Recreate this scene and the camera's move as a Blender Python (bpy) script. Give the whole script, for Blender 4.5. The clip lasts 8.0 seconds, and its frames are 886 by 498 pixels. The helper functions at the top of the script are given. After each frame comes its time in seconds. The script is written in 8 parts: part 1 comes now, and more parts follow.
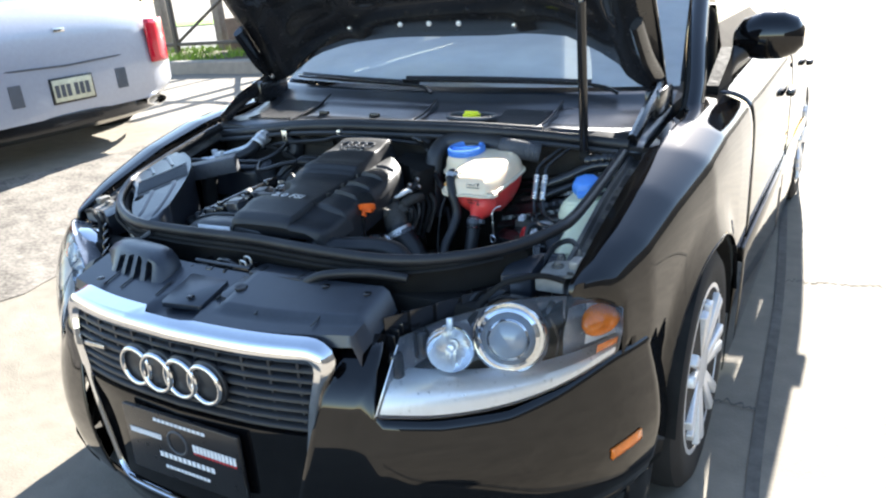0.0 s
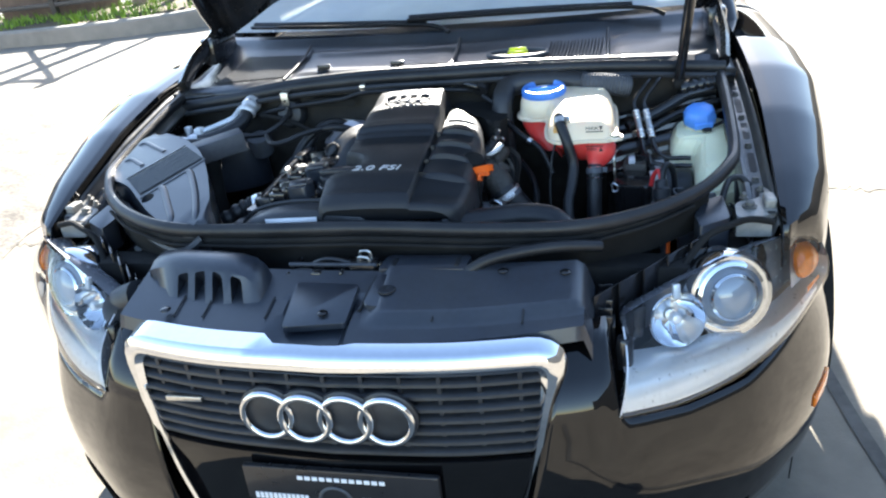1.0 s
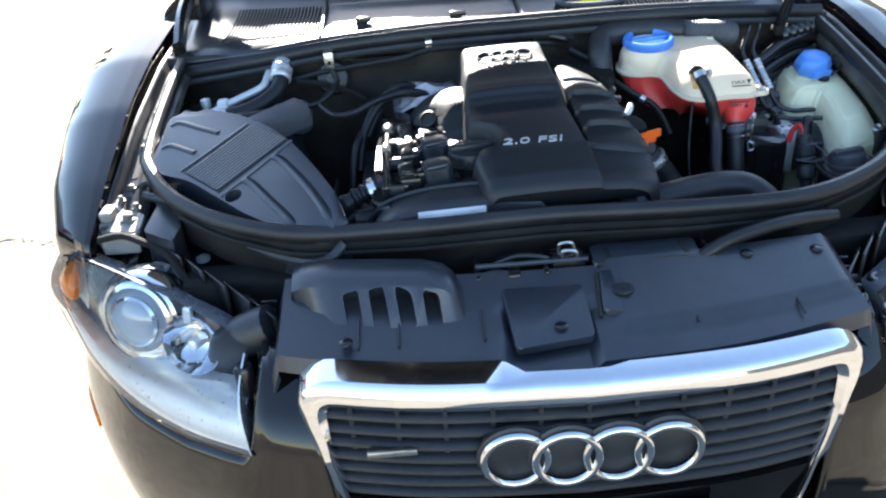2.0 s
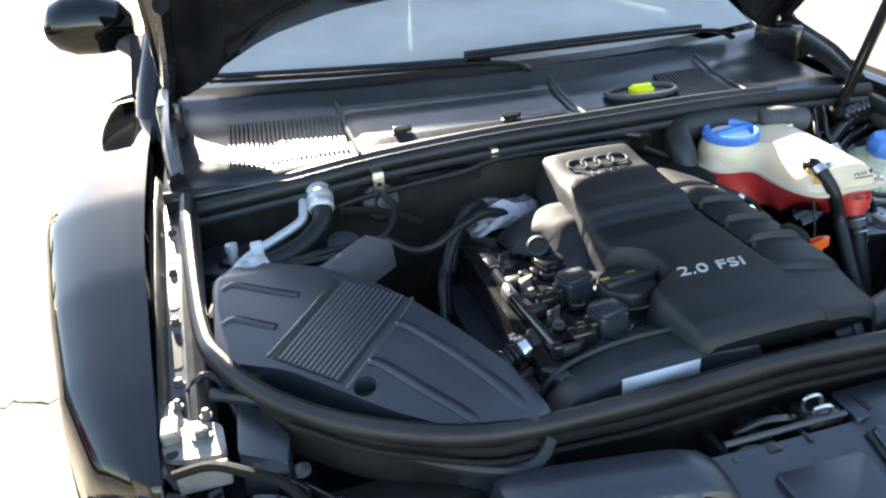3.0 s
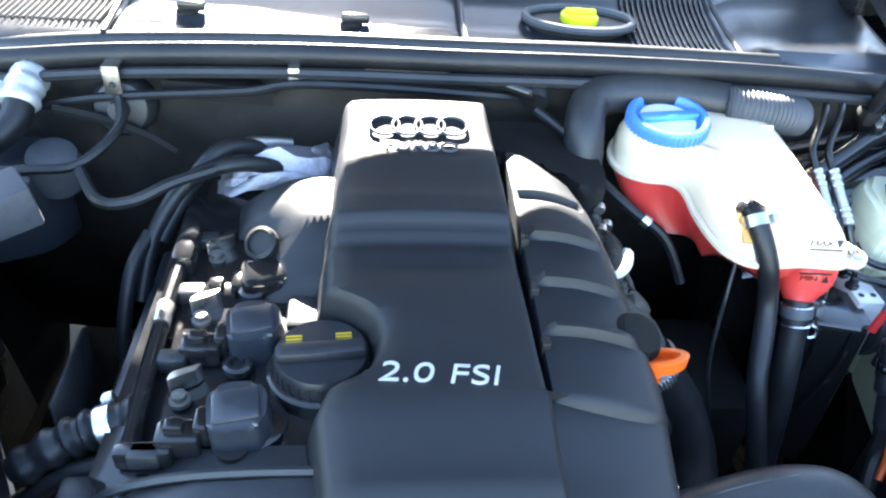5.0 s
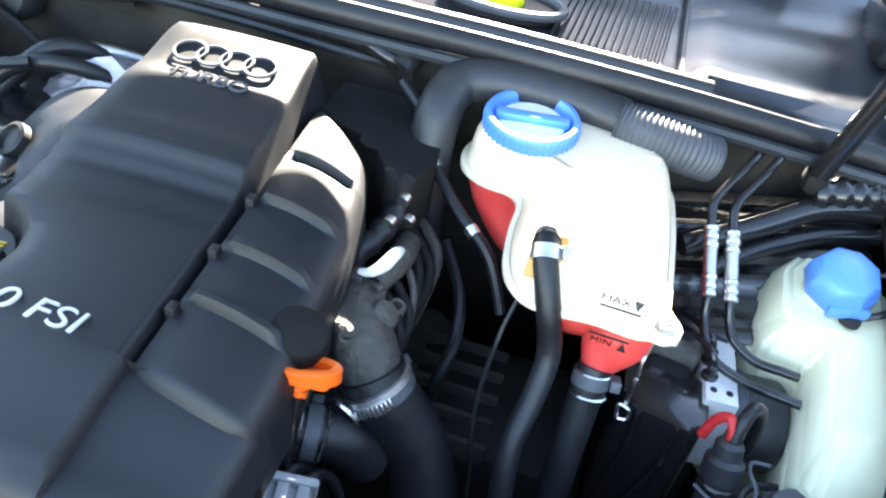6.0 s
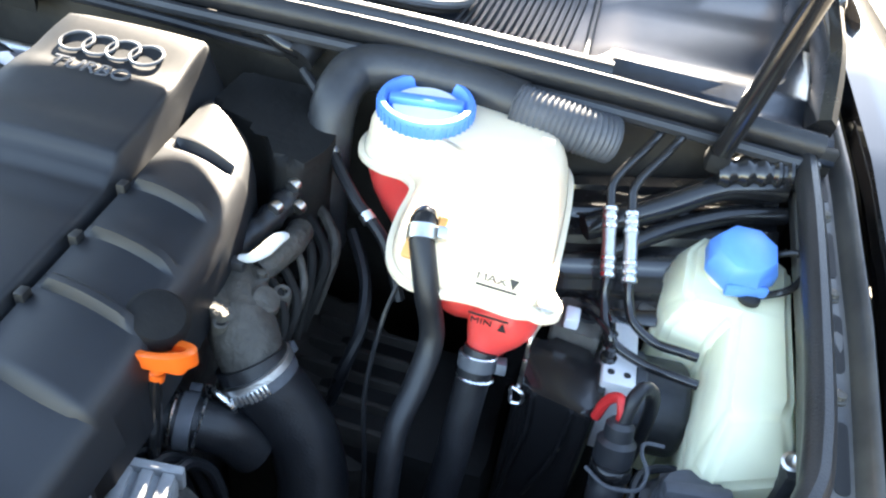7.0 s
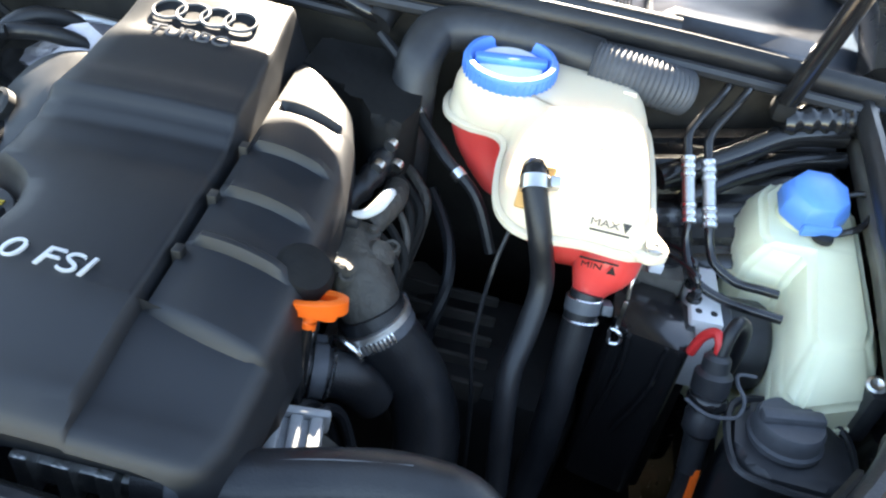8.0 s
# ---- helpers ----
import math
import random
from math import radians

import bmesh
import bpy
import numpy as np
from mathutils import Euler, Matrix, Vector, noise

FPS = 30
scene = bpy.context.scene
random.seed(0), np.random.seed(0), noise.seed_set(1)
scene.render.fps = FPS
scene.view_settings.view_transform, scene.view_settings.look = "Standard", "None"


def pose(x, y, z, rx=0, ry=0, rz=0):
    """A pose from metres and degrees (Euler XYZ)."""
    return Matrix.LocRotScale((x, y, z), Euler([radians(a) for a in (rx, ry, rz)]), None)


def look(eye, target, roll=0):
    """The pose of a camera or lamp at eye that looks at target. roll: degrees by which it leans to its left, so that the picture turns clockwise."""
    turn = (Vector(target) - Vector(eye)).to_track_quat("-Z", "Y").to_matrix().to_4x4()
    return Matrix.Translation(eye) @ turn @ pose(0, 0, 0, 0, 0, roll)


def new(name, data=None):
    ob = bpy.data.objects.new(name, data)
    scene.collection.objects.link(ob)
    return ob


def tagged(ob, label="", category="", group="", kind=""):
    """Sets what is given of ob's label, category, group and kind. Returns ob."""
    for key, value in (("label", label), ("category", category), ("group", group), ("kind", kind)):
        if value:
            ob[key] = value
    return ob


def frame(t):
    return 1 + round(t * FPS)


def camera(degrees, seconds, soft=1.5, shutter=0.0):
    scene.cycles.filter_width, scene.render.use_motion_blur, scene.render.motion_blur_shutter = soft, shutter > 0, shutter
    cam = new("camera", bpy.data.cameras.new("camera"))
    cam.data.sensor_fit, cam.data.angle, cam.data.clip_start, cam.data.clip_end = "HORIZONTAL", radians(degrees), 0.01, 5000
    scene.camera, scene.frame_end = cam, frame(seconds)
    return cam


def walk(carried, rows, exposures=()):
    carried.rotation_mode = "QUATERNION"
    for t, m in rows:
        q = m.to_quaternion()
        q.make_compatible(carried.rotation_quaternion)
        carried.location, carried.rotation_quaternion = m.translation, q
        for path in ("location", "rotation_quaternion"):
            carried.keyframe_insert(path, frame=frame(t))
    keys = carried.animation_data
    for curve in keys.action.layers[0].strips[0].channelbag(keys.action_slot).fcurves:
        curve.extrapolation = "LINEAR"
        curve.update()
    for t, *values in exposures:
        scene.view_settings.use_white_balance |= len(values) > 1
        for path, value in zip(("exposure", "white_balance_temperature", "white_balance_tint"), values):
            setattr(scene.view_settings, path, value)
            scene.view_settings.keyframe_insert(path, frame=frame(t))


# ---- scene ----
cam = camera(60.5, 8.0, 2.2)

PATH = [
    (0, (1.192, -0.894, 1.324), (0.238, 0.727, 0.644), -5.3),
    (0.4, (0.885, -0.939, 1.321), (0.211, 0.821, 0.652), -6.4),
    (0.5, (0.825, -0.949, 1.321), (0.198, 0.805, 0.594), -6.0),
    (0.6, (0.749, -0.945, 1.316), (0.131, 0.805, 0.569), -6.8),
    (1, (0.456, -0.877, 1.321), (-0.007, 0.875, 0.474), -7.8),
    (1.2, (0.323, -0.836, 1.351), (-0.077, 0.898, 0.437), -7.3),
    (2.3, (-0.321, -0.599, 1.327), (-0.224, 1.125, 0.319), -6.2),
    (2.5, (-0.415, -0.517, 1.338), (-0.307, 1.226, 0.362), -7.3),
    (3, (-0.554, -0.325, 1.344), (-0.101, 1.419, 0.477), -5.3),
    (3.5, (-0.547, -0.204, 1.333), (0.02, 1.417, 0.308), -2.3),
    (4, (-0.373, -0.131, 1.312), (-0.008, 1.495, 0.206), -0.3),
    (4.5, (-0.215, -0.073, 1.301), (0.039, 1.516, 0.112), 0.3),
    (4.7, (-0.155, -0.029, 1.301), (0.11, 1.554, 0.107), 2.0),
    (5.8, (0.262, 0.102, 1.262), (0.078, 1.628, -0.017), 9.7),
    (6, (0.327, 0.123, 1.248), (0.094, 1.681, 0.016), 9.8),
    (6.5, (0.411, 0.141, 1.242), (0.154, 1.711, 0.029), 8.1),
    (7, (0.428, 0.141, 1.236), (0.191, 1.716, 0.026), 8.5),
    (7.5, (0.412, 0.126, 1.235), (0.201, 1.707, 0.029), 9.6),
    (8, (0.318, 0.079, 1.226), (0.174, 1.63, -0.028), 8.4),
]
walk(cam, [(t, look(eye, target, roll)) for t, eye, target, roll in PATH], [(0, 2.85, 6450, 10), (1, 3.1, 6500, 10), (2.5, 3.05, 6450, 10), (3, 3.2, 7200, 10), (3.5, 2.7, 6500, 10), (4, 3.93, 6400, 10), (4.5, 4.37, 6400, 10), (6, 4.38, 7200, 11), (7, 4.4, 7500, 11), (8, 4.08, 7600, 11)])

# ---- world, sun ----
SUN_EL, SUN_AZ = radians(24.5), radians(5.0)      # height over the horizon; lean to the car's right-hand side
SUN_DIR = Vector((-math.sin(SUN_AZ) * math.cos(SUN_EL), math.cos(SUN_AZ) * math.cos(SUN_EL), math.sin(SUN_EL)))
world = bpy.data.worlds.new("sky")
scene.world = world
world.use_nodes = True
wt = world.node_tree
sky = wt.nodes.new("ShaderNodeTexSky")
sky.sky_type = "NISHITA"
sky.sun_disc = False
sky.dust_density = 0.45
sky.sun_elevation = SUN_EL
sky.sun_rotation = -SUN_AZ
wt.links.new(sky.outputs[0], wt.nodes["Background"].inputs[0])
wt.nodes["Background"].inputs[1].default_value = 0.076
sun_data = bpy.data.lights.new("sun", "SUN")
sun_data.energy, sun_data.angle, sun_data.color = 5.0, radians(0.5), (1.0, 0.95, 0.87)
sun = new("sun", sun_data)
sun.rotation_mode = "QUATERNION"
sun.rotation_quaternion = SUN_DIR.to_track_quat("Z", "Y")
sun.location = (0, 8, 12)

# ---- materials ----


def material(name, color, rough=0.5, metal=0.0, coat=0.0, spec=0.5, scale=40.0, vary=0.25, rough_vary=0.12, bump=0.0, bump_scale=400.0, color2=None, sss=0.0, trans=0.0, ior=1.45, dust=0.0, sheen=0.0):
    """A Principled surface whose colour and gloss vary at two scales."""
    m = bpy.data.materials.new(name)
    m.use_nodes = True
    nt = m.node_tree
    b = nt.nodes["Principled BSDF"]
    tc = nt.nodes.new("ShaderNodeTexCoord")
    n1 = nt.nodes.new("ShaderNodeTexNoise")
    n1.inputs["Scale"].default_value, n1.inputs["Detail"].default_value = scale, 6
    n2 = nt.nodes.new("ShaderNodeTexNoise")
    n2.inputs["Scale"].default_value, n2.inputs["Detail"].default_value = scale * 0.13, 4
    for n in (n1, n2):
        nt.links.new(tc.outputs["Object"], n.inputs["Vector"])
    add = nt.nodes.new("ShaderNodeMath")
    add.operation = "ADD"
    nt.links.new(n1.outputs[0], add.inputs[0])
    nt.links.new(n2.outputs[0], add.inputs[1])
    ramp = nt.nodes.new("ShaderNodeMapRange")
    ramp.inputs["From Min"].default_value, ramp.inputs["From Max"].default_value = 0.65, 1.35
    nt.links.new(add.outputs[0], ramp.inputs["Value"])
    mix = nt.nodes.new("ShaderNodeMix")
    mix.data_type = "RGBA"
    lo = color2 if color2 else [c * (1 - vary) for c in color]
    hi = color if color2 else [min(1, c * (1 + vary)) for c in color]
    mix.inputs["A"].default_value, mix.inputs["B"].default_value = (*lo, 1), (*hi, 1)
    nt.links.new(ramp.outputs[0], mix.inputs["Factor"])
    last = mix.outputs["Result"]
    if dust:
        n3 = nt.nodes.new("ShaderNodeTexNoise")
        n3.inputs["Scale"].default_value, n3.inputs["Detail"].default_value = 9, 8
        nt.links.new(tc.outputs["Object"], n3.inputs["Vector"])
        r3 = nt.nodes.new("ShaderNodeMapRange")
        r3.inputs["From Min"].default_value, r3.inputs["From Max"].default_value = 0.42, 0.72
        r3.inputs["To Max"].default_value = dust
        nt.links.new(n3.outputs[0], r3.inputs["Value"])
        mix2 = nt.nodes.new("ShaderNodeMix")
        mix2.data_type = "RGBA"
        nt.links.new(r3.outputs[0], mix2.inputs["Factor"])
        nt.links.new(last, mix2.inputs["A"])
        mix2.inputs["B"].default_value = (0.30, 0.27, 0.22, 1)
        last = mix2.outputs["Result"]
    nt.links.new(last, b.inputs["Base Color"])
    rr = nt.nodes.new("ShaderNodeMapRange")
    rr.inputs["To Min"].default_value, rr.inputs["To Max"].default_value = max(0.01, rough - rough_vary), min(1, rough + rough_vary)
    nt.links.new(n1.outputs[0], rr.inputs["Value"])
    nt.links.new(rr.outputs[0], b.inputs["Roughness"])
    b.inputs["Metallic"].default_value = metal
    b.inputs["Coat Weight"].default_value = coat
    b.inputs["Coat Roughness"].default_value = 0.03
    b.inputs["Specular IOR Level"].default_value = spec
    b.inputs["IOR"].default_value = ior
    b.inputs["Transmission Weight"].default_value = trans
    b.inputs["Sheen Weight"].default_value = sheen
    b.inputs["Sheen Roughness"].default_value = 0.5
    if sss:
        b.inputs["Subsurface Weight"].default_value = sss
        b.inputs["Subsurface Radius"].default_value = (1, 0.8, 0.6)
        b.inputs["Subsurface Scale"].default_value = 0.035
    if bump:
        n4 = nt.nodes.new("ShaderNodeTexNoise")
        n4.inputs["Scale"].default_value, n4.inputs["Detail"].default_value = bump_scale, 5
        nt.links.new(tc.outputs["Object"], n4.inputs["Vector"])
        bp = nt.nodes.new("ShaderNodeBump")
        bp.inputs["Strength"].default_value, bp.inputs["Distance"].default_value = bump, 0.004
        nt.links.new(n4.outputs[0], bp.inputs["Height"])
        nt.links.new(bp.outputs[0], b.inputs["Normal"])
    return m


PAINT = material("black_paint", (0.003, 0.003, 0.0035), 0.3, 0.0, 1.0, 0.0, 300, 0.3, 0.04)
PAINT_IN = material("black_paint_bay", (0.008, 0.008, 0.009), 0.25, 0.0, 0.7, 0.5, 60, 0.3, 0.08, dust=0.04)
PAINT_DUSTY = material("dusty_black_paint", (0.05, 0.05, 0.052), 0.35, 0, 0.4, 0.5, 60, 0.3, 0.1, dust=0.35)
FOIL = material("dull_foil", (0.30, 0.29, 0.32), 0.45, 0.6, 0, 0.5, 60, 0.35, 0.15, 0.5, 120)
PLASTIC = material("black_plastic", (0.018, 0.020, 0.024), 0.42, 0, 0, 0.6, 120, 0.3, 0.10, 0.12, 900, dust=0.04)
PLASTIC_COVER = material("grained_cover_plastic", (0.0042, 0.0056, 0.0082), 0.54, 0, 0, 0.66, 90, 0.25, 0.06, 0.10, 1400, dust=0.006)
PLASTIC_GLOSS = material("gloss_black_plastic", (0.012, 0.012, 0.013), 0.2, 0, 0.3, 0.5, 60, 0.2, 0.08)
PLASTIC_SATIN = material("satin_black_plastic", (0.018, 0.0225, 0.031), 0.32, 0, 0, 0.85, 120, 0.25, 0.08, 0.03, 1500, dust=0.035)
LAMP_GREY = material("lamp_interior", (0.27, 0.28, 0.31), 0.25, 0.4, 0.3, 0.5, 120, 0.1, 0.08)
CONNECTOR_GREY = material("pale_connector_plastic", (0.34, 0.35, 0.36), 0.45, 0, 0, 0.5, 120, 0.2, 0.1, 0.1, 600, dust=0.2)
PLASTIC_GREY = material("grey_plastic", (0.07, 0.075, 0.085), 0.5, 0, 0, 0.5, 120, 0.2, 0.1, 0.1, 700)
RUBBER = material("rubber", (0.011, 0.012, 0.0145), 0.38, 0, 0, 0.45, 70, 0.3, 0.1, 0.15, 500, dust=0.035)
GRIMY_CAST = material("grimy_casting", (0.062, 0.058, 0.052), 0.6, 0.25, 0, 0.4, 60, 0.6, 0.15, 0.7, 130, dust=0.12)
TYRE = material("tyre_rubber", (0.02, 0.02, 0.02), 0.8, 0, 0, 0.3, 60, 0.3, 0.1, 0.2, 300)
UNDERBODY = material("sooty_underbody", (0.030, 0.027, 0.024), 0.8, 0, 0, 0.3, 25, 0.5, 0.1, 0.4, 90, dust=0.08)
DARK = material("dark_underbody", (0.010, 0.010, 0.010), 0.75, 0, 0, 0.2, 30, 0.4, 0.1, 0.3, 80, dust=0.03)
LAMP_SILVER = material("lamp_silver", (0.80, 0.81, 0.83), 0.3, 0.45, 0.3, 0.5, 120, 0.06, 0.08)
CHROME = material("chrome", (0.75, 0.76, 0.78), 0.06, 1.0, 0, 0.5, 100, 0.04, 0.03)
ALLOY = material("cast_alloy", (0.55, 0.55, 0.54), 0.38, 1.0, 0, 0.5, 200, 0.15, 0.12, 0.25, 500)
ZINC = material("dusty_zinc", (0.24, 0.235, 0.22), 0.45, 0.3, 0, 0.5, 70, 0.35, 0.15, 0.2, 200, dust=0.3)
ALLOY_DULL = material("dull_alloy", (0.66, 0.68, 0.70), 0.45, 0.55, 0, 0.5, 160, 0.15, 0.1, 0.1, 500, dust=0.05)
ALLOY_BRIGHT = material("bright_alloy", (0.75, 0.76, 0.77), 0.28, 1.0, 0, 0.5, 120, 0.1, 0.1)
RIM = material("silver_rim_paint", (0.72, 0.72, 0.72), 0.35, 0.25, 0.5, 0.5, 100, 0.1, 0.08)
MACHINED = material("machined_alloy", (0.76, 0.76, 0.76), 0.5, 0.25, 0, 0.5, 300, 0.05, 0.05, 0.05, 900)
STEEL = material("zinc_steel", (0.62, 0.60, 0.56), 0.32, 1.0, 0, 0.5, 90, 0.2, 0.12)
CAST_DIRTY = material("dirty_casting", (0.12, 0.115, 0.105), 0.6, 0.3, 0, 0.5, 60, 0.4, 0.15, 0.5, 150, dust=0.25)
MILKY = material("milky_polymer", (0.82, 0.67, 0.48), 0.32, 0, 0, 0.5, 20, 0.05, 0.05, sss=0.25)
MILKY_GREEN = material("washer_polymer", (0.80, 0.79, 0.56), 0.35, 0, 0, 0.5, 20, 0.06, 0.05, sss=0.2)
COOLANT = material("coolant_behind_polymer", (0.87, 0.10, 0.085), 0.3, 0, 0, 0.5, 18, 0.12, 0.05, color2=(0.72, 0.04, 0.04), sss=0.6)
AMBER_STAIN = material("stained_polymer", (0.62, 0.33, 0.10), 0.35, 0, 0, 0.5, 60, 0.15, 0.05)
BLUE_CAP = material("blue_cap_plastic", (0.085, 0.26, 0.72), 0.35, 0, 0, 0.5, 80, 0.1, 0.05)
BLUE_LIGHT = material("light_blue_cap_plastic", (0.10, 0.30, 0.80), 0.38, 0, 0, 0.5, 80, 0.1, 0.05)
WHITE_PLASTIC = material("white_plastic", (0.8, 0.8, 0.78), 0.4, 0, 0, 0.5, 80, 0.05, 0.05)
ORANGE = material("orange_plastic", (0.85, 0.13, 0.015), 0.35, 0, 0, 0.5, 80, 0.1, 0.05)
RED_WIRE = material("red_insulation", (0.6, 0.03, 0.03), 0.4, 0, 0, 0.5, 80, 0.1, 0.05)
YELLOW = material("yellow_cap_plastic", (0.72, 0.78, 0.02), 0.4, 0, 0, 0.5, 80, 0.1, 0.05)
AMBER = material("amber_lens", (0.85, 0.20, 0.02), 0.12, 0, 0.5, 0.5, 300, 0.25, 0.05)
LABEL = material("white_label", (0.75, 0.76, 0.78), 0.5, 0, 0, 0.5, 80, 0.04, 0.05)
# black for print, and for the shade painted into holes, slots and grooves
PRINT_AND_HOLE_BLACK = material("black_print_and_hole_shade", (0.015, 0.015, 0.015), 0.5)
PRINT_RED = material("red_print", (0.45, 0.02, 0.03), 0.5)
PRINT_YELLOW = material("yellow_print", (0.75, 0.50, 0.04), 0.5)
PLATE_BLACK = material("plate_black", (0.012, 0.012, 0.014), 0.3, 0, 0.3)
SILVER_PAINT = material("silver_paint", (0.36, 0.375, 0.42), 0.3, 0.2, 0.9, 0.5, 400, 0.06, 0.05)
TAIL_RED = material("red_lens", (0.55, 0.012, 0.03), 0.12, 0, 0.6, 0.5, 250, 0.2, 0.04)
PLATE_PAPER = material("plate_face", (0.55, 0.52, 0.36), 0.45)
CONCRETE = material("concrete", (0.186, 0.165, 0.132), 0.85, 0, 0, 0.3, 14, 0.22, 0.08, 0.35, 120)
CONCRETE_KERB = material("kerb_concrete", (0.22, 0.205, 0.175), 0.85, 0, 0, 0.3, 10, 0.2, 0.08, 0.4, 90)
ASPHALT = material("worn_asphalt", (0.15, 0.135, 0.115), 0.9, 0, 0, 0.3, 60, 0.6, 0.06, 0.6, 160)
ROAD = material("street_asphalt", (0.14, 0.135, 0.125), 0.9, 0, 0, 0.3, 6, 0.2, 0.06, 0.4, 120)
JOINT = material("joint_filler", (0.10, 0.095, 0.085), 0.9, 0, 0, 0.3, 30, 0.4)
GRASS = material("grass", (0.16, 0.26, 0.03), 0.6, 0, 0, 0.3, 8, 0.4)
SOIL = material("soil", (0.10, 0.08, 0.05), 0.95, 0, 0, 0.2, 12, 0.4)
FENCE_STEEL = material("brown_painted_steel", (0.055, 0.045, 0.038), 0.5, 0, 0, 0.5, 40, 0.3, 0.1)
POST_WOOD = material("weathered_wood", (0.20, 0.17, 0.14), 0.8, 0, 0, 0.3, 20, 0.3, 0.1, 0.3, 60)
PLANTER = material("planter_brown", (0.13, 0.09, 0.065), 0.8, 0, 0, 0.3, 16, 0.3, 0.1, 0.3, 60)


def glass_material(name, tint, rough=0.0, ior=1.5, sky_veil=0.0):
    m = bpy.data.materials.new(name)
    m.use_nodes = True
    nt = m.node_tree
    nt.nodes.remove(nt.nodes["Principled BSDF"])
    out = nt.nodes["Material Output"]
    tr = nt.nodes.new("ShaderNodeBsdfTransparent")
    tr.inputs[0].default_value = (*tint, 1)
    gl = nt.nodes.new("ShaderNodeBsdfGlossy")
    gl.inputs["Roughness"].default_value = rough
    fr = nt.nodes.new("ShaderNodeFresnel")
    fr.inputs[0].default_value = ior
    mx = nt.nodes.new("ShaderNodeMixShader")
    nt.links.new(fr.outputs[0], mx.inputs[0])
    nt.links.new(tr.outputs[0], mx.inputs[1])
    nt.links.new(gl.outputs[0], mx.inputs[2])
    # pale diffuse layer painted over the glass in place of bright sky reflection
    if sky_veil:
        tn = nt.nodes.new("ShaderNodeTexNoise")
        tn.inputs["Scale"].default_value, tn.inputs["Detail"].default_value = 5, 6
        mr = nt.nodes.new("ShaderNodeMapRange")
        mr.inputs["To Min"].default_value, mr.inputs["To Max"].default_value = sky_veil * 0.5, sky_veil * 1.5
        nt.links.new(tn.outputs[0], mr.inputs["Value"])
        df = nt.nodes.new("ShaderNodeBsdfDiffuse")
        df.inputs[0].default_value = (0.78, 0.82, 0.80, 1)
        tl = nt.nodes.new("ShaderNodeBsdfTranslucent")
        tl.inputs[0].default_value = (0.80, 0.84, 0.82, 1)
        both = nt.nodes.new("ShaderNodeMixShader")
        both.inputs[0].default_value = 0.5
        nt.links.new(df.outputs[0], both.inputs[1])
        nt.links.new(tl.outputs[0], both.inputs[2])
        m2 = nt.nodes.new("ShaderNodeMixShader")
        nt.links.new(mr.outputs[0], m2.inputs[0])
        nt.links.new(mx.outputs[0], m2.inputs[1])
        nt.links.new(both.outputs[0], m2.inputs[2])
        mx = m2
    nt.links.new(mx.outputs[0], out.inputs[0])
    return m


# high ior and pale layer imitate the glare of the sky on the windscreen
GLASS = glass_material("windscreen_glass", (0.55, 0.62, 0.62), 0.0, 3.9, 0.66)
LENS = glass_material("headlamp_lens", (0.93, 0.95, 0.96))
GLASS_DARK = glass_material("side_glass", (0.06, 0.07, 0.07))

# ---- building helpers ----


def smooth(me, on=True):
    if on:
        me.polygons.foreach_set("use_smooth", [True] * len(me.polygons))
        try:
            me.set_sharp_from_angle(angle=radians(38))
        except AttributeError:
            pass


def part(name, bm, mat, parent=None, label="", flat=False):
    """Links a bmesh as one mesh object, under a thing or under a part."""
    bmesh.ops.recalc_face_normals(bm, faces=bm.faces)
    me = bpy.data.meshes.new(name)
    bm.to_mesh(me)
    bm.free()
    me.materials.append(mat)
    smooth(me, not flat)
    ob = new(name, me)
    if parent is not None:
        ob.parent = parent
    if label:
        tagged(ob, label)
    return ob


def thing(name, label, category, group="", kind=""):
    return tagged(new(name), label, category, group, kind)


def solo(name, bm, mat, label, category, group="", kind=""):
    """A thing of one mesh."""
    return tagged(part(name, bm, mat), label, category, group, kind)


def spline(pts, per=8, closed=False):
    """Points along a smooth curve through pts."""
    p = [Vector(q) for q in pts]
    n = len(p)
    out = []
    for i in range(n if closed else n - 1):
        if closed:
            a, b, c, d = p[(i - 1) % n], p[i], p[(i + 1) % n], p[(i + 2) % n]
        else:
            a, b, c, d = p[max(i - 1, 0)], p[i], p[i + 1], p[min(i + 2, n - 1)]
        for k in range(per):
            t = k / per
            out.append(0.5 * ((2 * b) + (c - a) * t + (2 * a - 5 * b + 4 * c - d) * t * t + (3 * b - a - 3 * c + d) * t ** 3))
    if not closed:
        out.append(p[-1])
    return out


def lerp_table(table, v):
    """Straight-line reading of a table of pairs."""
    if v <= table[0][0]:
        return table[0][1]
    for (a, fa), (b, fb) in zip(table, table[1:]):
        if v <= b:
            return fa + (fb - fa) * (v - a) / (b - a)
    return table[-1][1]


def ease_table(table, v):
    """Smooth reading of a table of pairs."""
    if v <= table[0][0]:
        return table[0][1]
    for (a, fa), (b, fb) in zip(table, table[1:]):
        if v <= b:
            t = (v - a) / (b - a)
            return fa + (fb - fa) * t * t * (3 - 2 * t)
    return table[-1][1]


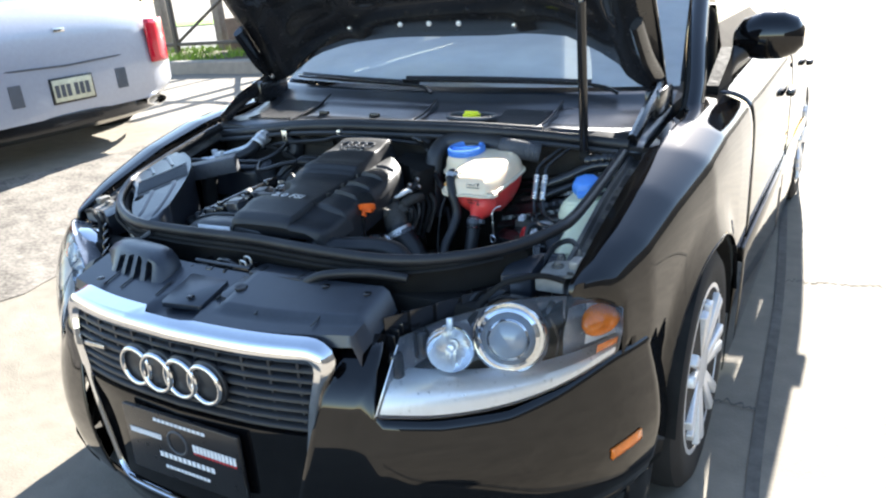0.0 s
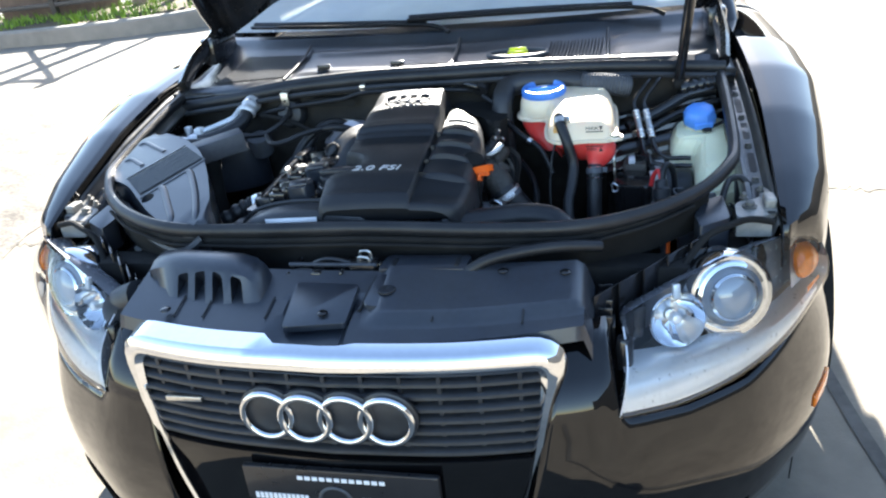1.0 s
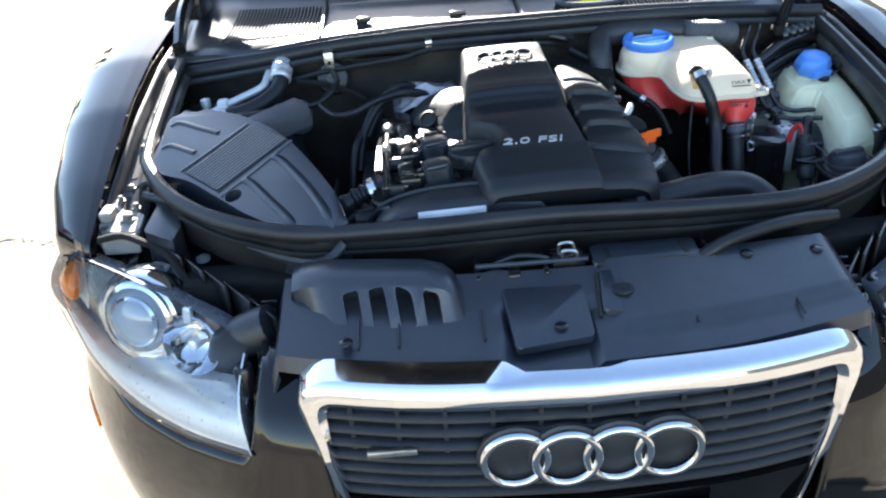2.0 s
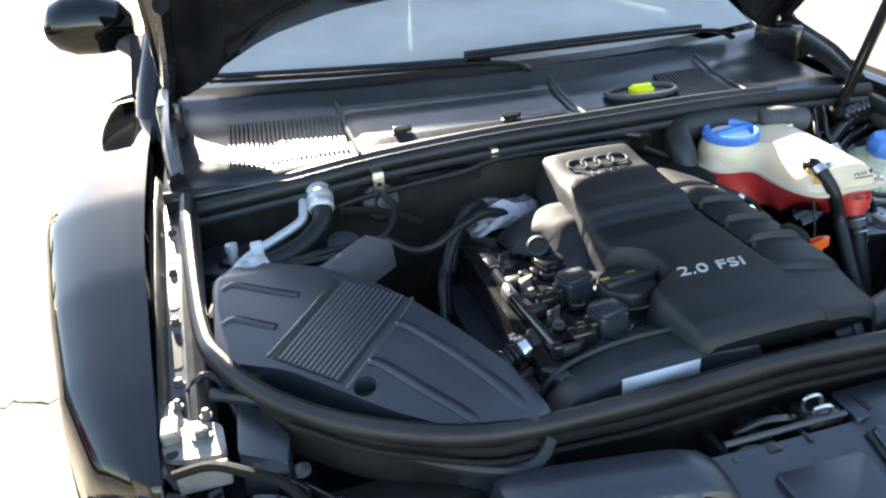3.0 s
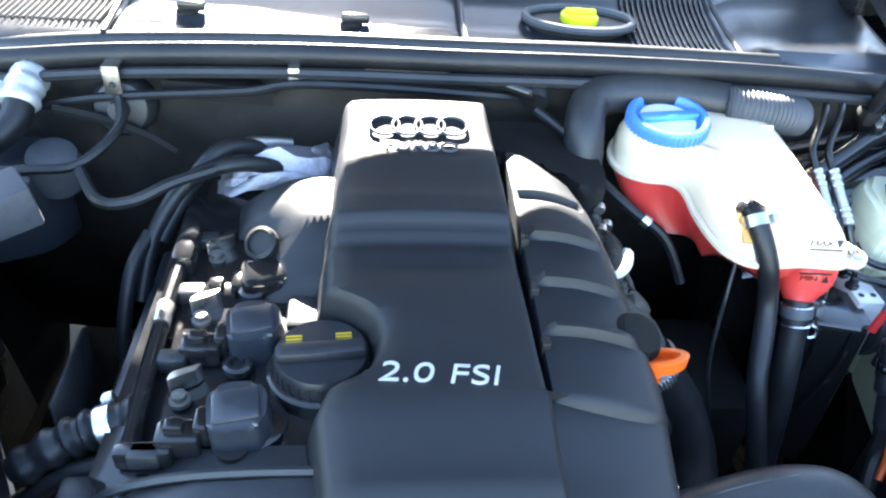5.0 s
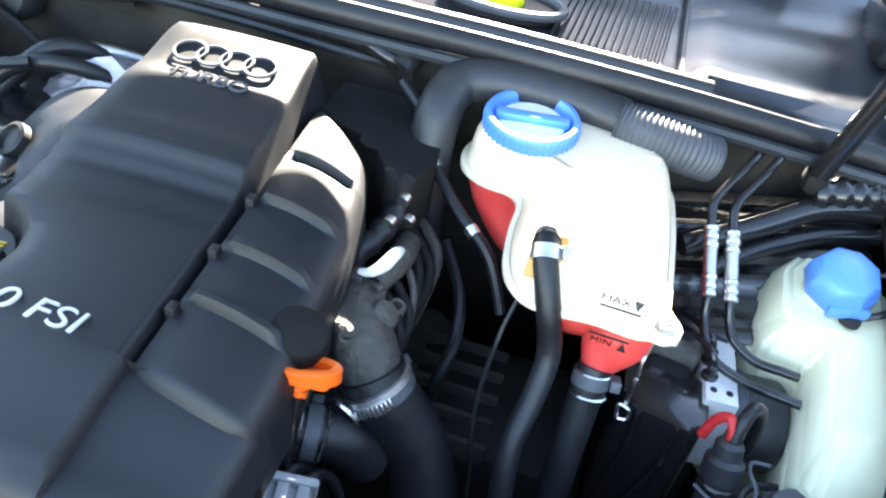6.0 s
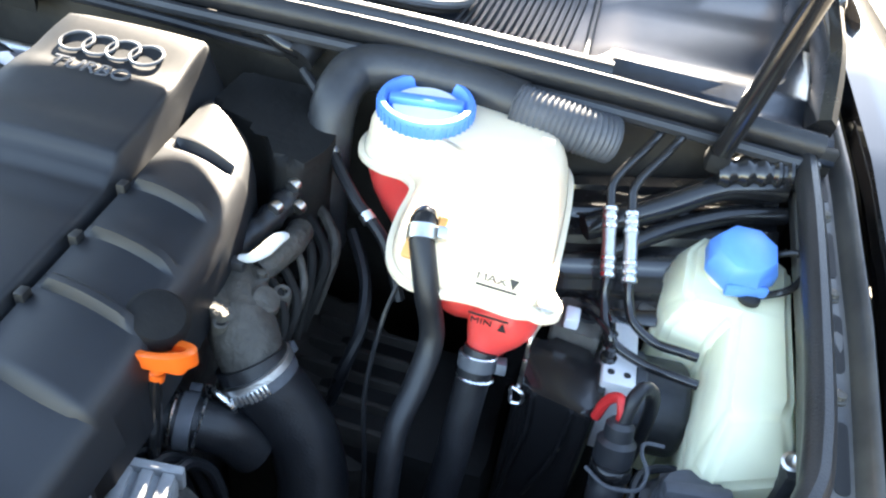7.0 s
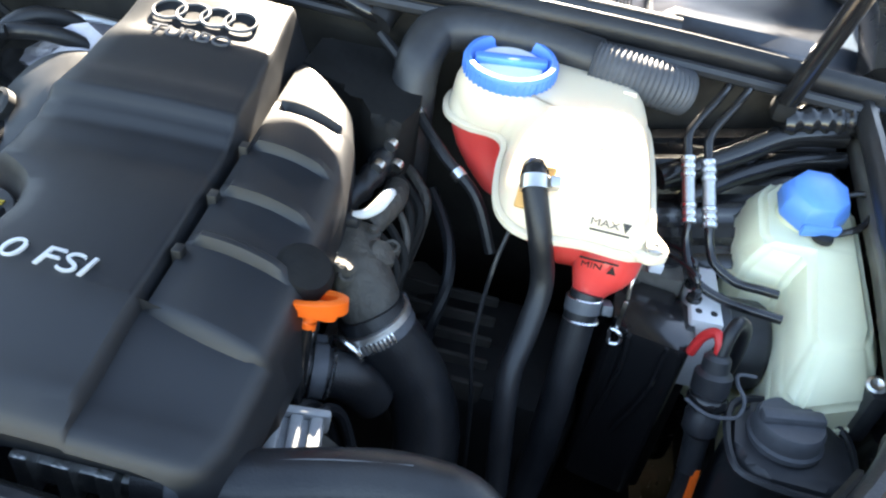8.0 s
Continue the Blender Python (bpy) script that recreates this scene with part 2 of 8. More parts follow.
def sheet(bm, rows, closed_u=False, closed_v=False):
    """Quads over a grid of points."""
    vs = [[bm.verts.new(q) for q in r] for r in rows]
    nr, nc = len(vs), len(vs[0])
    for i in range(nr if closed_v else nr - 1):
        for j in range(nc if closed_u else nc - 1):
            a, b, c, d = vs[i][j], vs[i][(j + 1) % nc], vs[(i + 1) % nr][(j + 1) % nc], vs[(i + 1) % nr][j]
            if len({a, b, c, d}) == 4:
                bm.faces.new((a, b, c, d))
    return vs


def tube(bm, pts, radius, n=12, per=8, closed=False, ribs=0.0, pitch=1, flatten=1.0, caps=True):
    """A round bar along a smooth curve; radius may be a list, one for each sampled point."""
    path = spline(pts, per, closed)
    m = len(path)
    up = Vector((0.13, 0.21, 0.97))
    rows = []
    for i, p in enumerate(path):
        a = path[(i - 1) % m] if closed else path[max(i - 1, 0)]
        b = path[(i + 1) % m] if closed else path[min(i + 1, m - 1)]
        d = (b - a).normalized()
        side = d.cross(up)
        if side.length < 1e-4:
            side = d.cross(Vector((1, 0, 0)))
        side.normalize()
        w = side.cross(d).normalized()
        r = radius[min(i, len(radius) - 1)] if isinstance(radius, (list, tuple)) else radius
        if ribs and (i // pitch) % 2:
            r += ribs
        rows.append([p + side * (r * math.cos(6.2832 * k / n)) + w * (r * flatten * math.sin(6.2832 * k / n)) for k in range(n)])
    vs = sheet(bm, rows, True, closed)
    if caps and not closed:
        bm.faces.new(vs[0][::-1])
        bm.faces.new(vs[-1])
    return bm


def lathe(bm, profile, m=None, n=24):
    """Turns (radius, height) pairs about z, then places them by m."""
    m = m or Matrix()
    rows = [[m @ Vector((max(r, 1e-4) * math.cos(6.2832 * k / n), max(r, 1e-4) * math.sin(6.2832 * k / n), z)) for k in range(n)] for r, z in profile]
    vs = sheet(bm, rows, True)
    bm.faces.new(vs[0][::-1])
    bm.faces.new(vs[-1])
    return bm


def axis_pose(at, to, roll=0):
    """A pose at a point with z along a direction."""
    return Matrix.Translation(at) @ Vector(to).to_track_quat("Z", "Y").to_matrix().to_4x4() @ pose(0, 0, 0, 0, 0, roll)


def box(bm, lo, hi, bevel=0.0, m=None, seg=2):
    """A block between two corners with rounded edges."""
    c = [(a + b) / 2 for a, b in zip(lo, hi)]
    s = [abs(b - a) for a, b in zip(lo, hi)]
    made = bmesh.ops.create_cube(bm, size=1, matrix=Matrix.Translation(c) @ Matrix.Diagonal((*s, 1)))["verts"]
    if bevel:
        edges = list({e for v in made for e in v.link_edges})
        made = bmesh.ops.bevel(bm, geom=edges, offset=min(bevel, min(s) * 0.45), segments=seg, affect="EDGES", profile=0.5)["verts"]
    if m is not None:
        bmesh.ops.transform(bm, matrix=m, verts=list(set(made)))
    return bm


def prism(bm, outline, top, bottom, bevel=0.0, seg=3, shrink=0.0):
    """An upright block over a plan outline; top and bottom are heights or functions of (x, y). shrink pulls the top's outline in."""
    ft = top if callable(top) else (lambda x, y: top)
    fb = bottom if callable(bottom) else (lambda x, y: bottom)
    cx = sum(p[0] for p in outline) / len(outline)
    cy = sum(p[1] for p in outline) / len(outline)
    up = []
    for x, y in ((p[0], p[1]) for p in outline):
        d = Vector((x - cx, y - cy))
        k = max(0.0, 1 - shrink / max(d.length, 1e-5))
        xx, yy = cx + d.x * k, cy + d.y * k
        up.append(bm.verts.new((xx, yy, ft(xx, yy))))
    dn = [bm.verts.new((p[0], p[1], fb(p[0], p[1]))) for p in outline]
    n = len(outline)
    tf = bm.faces.new(up)
    bm.faces.new(dn[::-1])
    for i in range(n):
        bm.faces.new((up[i], dn[i], dn[(i + 1) % n], up[(i + 1) % n]))
    if bevel:
        bmesh.ops.bevel(bm, geom=list(tf.edges), offset=bevel, segments=seg, affect="EDGES", profile=0.5, clamp_overlap=True)
    return bm


def rounded(outline, r, n=4):
    """A plan outline with rounded corners."""
    out = []
    k = len(outline)
    for i in range(k):
        p, a, b = Vector(outline[i]), Vector(outline[i - 1]), Vector(outline[(i + 1) % k])
        da, db = a - p, b - p
        s = min(r, da.length * 0.45, db.length * 0.45)
        q0, q1 = p + da.normalized() * s, p + db.normalized() * s
        for j in range(n + 1):
            t = j / n
            out.append(tuple((1 - t) ** 2 * q0 + 2 * t * (1 - t) * p + t * t * q1))
    return out


def thicken(ob, d, offset=-1):
    mod = ob.modifiers.new("thickness", "SOLIDIFY")
    mod.thickness, mod.offset = d, offset
    return ob


def lettering(name, text, size, m, mat, parent, depth=0.001, label="", shear=0.0, bold=0.0):
    """Raised letters in the built-in font, as a mesh."""
    cu = bpy.data.curves.new(name, "FONT")
    cu.body, cu.size, cu.extrude, cu.align_x, cu.align_y, cu.shear, cu.offset = text, size, depth, "CENTER", "CENTER", shear, bold
    tmp = bpy.data.objects.new(name, cu)
    me = bpy.data.meshes.new_from_object(tmp)
    bpy.data.objects.remove(tmp)
    me.materials.clear()
    me.materials.append(mat)
    ob = new(name, me)
    ob.parent = parent
    ob.matrix_local = m
    if label:
        tagged(ob, label)
    return ob


def cut(ob, bm):
    """Takes the form in bm out of a mesh object, for good."""
    me = bpy.data.meshes.new("cutter")
    bmesh.ops.recalc_face_normals(bm, faces=bm.faces)
    bm.to_mesh(me)
    bm.free()
    tool = new("cutter", me)
    mod = ob.modifiers.new("opening", "BOOLEAN")
    mod.operation, mod.object, mod.solver = "DIFFERENCE", tool, "EXACT"
    dg = bpy.context.evaluated_depsgraph_get()
    out = bpy.data.meshes.new_from_object(ob.evaluated_get(dg))
    ob.modifiers.clear()
    old = ob.data
    ob.data = out
    bpy.data.meshes.remove(old)
    bpy.data.objects.remove(tool)
    bpy.data.meshes.remove(me)
    return ob


def worm(bm, pts, r, n=8):
    """A hose clamp: a flat band around a hose at pts[0] along pts[1], with a screw housing."""
    at, d = Vector(pts[0]), Vector(pts[1]).normalized()
    m = axis_pose(at, d)
    lathe(bm, [(r, -0.006), (r + 0.0015, -0.006), (r + 0.0015, 0.006), (r, 0.006)], m, 20)
    box(bm, (r, -0.006, -0.005), (r + 0.009, 0.012, 0.005), 0.001, m)
    return bm

# ---- ground ----


def ground_z(x, y):
    """The lot is level round the car and climbs towards the street side."""
    t = min(1, max(0, (-x - 0.9) / 3.0))
    return 0.0297 * (0.35 - min(1.0, max(-1.0, x))) + 0.40 * t * t * (3 - 2 * t)


def strip_on_ground(bm, pts, width, lift, per=10, wobble=0.0):
    path = spline(pts, per)
    rows = []
    for i, p in enumerate(path):
        a, b = path[max(i - 1, 0)], path[min(i + 1, len(path) - 1)]
        d = (b - a).normalized()
        s = Vector((-d.y, d.x, 0))
        j = s * (wobble * noise.noise((i * 0.7, p.x * 3, 1.0)))
        w = width * (0.6 + 0.8 * random.random()) if wobble else width
        rows.append([(q.x, q.y, ground_z(q.x, q.y) + lift) for q in (p + j - s * w / 2, p + j + s * w / 2)])
    sheet(bm, rows)
    return bm


bm = bmesh.new()
xs = [-400, -120, -40, -20, -12, -8] + [-6 + 0.25 * i for i in range(33)] + [4, 8, 20, 60, 400]
ys = [-400, -60, -15, -8, -4, -2, -1, 0, 1, 2, 3, 4, 5, 6, 8, 12, 20, 60, 400]
sheet(bm, [[(x, y, ground_z(x, y)) for x in xs] for y in ys])
tagged(part("ground", bm, CONCRETE), "sunlit pale concrete lot around the parked cars", "ground", kind="structure")

bm = bmesh.new()
rows = []
for i in range(121):
    y = -7.0 + i * 0.105
    left = -3.3 - 0.1 * math.sin(y * 2)
    right = -2.02 - 0.22 * max(0, y - 1.4) + 0.06 * noise.noise((y * 4, 0, 0)) + 0.03 * noise.noise((y * 13, 0, 4))
    rows.append([(x, y, ground_z(x, y) + 0.004) for x in [left + (right - left) * k / 14 for k in range(15)]])
sheet(bm, rows)
tagged(part("asphalt_patch", bm, ASPHALT), "worn grey asphalt strip beside the concrete", "pavement", kind="structure")

bm = bmesh.new()
strip_on_ground(bm, [(0.74, 4.2, 0), (0.92, 2.35, 0), (1.0, 1.0, 0), (1.08, 0.2, 0), (1.2, -2, 0)], 0.035, 0.004)
tagged(part("expansion_joint", bm, JOINT), "dark expansion joint along the concrete slabs", "joint", kind="structure")
for pts in ([(0.93, 2.35, 0), (1.1, 2.38, 0), (1.3, 2.40, 0), (1.8, 2.36, 0), (3.5, 2.5, 0)],
            [(0.6, 1.32, 0), (0.83, 1.305, 0), (1.0, 1.28, 0)],
            [(-0.8, 1.80, 0), (-1.35, 1.827, 0), (-1.55, 1.80, 0), (-1.79, 1.79, 0), (-2.1, 1.62, 0)]):
    bm = bmesh.new()
    strip_on_ground(bm, pts, 0.012, 0.005, 24, 0.05)
    tagged(part("ground_crack", bm, JOINT), "thin dark crack in the concrete slab", "crack", kind="structure")

# kerb, verge and street behind
bm = bmesh.new()
KERB = [(-16, 5.95, 0), (-9, 5.9, 0), (-6.3, 5.85, 0), (-4.6, 5.75, 0), (-3.7, 5.9, 0), (-3.25, 6.5, 0), (-3.1, 7.6, 0), (-3.1, 10, 0)]
path = spline(KERB, 8)
rows = []
for i, p in enumerate(path):
    a, b = path[max(i - 1, 0)], path[min(i + 1, len(path) - 1)]
    d = (b - a).normalized()
    s = Vector((-d.y, d.x, 0))
    z = 0.44
    rows.append([(q.x, q.y, h) for q, h in ((p, z - 0.05), (p + s * 0.012, z + 0.13), (p + s * 0.03, z + 0.15), (p + s * 0.15, z + 0.15), (p + s * 0.16, z - 0.05))])
sheet(bm, rows)
tagged(part("kerb", bm, CONCRETE_KERB), "pale concrete kerb along the grass verge", "kerb", kind="structure")
bm = bmesh.new()
rows = []
for i in range(36):
    x = -16 + 12.6 * i / 35
    y0 = 5.95 if x < -4 else 6.0 + (x + 4) * 0.5
    rows.append([(x, y0 + (7.6 - y0) * k / 12, 0.56 + 0.05 * noise.noise((x * 2, k, 0)) + 0.05 * math.sin(math.pi * k / 12)) for k in range(13)])
sheet(bm, rows)
tagged(part("verge", bm, SOIL), "earth verge under the grass", "verge", kind="structure")
bm = bmesh.new()
for i in range(5200):
    x, y = random.uniform(-10, -3.5), random.uniform(6.05, 7.4)
    if noise.noise((x * 1.6, y * 1.6, 3.0)) < -0.18 or (x > -4 and y < 6.3):
        continue
    h, a, w = random.uniform(0.04, 0.13), random.uniform(0, 6.28), 0.012
    dx, dy = math.cos(a) * w, math.sin(a) * w
    lx, ly = random.uniform(-0.05, 0.05), random.uniform(-0.05, 0.05)
    z = 0.56
    q = [bm.verts.new(v) for v in ((x - dx, y - dy, z), (x + dx, y + dy, z), (x + lx * 0.5 + dx * 0.7, y + ly * 0.5 + dy * 0.7, z + h * 0.6), (x + lx, y + ly, z + h))]
    bm.faces.new((q[0], q[1], q[2]))
    bm.faces.new((q[0], q[2], q[3]))
tagged(part("grass", bm, GRASS, flat=True), "sunlit green grass on the verge", "grass", kind="stuff")
bm = bmesh.new()
sheet(bm, [[(x, y, 0.452) for x in (-60, -20, -8, -3.3)] for y in (7.7, 9, 11, 14, 17)])
tagged(part("street", bm, ROAD), "sunlit grey street behind the fence", "road", kind="structure")
bm = bmesh.new()
sheet(bm, [[(x, y, 0.50 + 0.02 * math.sin(x)) for x in (-60, -30, -20, -14, -8, -3.3)] for y in (17, 18, 20)])
tagged(part("far_verge", bm, GRASS), "strip of yellow-green grass across the street", "verge", kind="structure")
# unseen plain wall, added on the open side to darken the car's side reflections
bm = bmesh.new()
box(bm, (12.0, -18.0, -0.3), (12.3, 80.0, 5.0), 0.03)
tagged(part("unseen_reflection_wall", bm, material("reflection_wall_tone", (0.21, 0.19, 0.17), 0.85, 0, 0, 0.3, 2.5, 0.2, 0.05, 0.3, 60)), "unseen grey-brown wall added to darken reflections in the car's side", "wall", kind="structure")

# fence on the verge
fence = thing("fence", "brown steel rail fence with slanting braces", "fence")
FY = 6.55
for z, r in ((0.74, 0.022), (1.62, 0.022)):
    bm = bmesh.new()
    box(bm, (-11, FY - r, z - r), (-3.75, FY + r, z + r), 0.004)
    part("rail", bm, FENCE_STEEL, fence)
for x in (-10.2, -8.6, -7.0, -5.4, -3.8):
    bm = bmesh.new()
    box(bm, (x - 0.03, FY - 0.03, 0.5), (x + 0.03, FY + 0.03, 1.7), 0.004)
    part("post", bm, FENCE_STEEL, fence)
for x in (-10.2, -8.6, -7.0, -5.4):
    bm = bmesh.new()
    tube(bm, [(x + 0.03, FY, 0.76), (x + 0.8, FY, 1.19), (x + 1.57, FY, 1.60)], 0.02, 6, 2)
    part("brace", bm, FENCE_STEEL, fence)
for x, y in ((-6.6, 7.0), (-5.9, 7.1), (-4.6, 6.9), (-4.25, 7.0), (-7.9, 7.2)):
    bm = bmesh.new()
    box(bm, (x - 0.06, y - 0.06, 0.5), (x + 0.06, y + 0.06, 2.2), 0.01)
    solo("wooden_post", bm, POST_WOOD, "weathered wooden post on the grass behind the fence", "post", "posts behind the fence")
planter = thing("planter", "brown planter box with dry stems behind the fence", "planter")
bm = bmesh.new()
prism(bm, rounded([(-6.2, 6.7), (-5.0, 6.7), (-5.0, 7.15), (-6.2, 7.15)], 0.05), 1.02, 0.5, 0.02, 2, -0.04)
part("box", bm, PLANTER, planter)
for i in range(16):
    bm = bmesh.new()
    x, y = -6.1 + i * 0.068, 6.9 + 0.1 * random.random()
    tube(bm, [(x, y, 1.0), (x + random.uniform(-0.05, 0.05), y, 1.12), (x + random.uniform(-0.1, 0.1), y, 1.2 + 0.1 * random.random())], 0.006, 5, 3)
    part("stem", bm, POST_WOOD, planter)

# ---- the black car: body ----
CX = 0.0
car = thing("car", "black saloon car with its bonnet open on the concrete lot", "car")
NOSE = [(0, 0), (0.2, 0.012), (0.36, 0.045), (0.445, 0.075), (0.53, 0.130), (0.645, 0.220), (0.72, 0.310), (0.79, 0.425), (0.825, 0.52), (0.85, 0.62)]
NOSE_PATH = [(p.x, p.y) for p in spline([(x, y, 0) for x, y in NOSE], 10)]
BULGE = [(p.x, p.y) for p in spline([(0.10, -0.075, 0), (0.16, -0.036, 0), (0.22, -0.002, 0), (0.29, 0.020, 0), (0.36, 0.0305, 0), (0.42, 0.0315, 0), (0.48, 0.0235, 0), (0.535, 0.0105, 0), (0.58, 0.0, 0), (0.66, -0.002, 0), (0.80, 0.0, 0)], 8)]


def nose_y(x):
    return lerp_table(NOSE_PATH, abs(x))


def nose_point(x, z, extra=0.0):
    """The outer skin of the nose at that width and height."""
    y = nose_y(x)
    d = (nose_y(abs(x) + 0.01) - nose_y(max(abs(x) - 0.01, 0))) / 0.02
    nrm = Vector((d, -1)).normalized() * (lerp_table(BULGE, z) + extra)
    sgn = 1 if x >= 0 else -1
    yo = 0.10 * max(0, (z - 0.60) / 0.10) ** 1.3
    return Vector((CX + sgn * (abs(x) + nrm.x), y + nrm.y + yo, z))


GRILLE_EDGE = [(0.29, 0.262), (0.45, 0.306), (0.66, 0.354), (0.72, 0.358)]
BUMPER_TOP = [(0.27, 0.70), (0.425, 0.70), (0.437, 0.64), (0.447, 0.573), (0.545, 0.556), (0.645, 0.556), (0.72, 0.574), (0.79, 0.602), (0.825, 0.60)]
bumper = part("bumper", bmesh.new(), PAINT, car, "gloss black front bumper")
bm = bmesh.new()
for sgn in (1, -1):
    rows = []
    for i in range(15):
        f = i / 14
        row = []
        for j in range(44):
            u = j / 43
            z0 = 0.285
            xe = lerp_table(GRILLE_EDGE, z0 + (0.70 - z0) * f)
            x = xe + (0.838 - xe) * u
            z = z0 + (lerp_table(BUMPER_TOP, x) - z0) * f
            row.append(nose_point(sgn * x, z))
        rows.append(row)
    sheet(bm, rows)
rows = []
for z in (0.115, 0.14, 0.17, 0.20, 0.24, 0.285):
    rows.append([nose_point(-0.838 + 1.676 * j / 80, z, -0.012 if z > 0.15 else 0.0) for j in range(81)])
sheet(bm, rows)
bmesh.ops.recalc_face_normals(bm, faces=bm.faces)
bm.to_mesh(bumper.data)
bm.free()
smooth(bumper.data)
thicken(bumper, 0.004)
for sgn in (1, -1):
    bm = bmesh.new()
    sheet(bm, [[nose_point(sgn * (0.772 + 0.036 * k / 6), z + 0.012 * k / 6, 0.004) for k in range(7)] for z in (0.386, 0.392, 0.404, 0.410)])
    thicken(part("side_marker", bm, AMBER, car, "amber side marker lens"), 0.006)
    bm = bmesh.new()
    sheet(bm, [[nose_point(sgn * (0.46 + 0.20 * k / 12), 0.20 + 0.10 * h / 4, 0.006) for k in range(13)] for h in range(5)])
    part("lower_vent", bm, DARK, car, "dark lower air intake")

# grille
grille = part("grille", bmesh.new(), DARK, car, "black slatted grille in a chrome surround")
bm = bmesh.new()
sheet(bm, [[(CX - 0.36 + 0.72 * j / 20, 0.03 + nose_y(0.36 * (j - 10) / 10), z) for j in range(21)] for z in (0.29, 0.4, 0.5, 0.6, 0.70)])
bm.to_mesh(grille.data)
bm.free()
SLATS = 8
for i in range(SLATS):
    z = 0.530 + i * 0.0205
    w = lerp_table(GRILLE_EDGE, z) - 0.008
    bm = bmesh.new()
    rows = []
    for j in range(33):
        x = -w + 2 * w * j / 32
        y = nose_y(x) + 0.006 + 0.012 * max(0, (z - 0.6) / 0.08)
        rows.append([(CX + x, y + a, z + b) for a, b in ((0.0, 0.0), (0.001, 0.005), (0.006, 0.009), (0.022, 0.011), (0.022, -0.001), (0.006, -0.004))])
    sheet(bm, rows, True)
    part("slat", bm, PLASTIC, grille)
for i in range(11):
    x = -0.30 + 0.06 * i
    bm = bmesh.new()
    box(bm, (CX + x - 0.003, nose_y(x) + 0.016, 0.525), (CX + x + 0.003, nose_y(x) + 0.026, 0.69), 0.0)
    part("upright", bm, PLASTIC, grille)
bm = bmesh.new()
rows = []
for z in (0.295, 0.32, 0.40, 0.48, 0.512, 0.522, 0.524):
    w = lerp_table(GRILLE_EDGE, z) - 0.004
    dy = 0.012 if z > 0.523 else (0.002 if z > 0.515 else 0.0)
    rows.append([(CX - w + 2 * w * j / 24, nose_y(-w + 2 * w * j / 24) - 0.002 + dy, z) for j in range(25)])
sheet(bm, rows)
part("plate_plinth", bm, PAINT, grille, "gloss black panel behind the plate")
# chrome surround
bm = bmesh.new()
outline = rounded([(-0.354, 0.692), (0.354, 0.692), (0.334, 0.60), (0.309, 0.45), (0.250, 0.275), (-0.250, 0.275), (-0.309, 0.45), (-0.334, 0.60)], 0.045, 6)
dense = []
for i in range(len(outline)):
    a, b = Vector(outline[i]), Vector(outline[(i + 1) % len(outline)])
    n = max(1, int((b - a).length / 0.025))
    dense += [a + (b - a) * k / n for k in range(n)]
rows = []
m = len(dense)
for i, p in enumerate(dense):
    d = (dense[(i + 1) % m] - dense[i - 1]).normalized()
    o = Vector((d.y, -d.x))
    if o.dot(p - Vector((0, 0.48))) < 0:
        o = -o
    top = min(1, max(0, (p.y - 0.62) / 0.06))
    y = nose_y(p.x) + 0.012 * max(0, (p.y - 0.6) / 0.08)
    wi, back = 0.011 + 0.010 * top, 0.030 + 0.012 * top
    if top > 0.5:
        back -= 0.026 * (1 if -0.088 < p.x < 0.026 else 0.72 if p.x > 0 else 0)
    prof = ((-wi, 0.016), (-wi * 0.9, 0.0), (-wi * 0.3, -0.008), (wi * 0.5, -0.006), (wi * 1.0, 0.004), (wi * 1.25, back), (-wi * 0.2, back))
    rows.append([(CX + p.x + o.x * a, y + b, p.y + o.y * a) for a, b in prof])
sheet(bm, rows, True, True)
part("surround", bm, CHROME, grille, "bright chrome grille surround")
# four linked rings
for i in range(4):
    bm = bmesh.new()
    cx = 0.002 - 0.0975 + 0.065 * i
    rows = []
    for k in range(40):
        a = 6.2832 * k / 40
        r0 = Vector((math.cos(a), 0, math.sin(a)))
        c = Vector((cx, nose_y(cx) - 0.006 - 0.0015 * (i % 2), 0.6055))
        rows.append([c + r0 * (0.0405 + 0.0055 * math.cos(b)) + Vector((0, 0.005 * math.sin(b), 0)) for b in [6.2832 * q / 10 for q in range(10)]])
    sheet(bm, rows, True, True)
    part("badge_ring", bm, CHROME, grille, "chrome badge ring")
bm = bmesh.new()
for i in range(4):
    cx = 0.002 - 0.0975 + 0.065 * i
    lathe(bm, [(0.049, 0), (0.049, 0.006), (0.045, 0.009)], axis_pose((cx, nose_y(cx) + 0.007, 0.6055), (0, -1, 0)), 28)
part("badge_back", bm, PLASTIC, grille)
bm = bmesh.new()
box(bm, (-0.282, nose_y(0.26) - 0.004, 0.609), (-0.218, nose_y(0.24) + 0.01, 0.618), 0.001)
part("trim_badge", bm, STEEL, grille, "small silver trim badge")
# dealer plate
plate = part("plate", box(bmesh.new(), (-0.155, -0.016, 0.352), (0.175, -0.004, 0.512), 0.004), PLATE_BLACK, grille, "black dealer plate with bars of print")
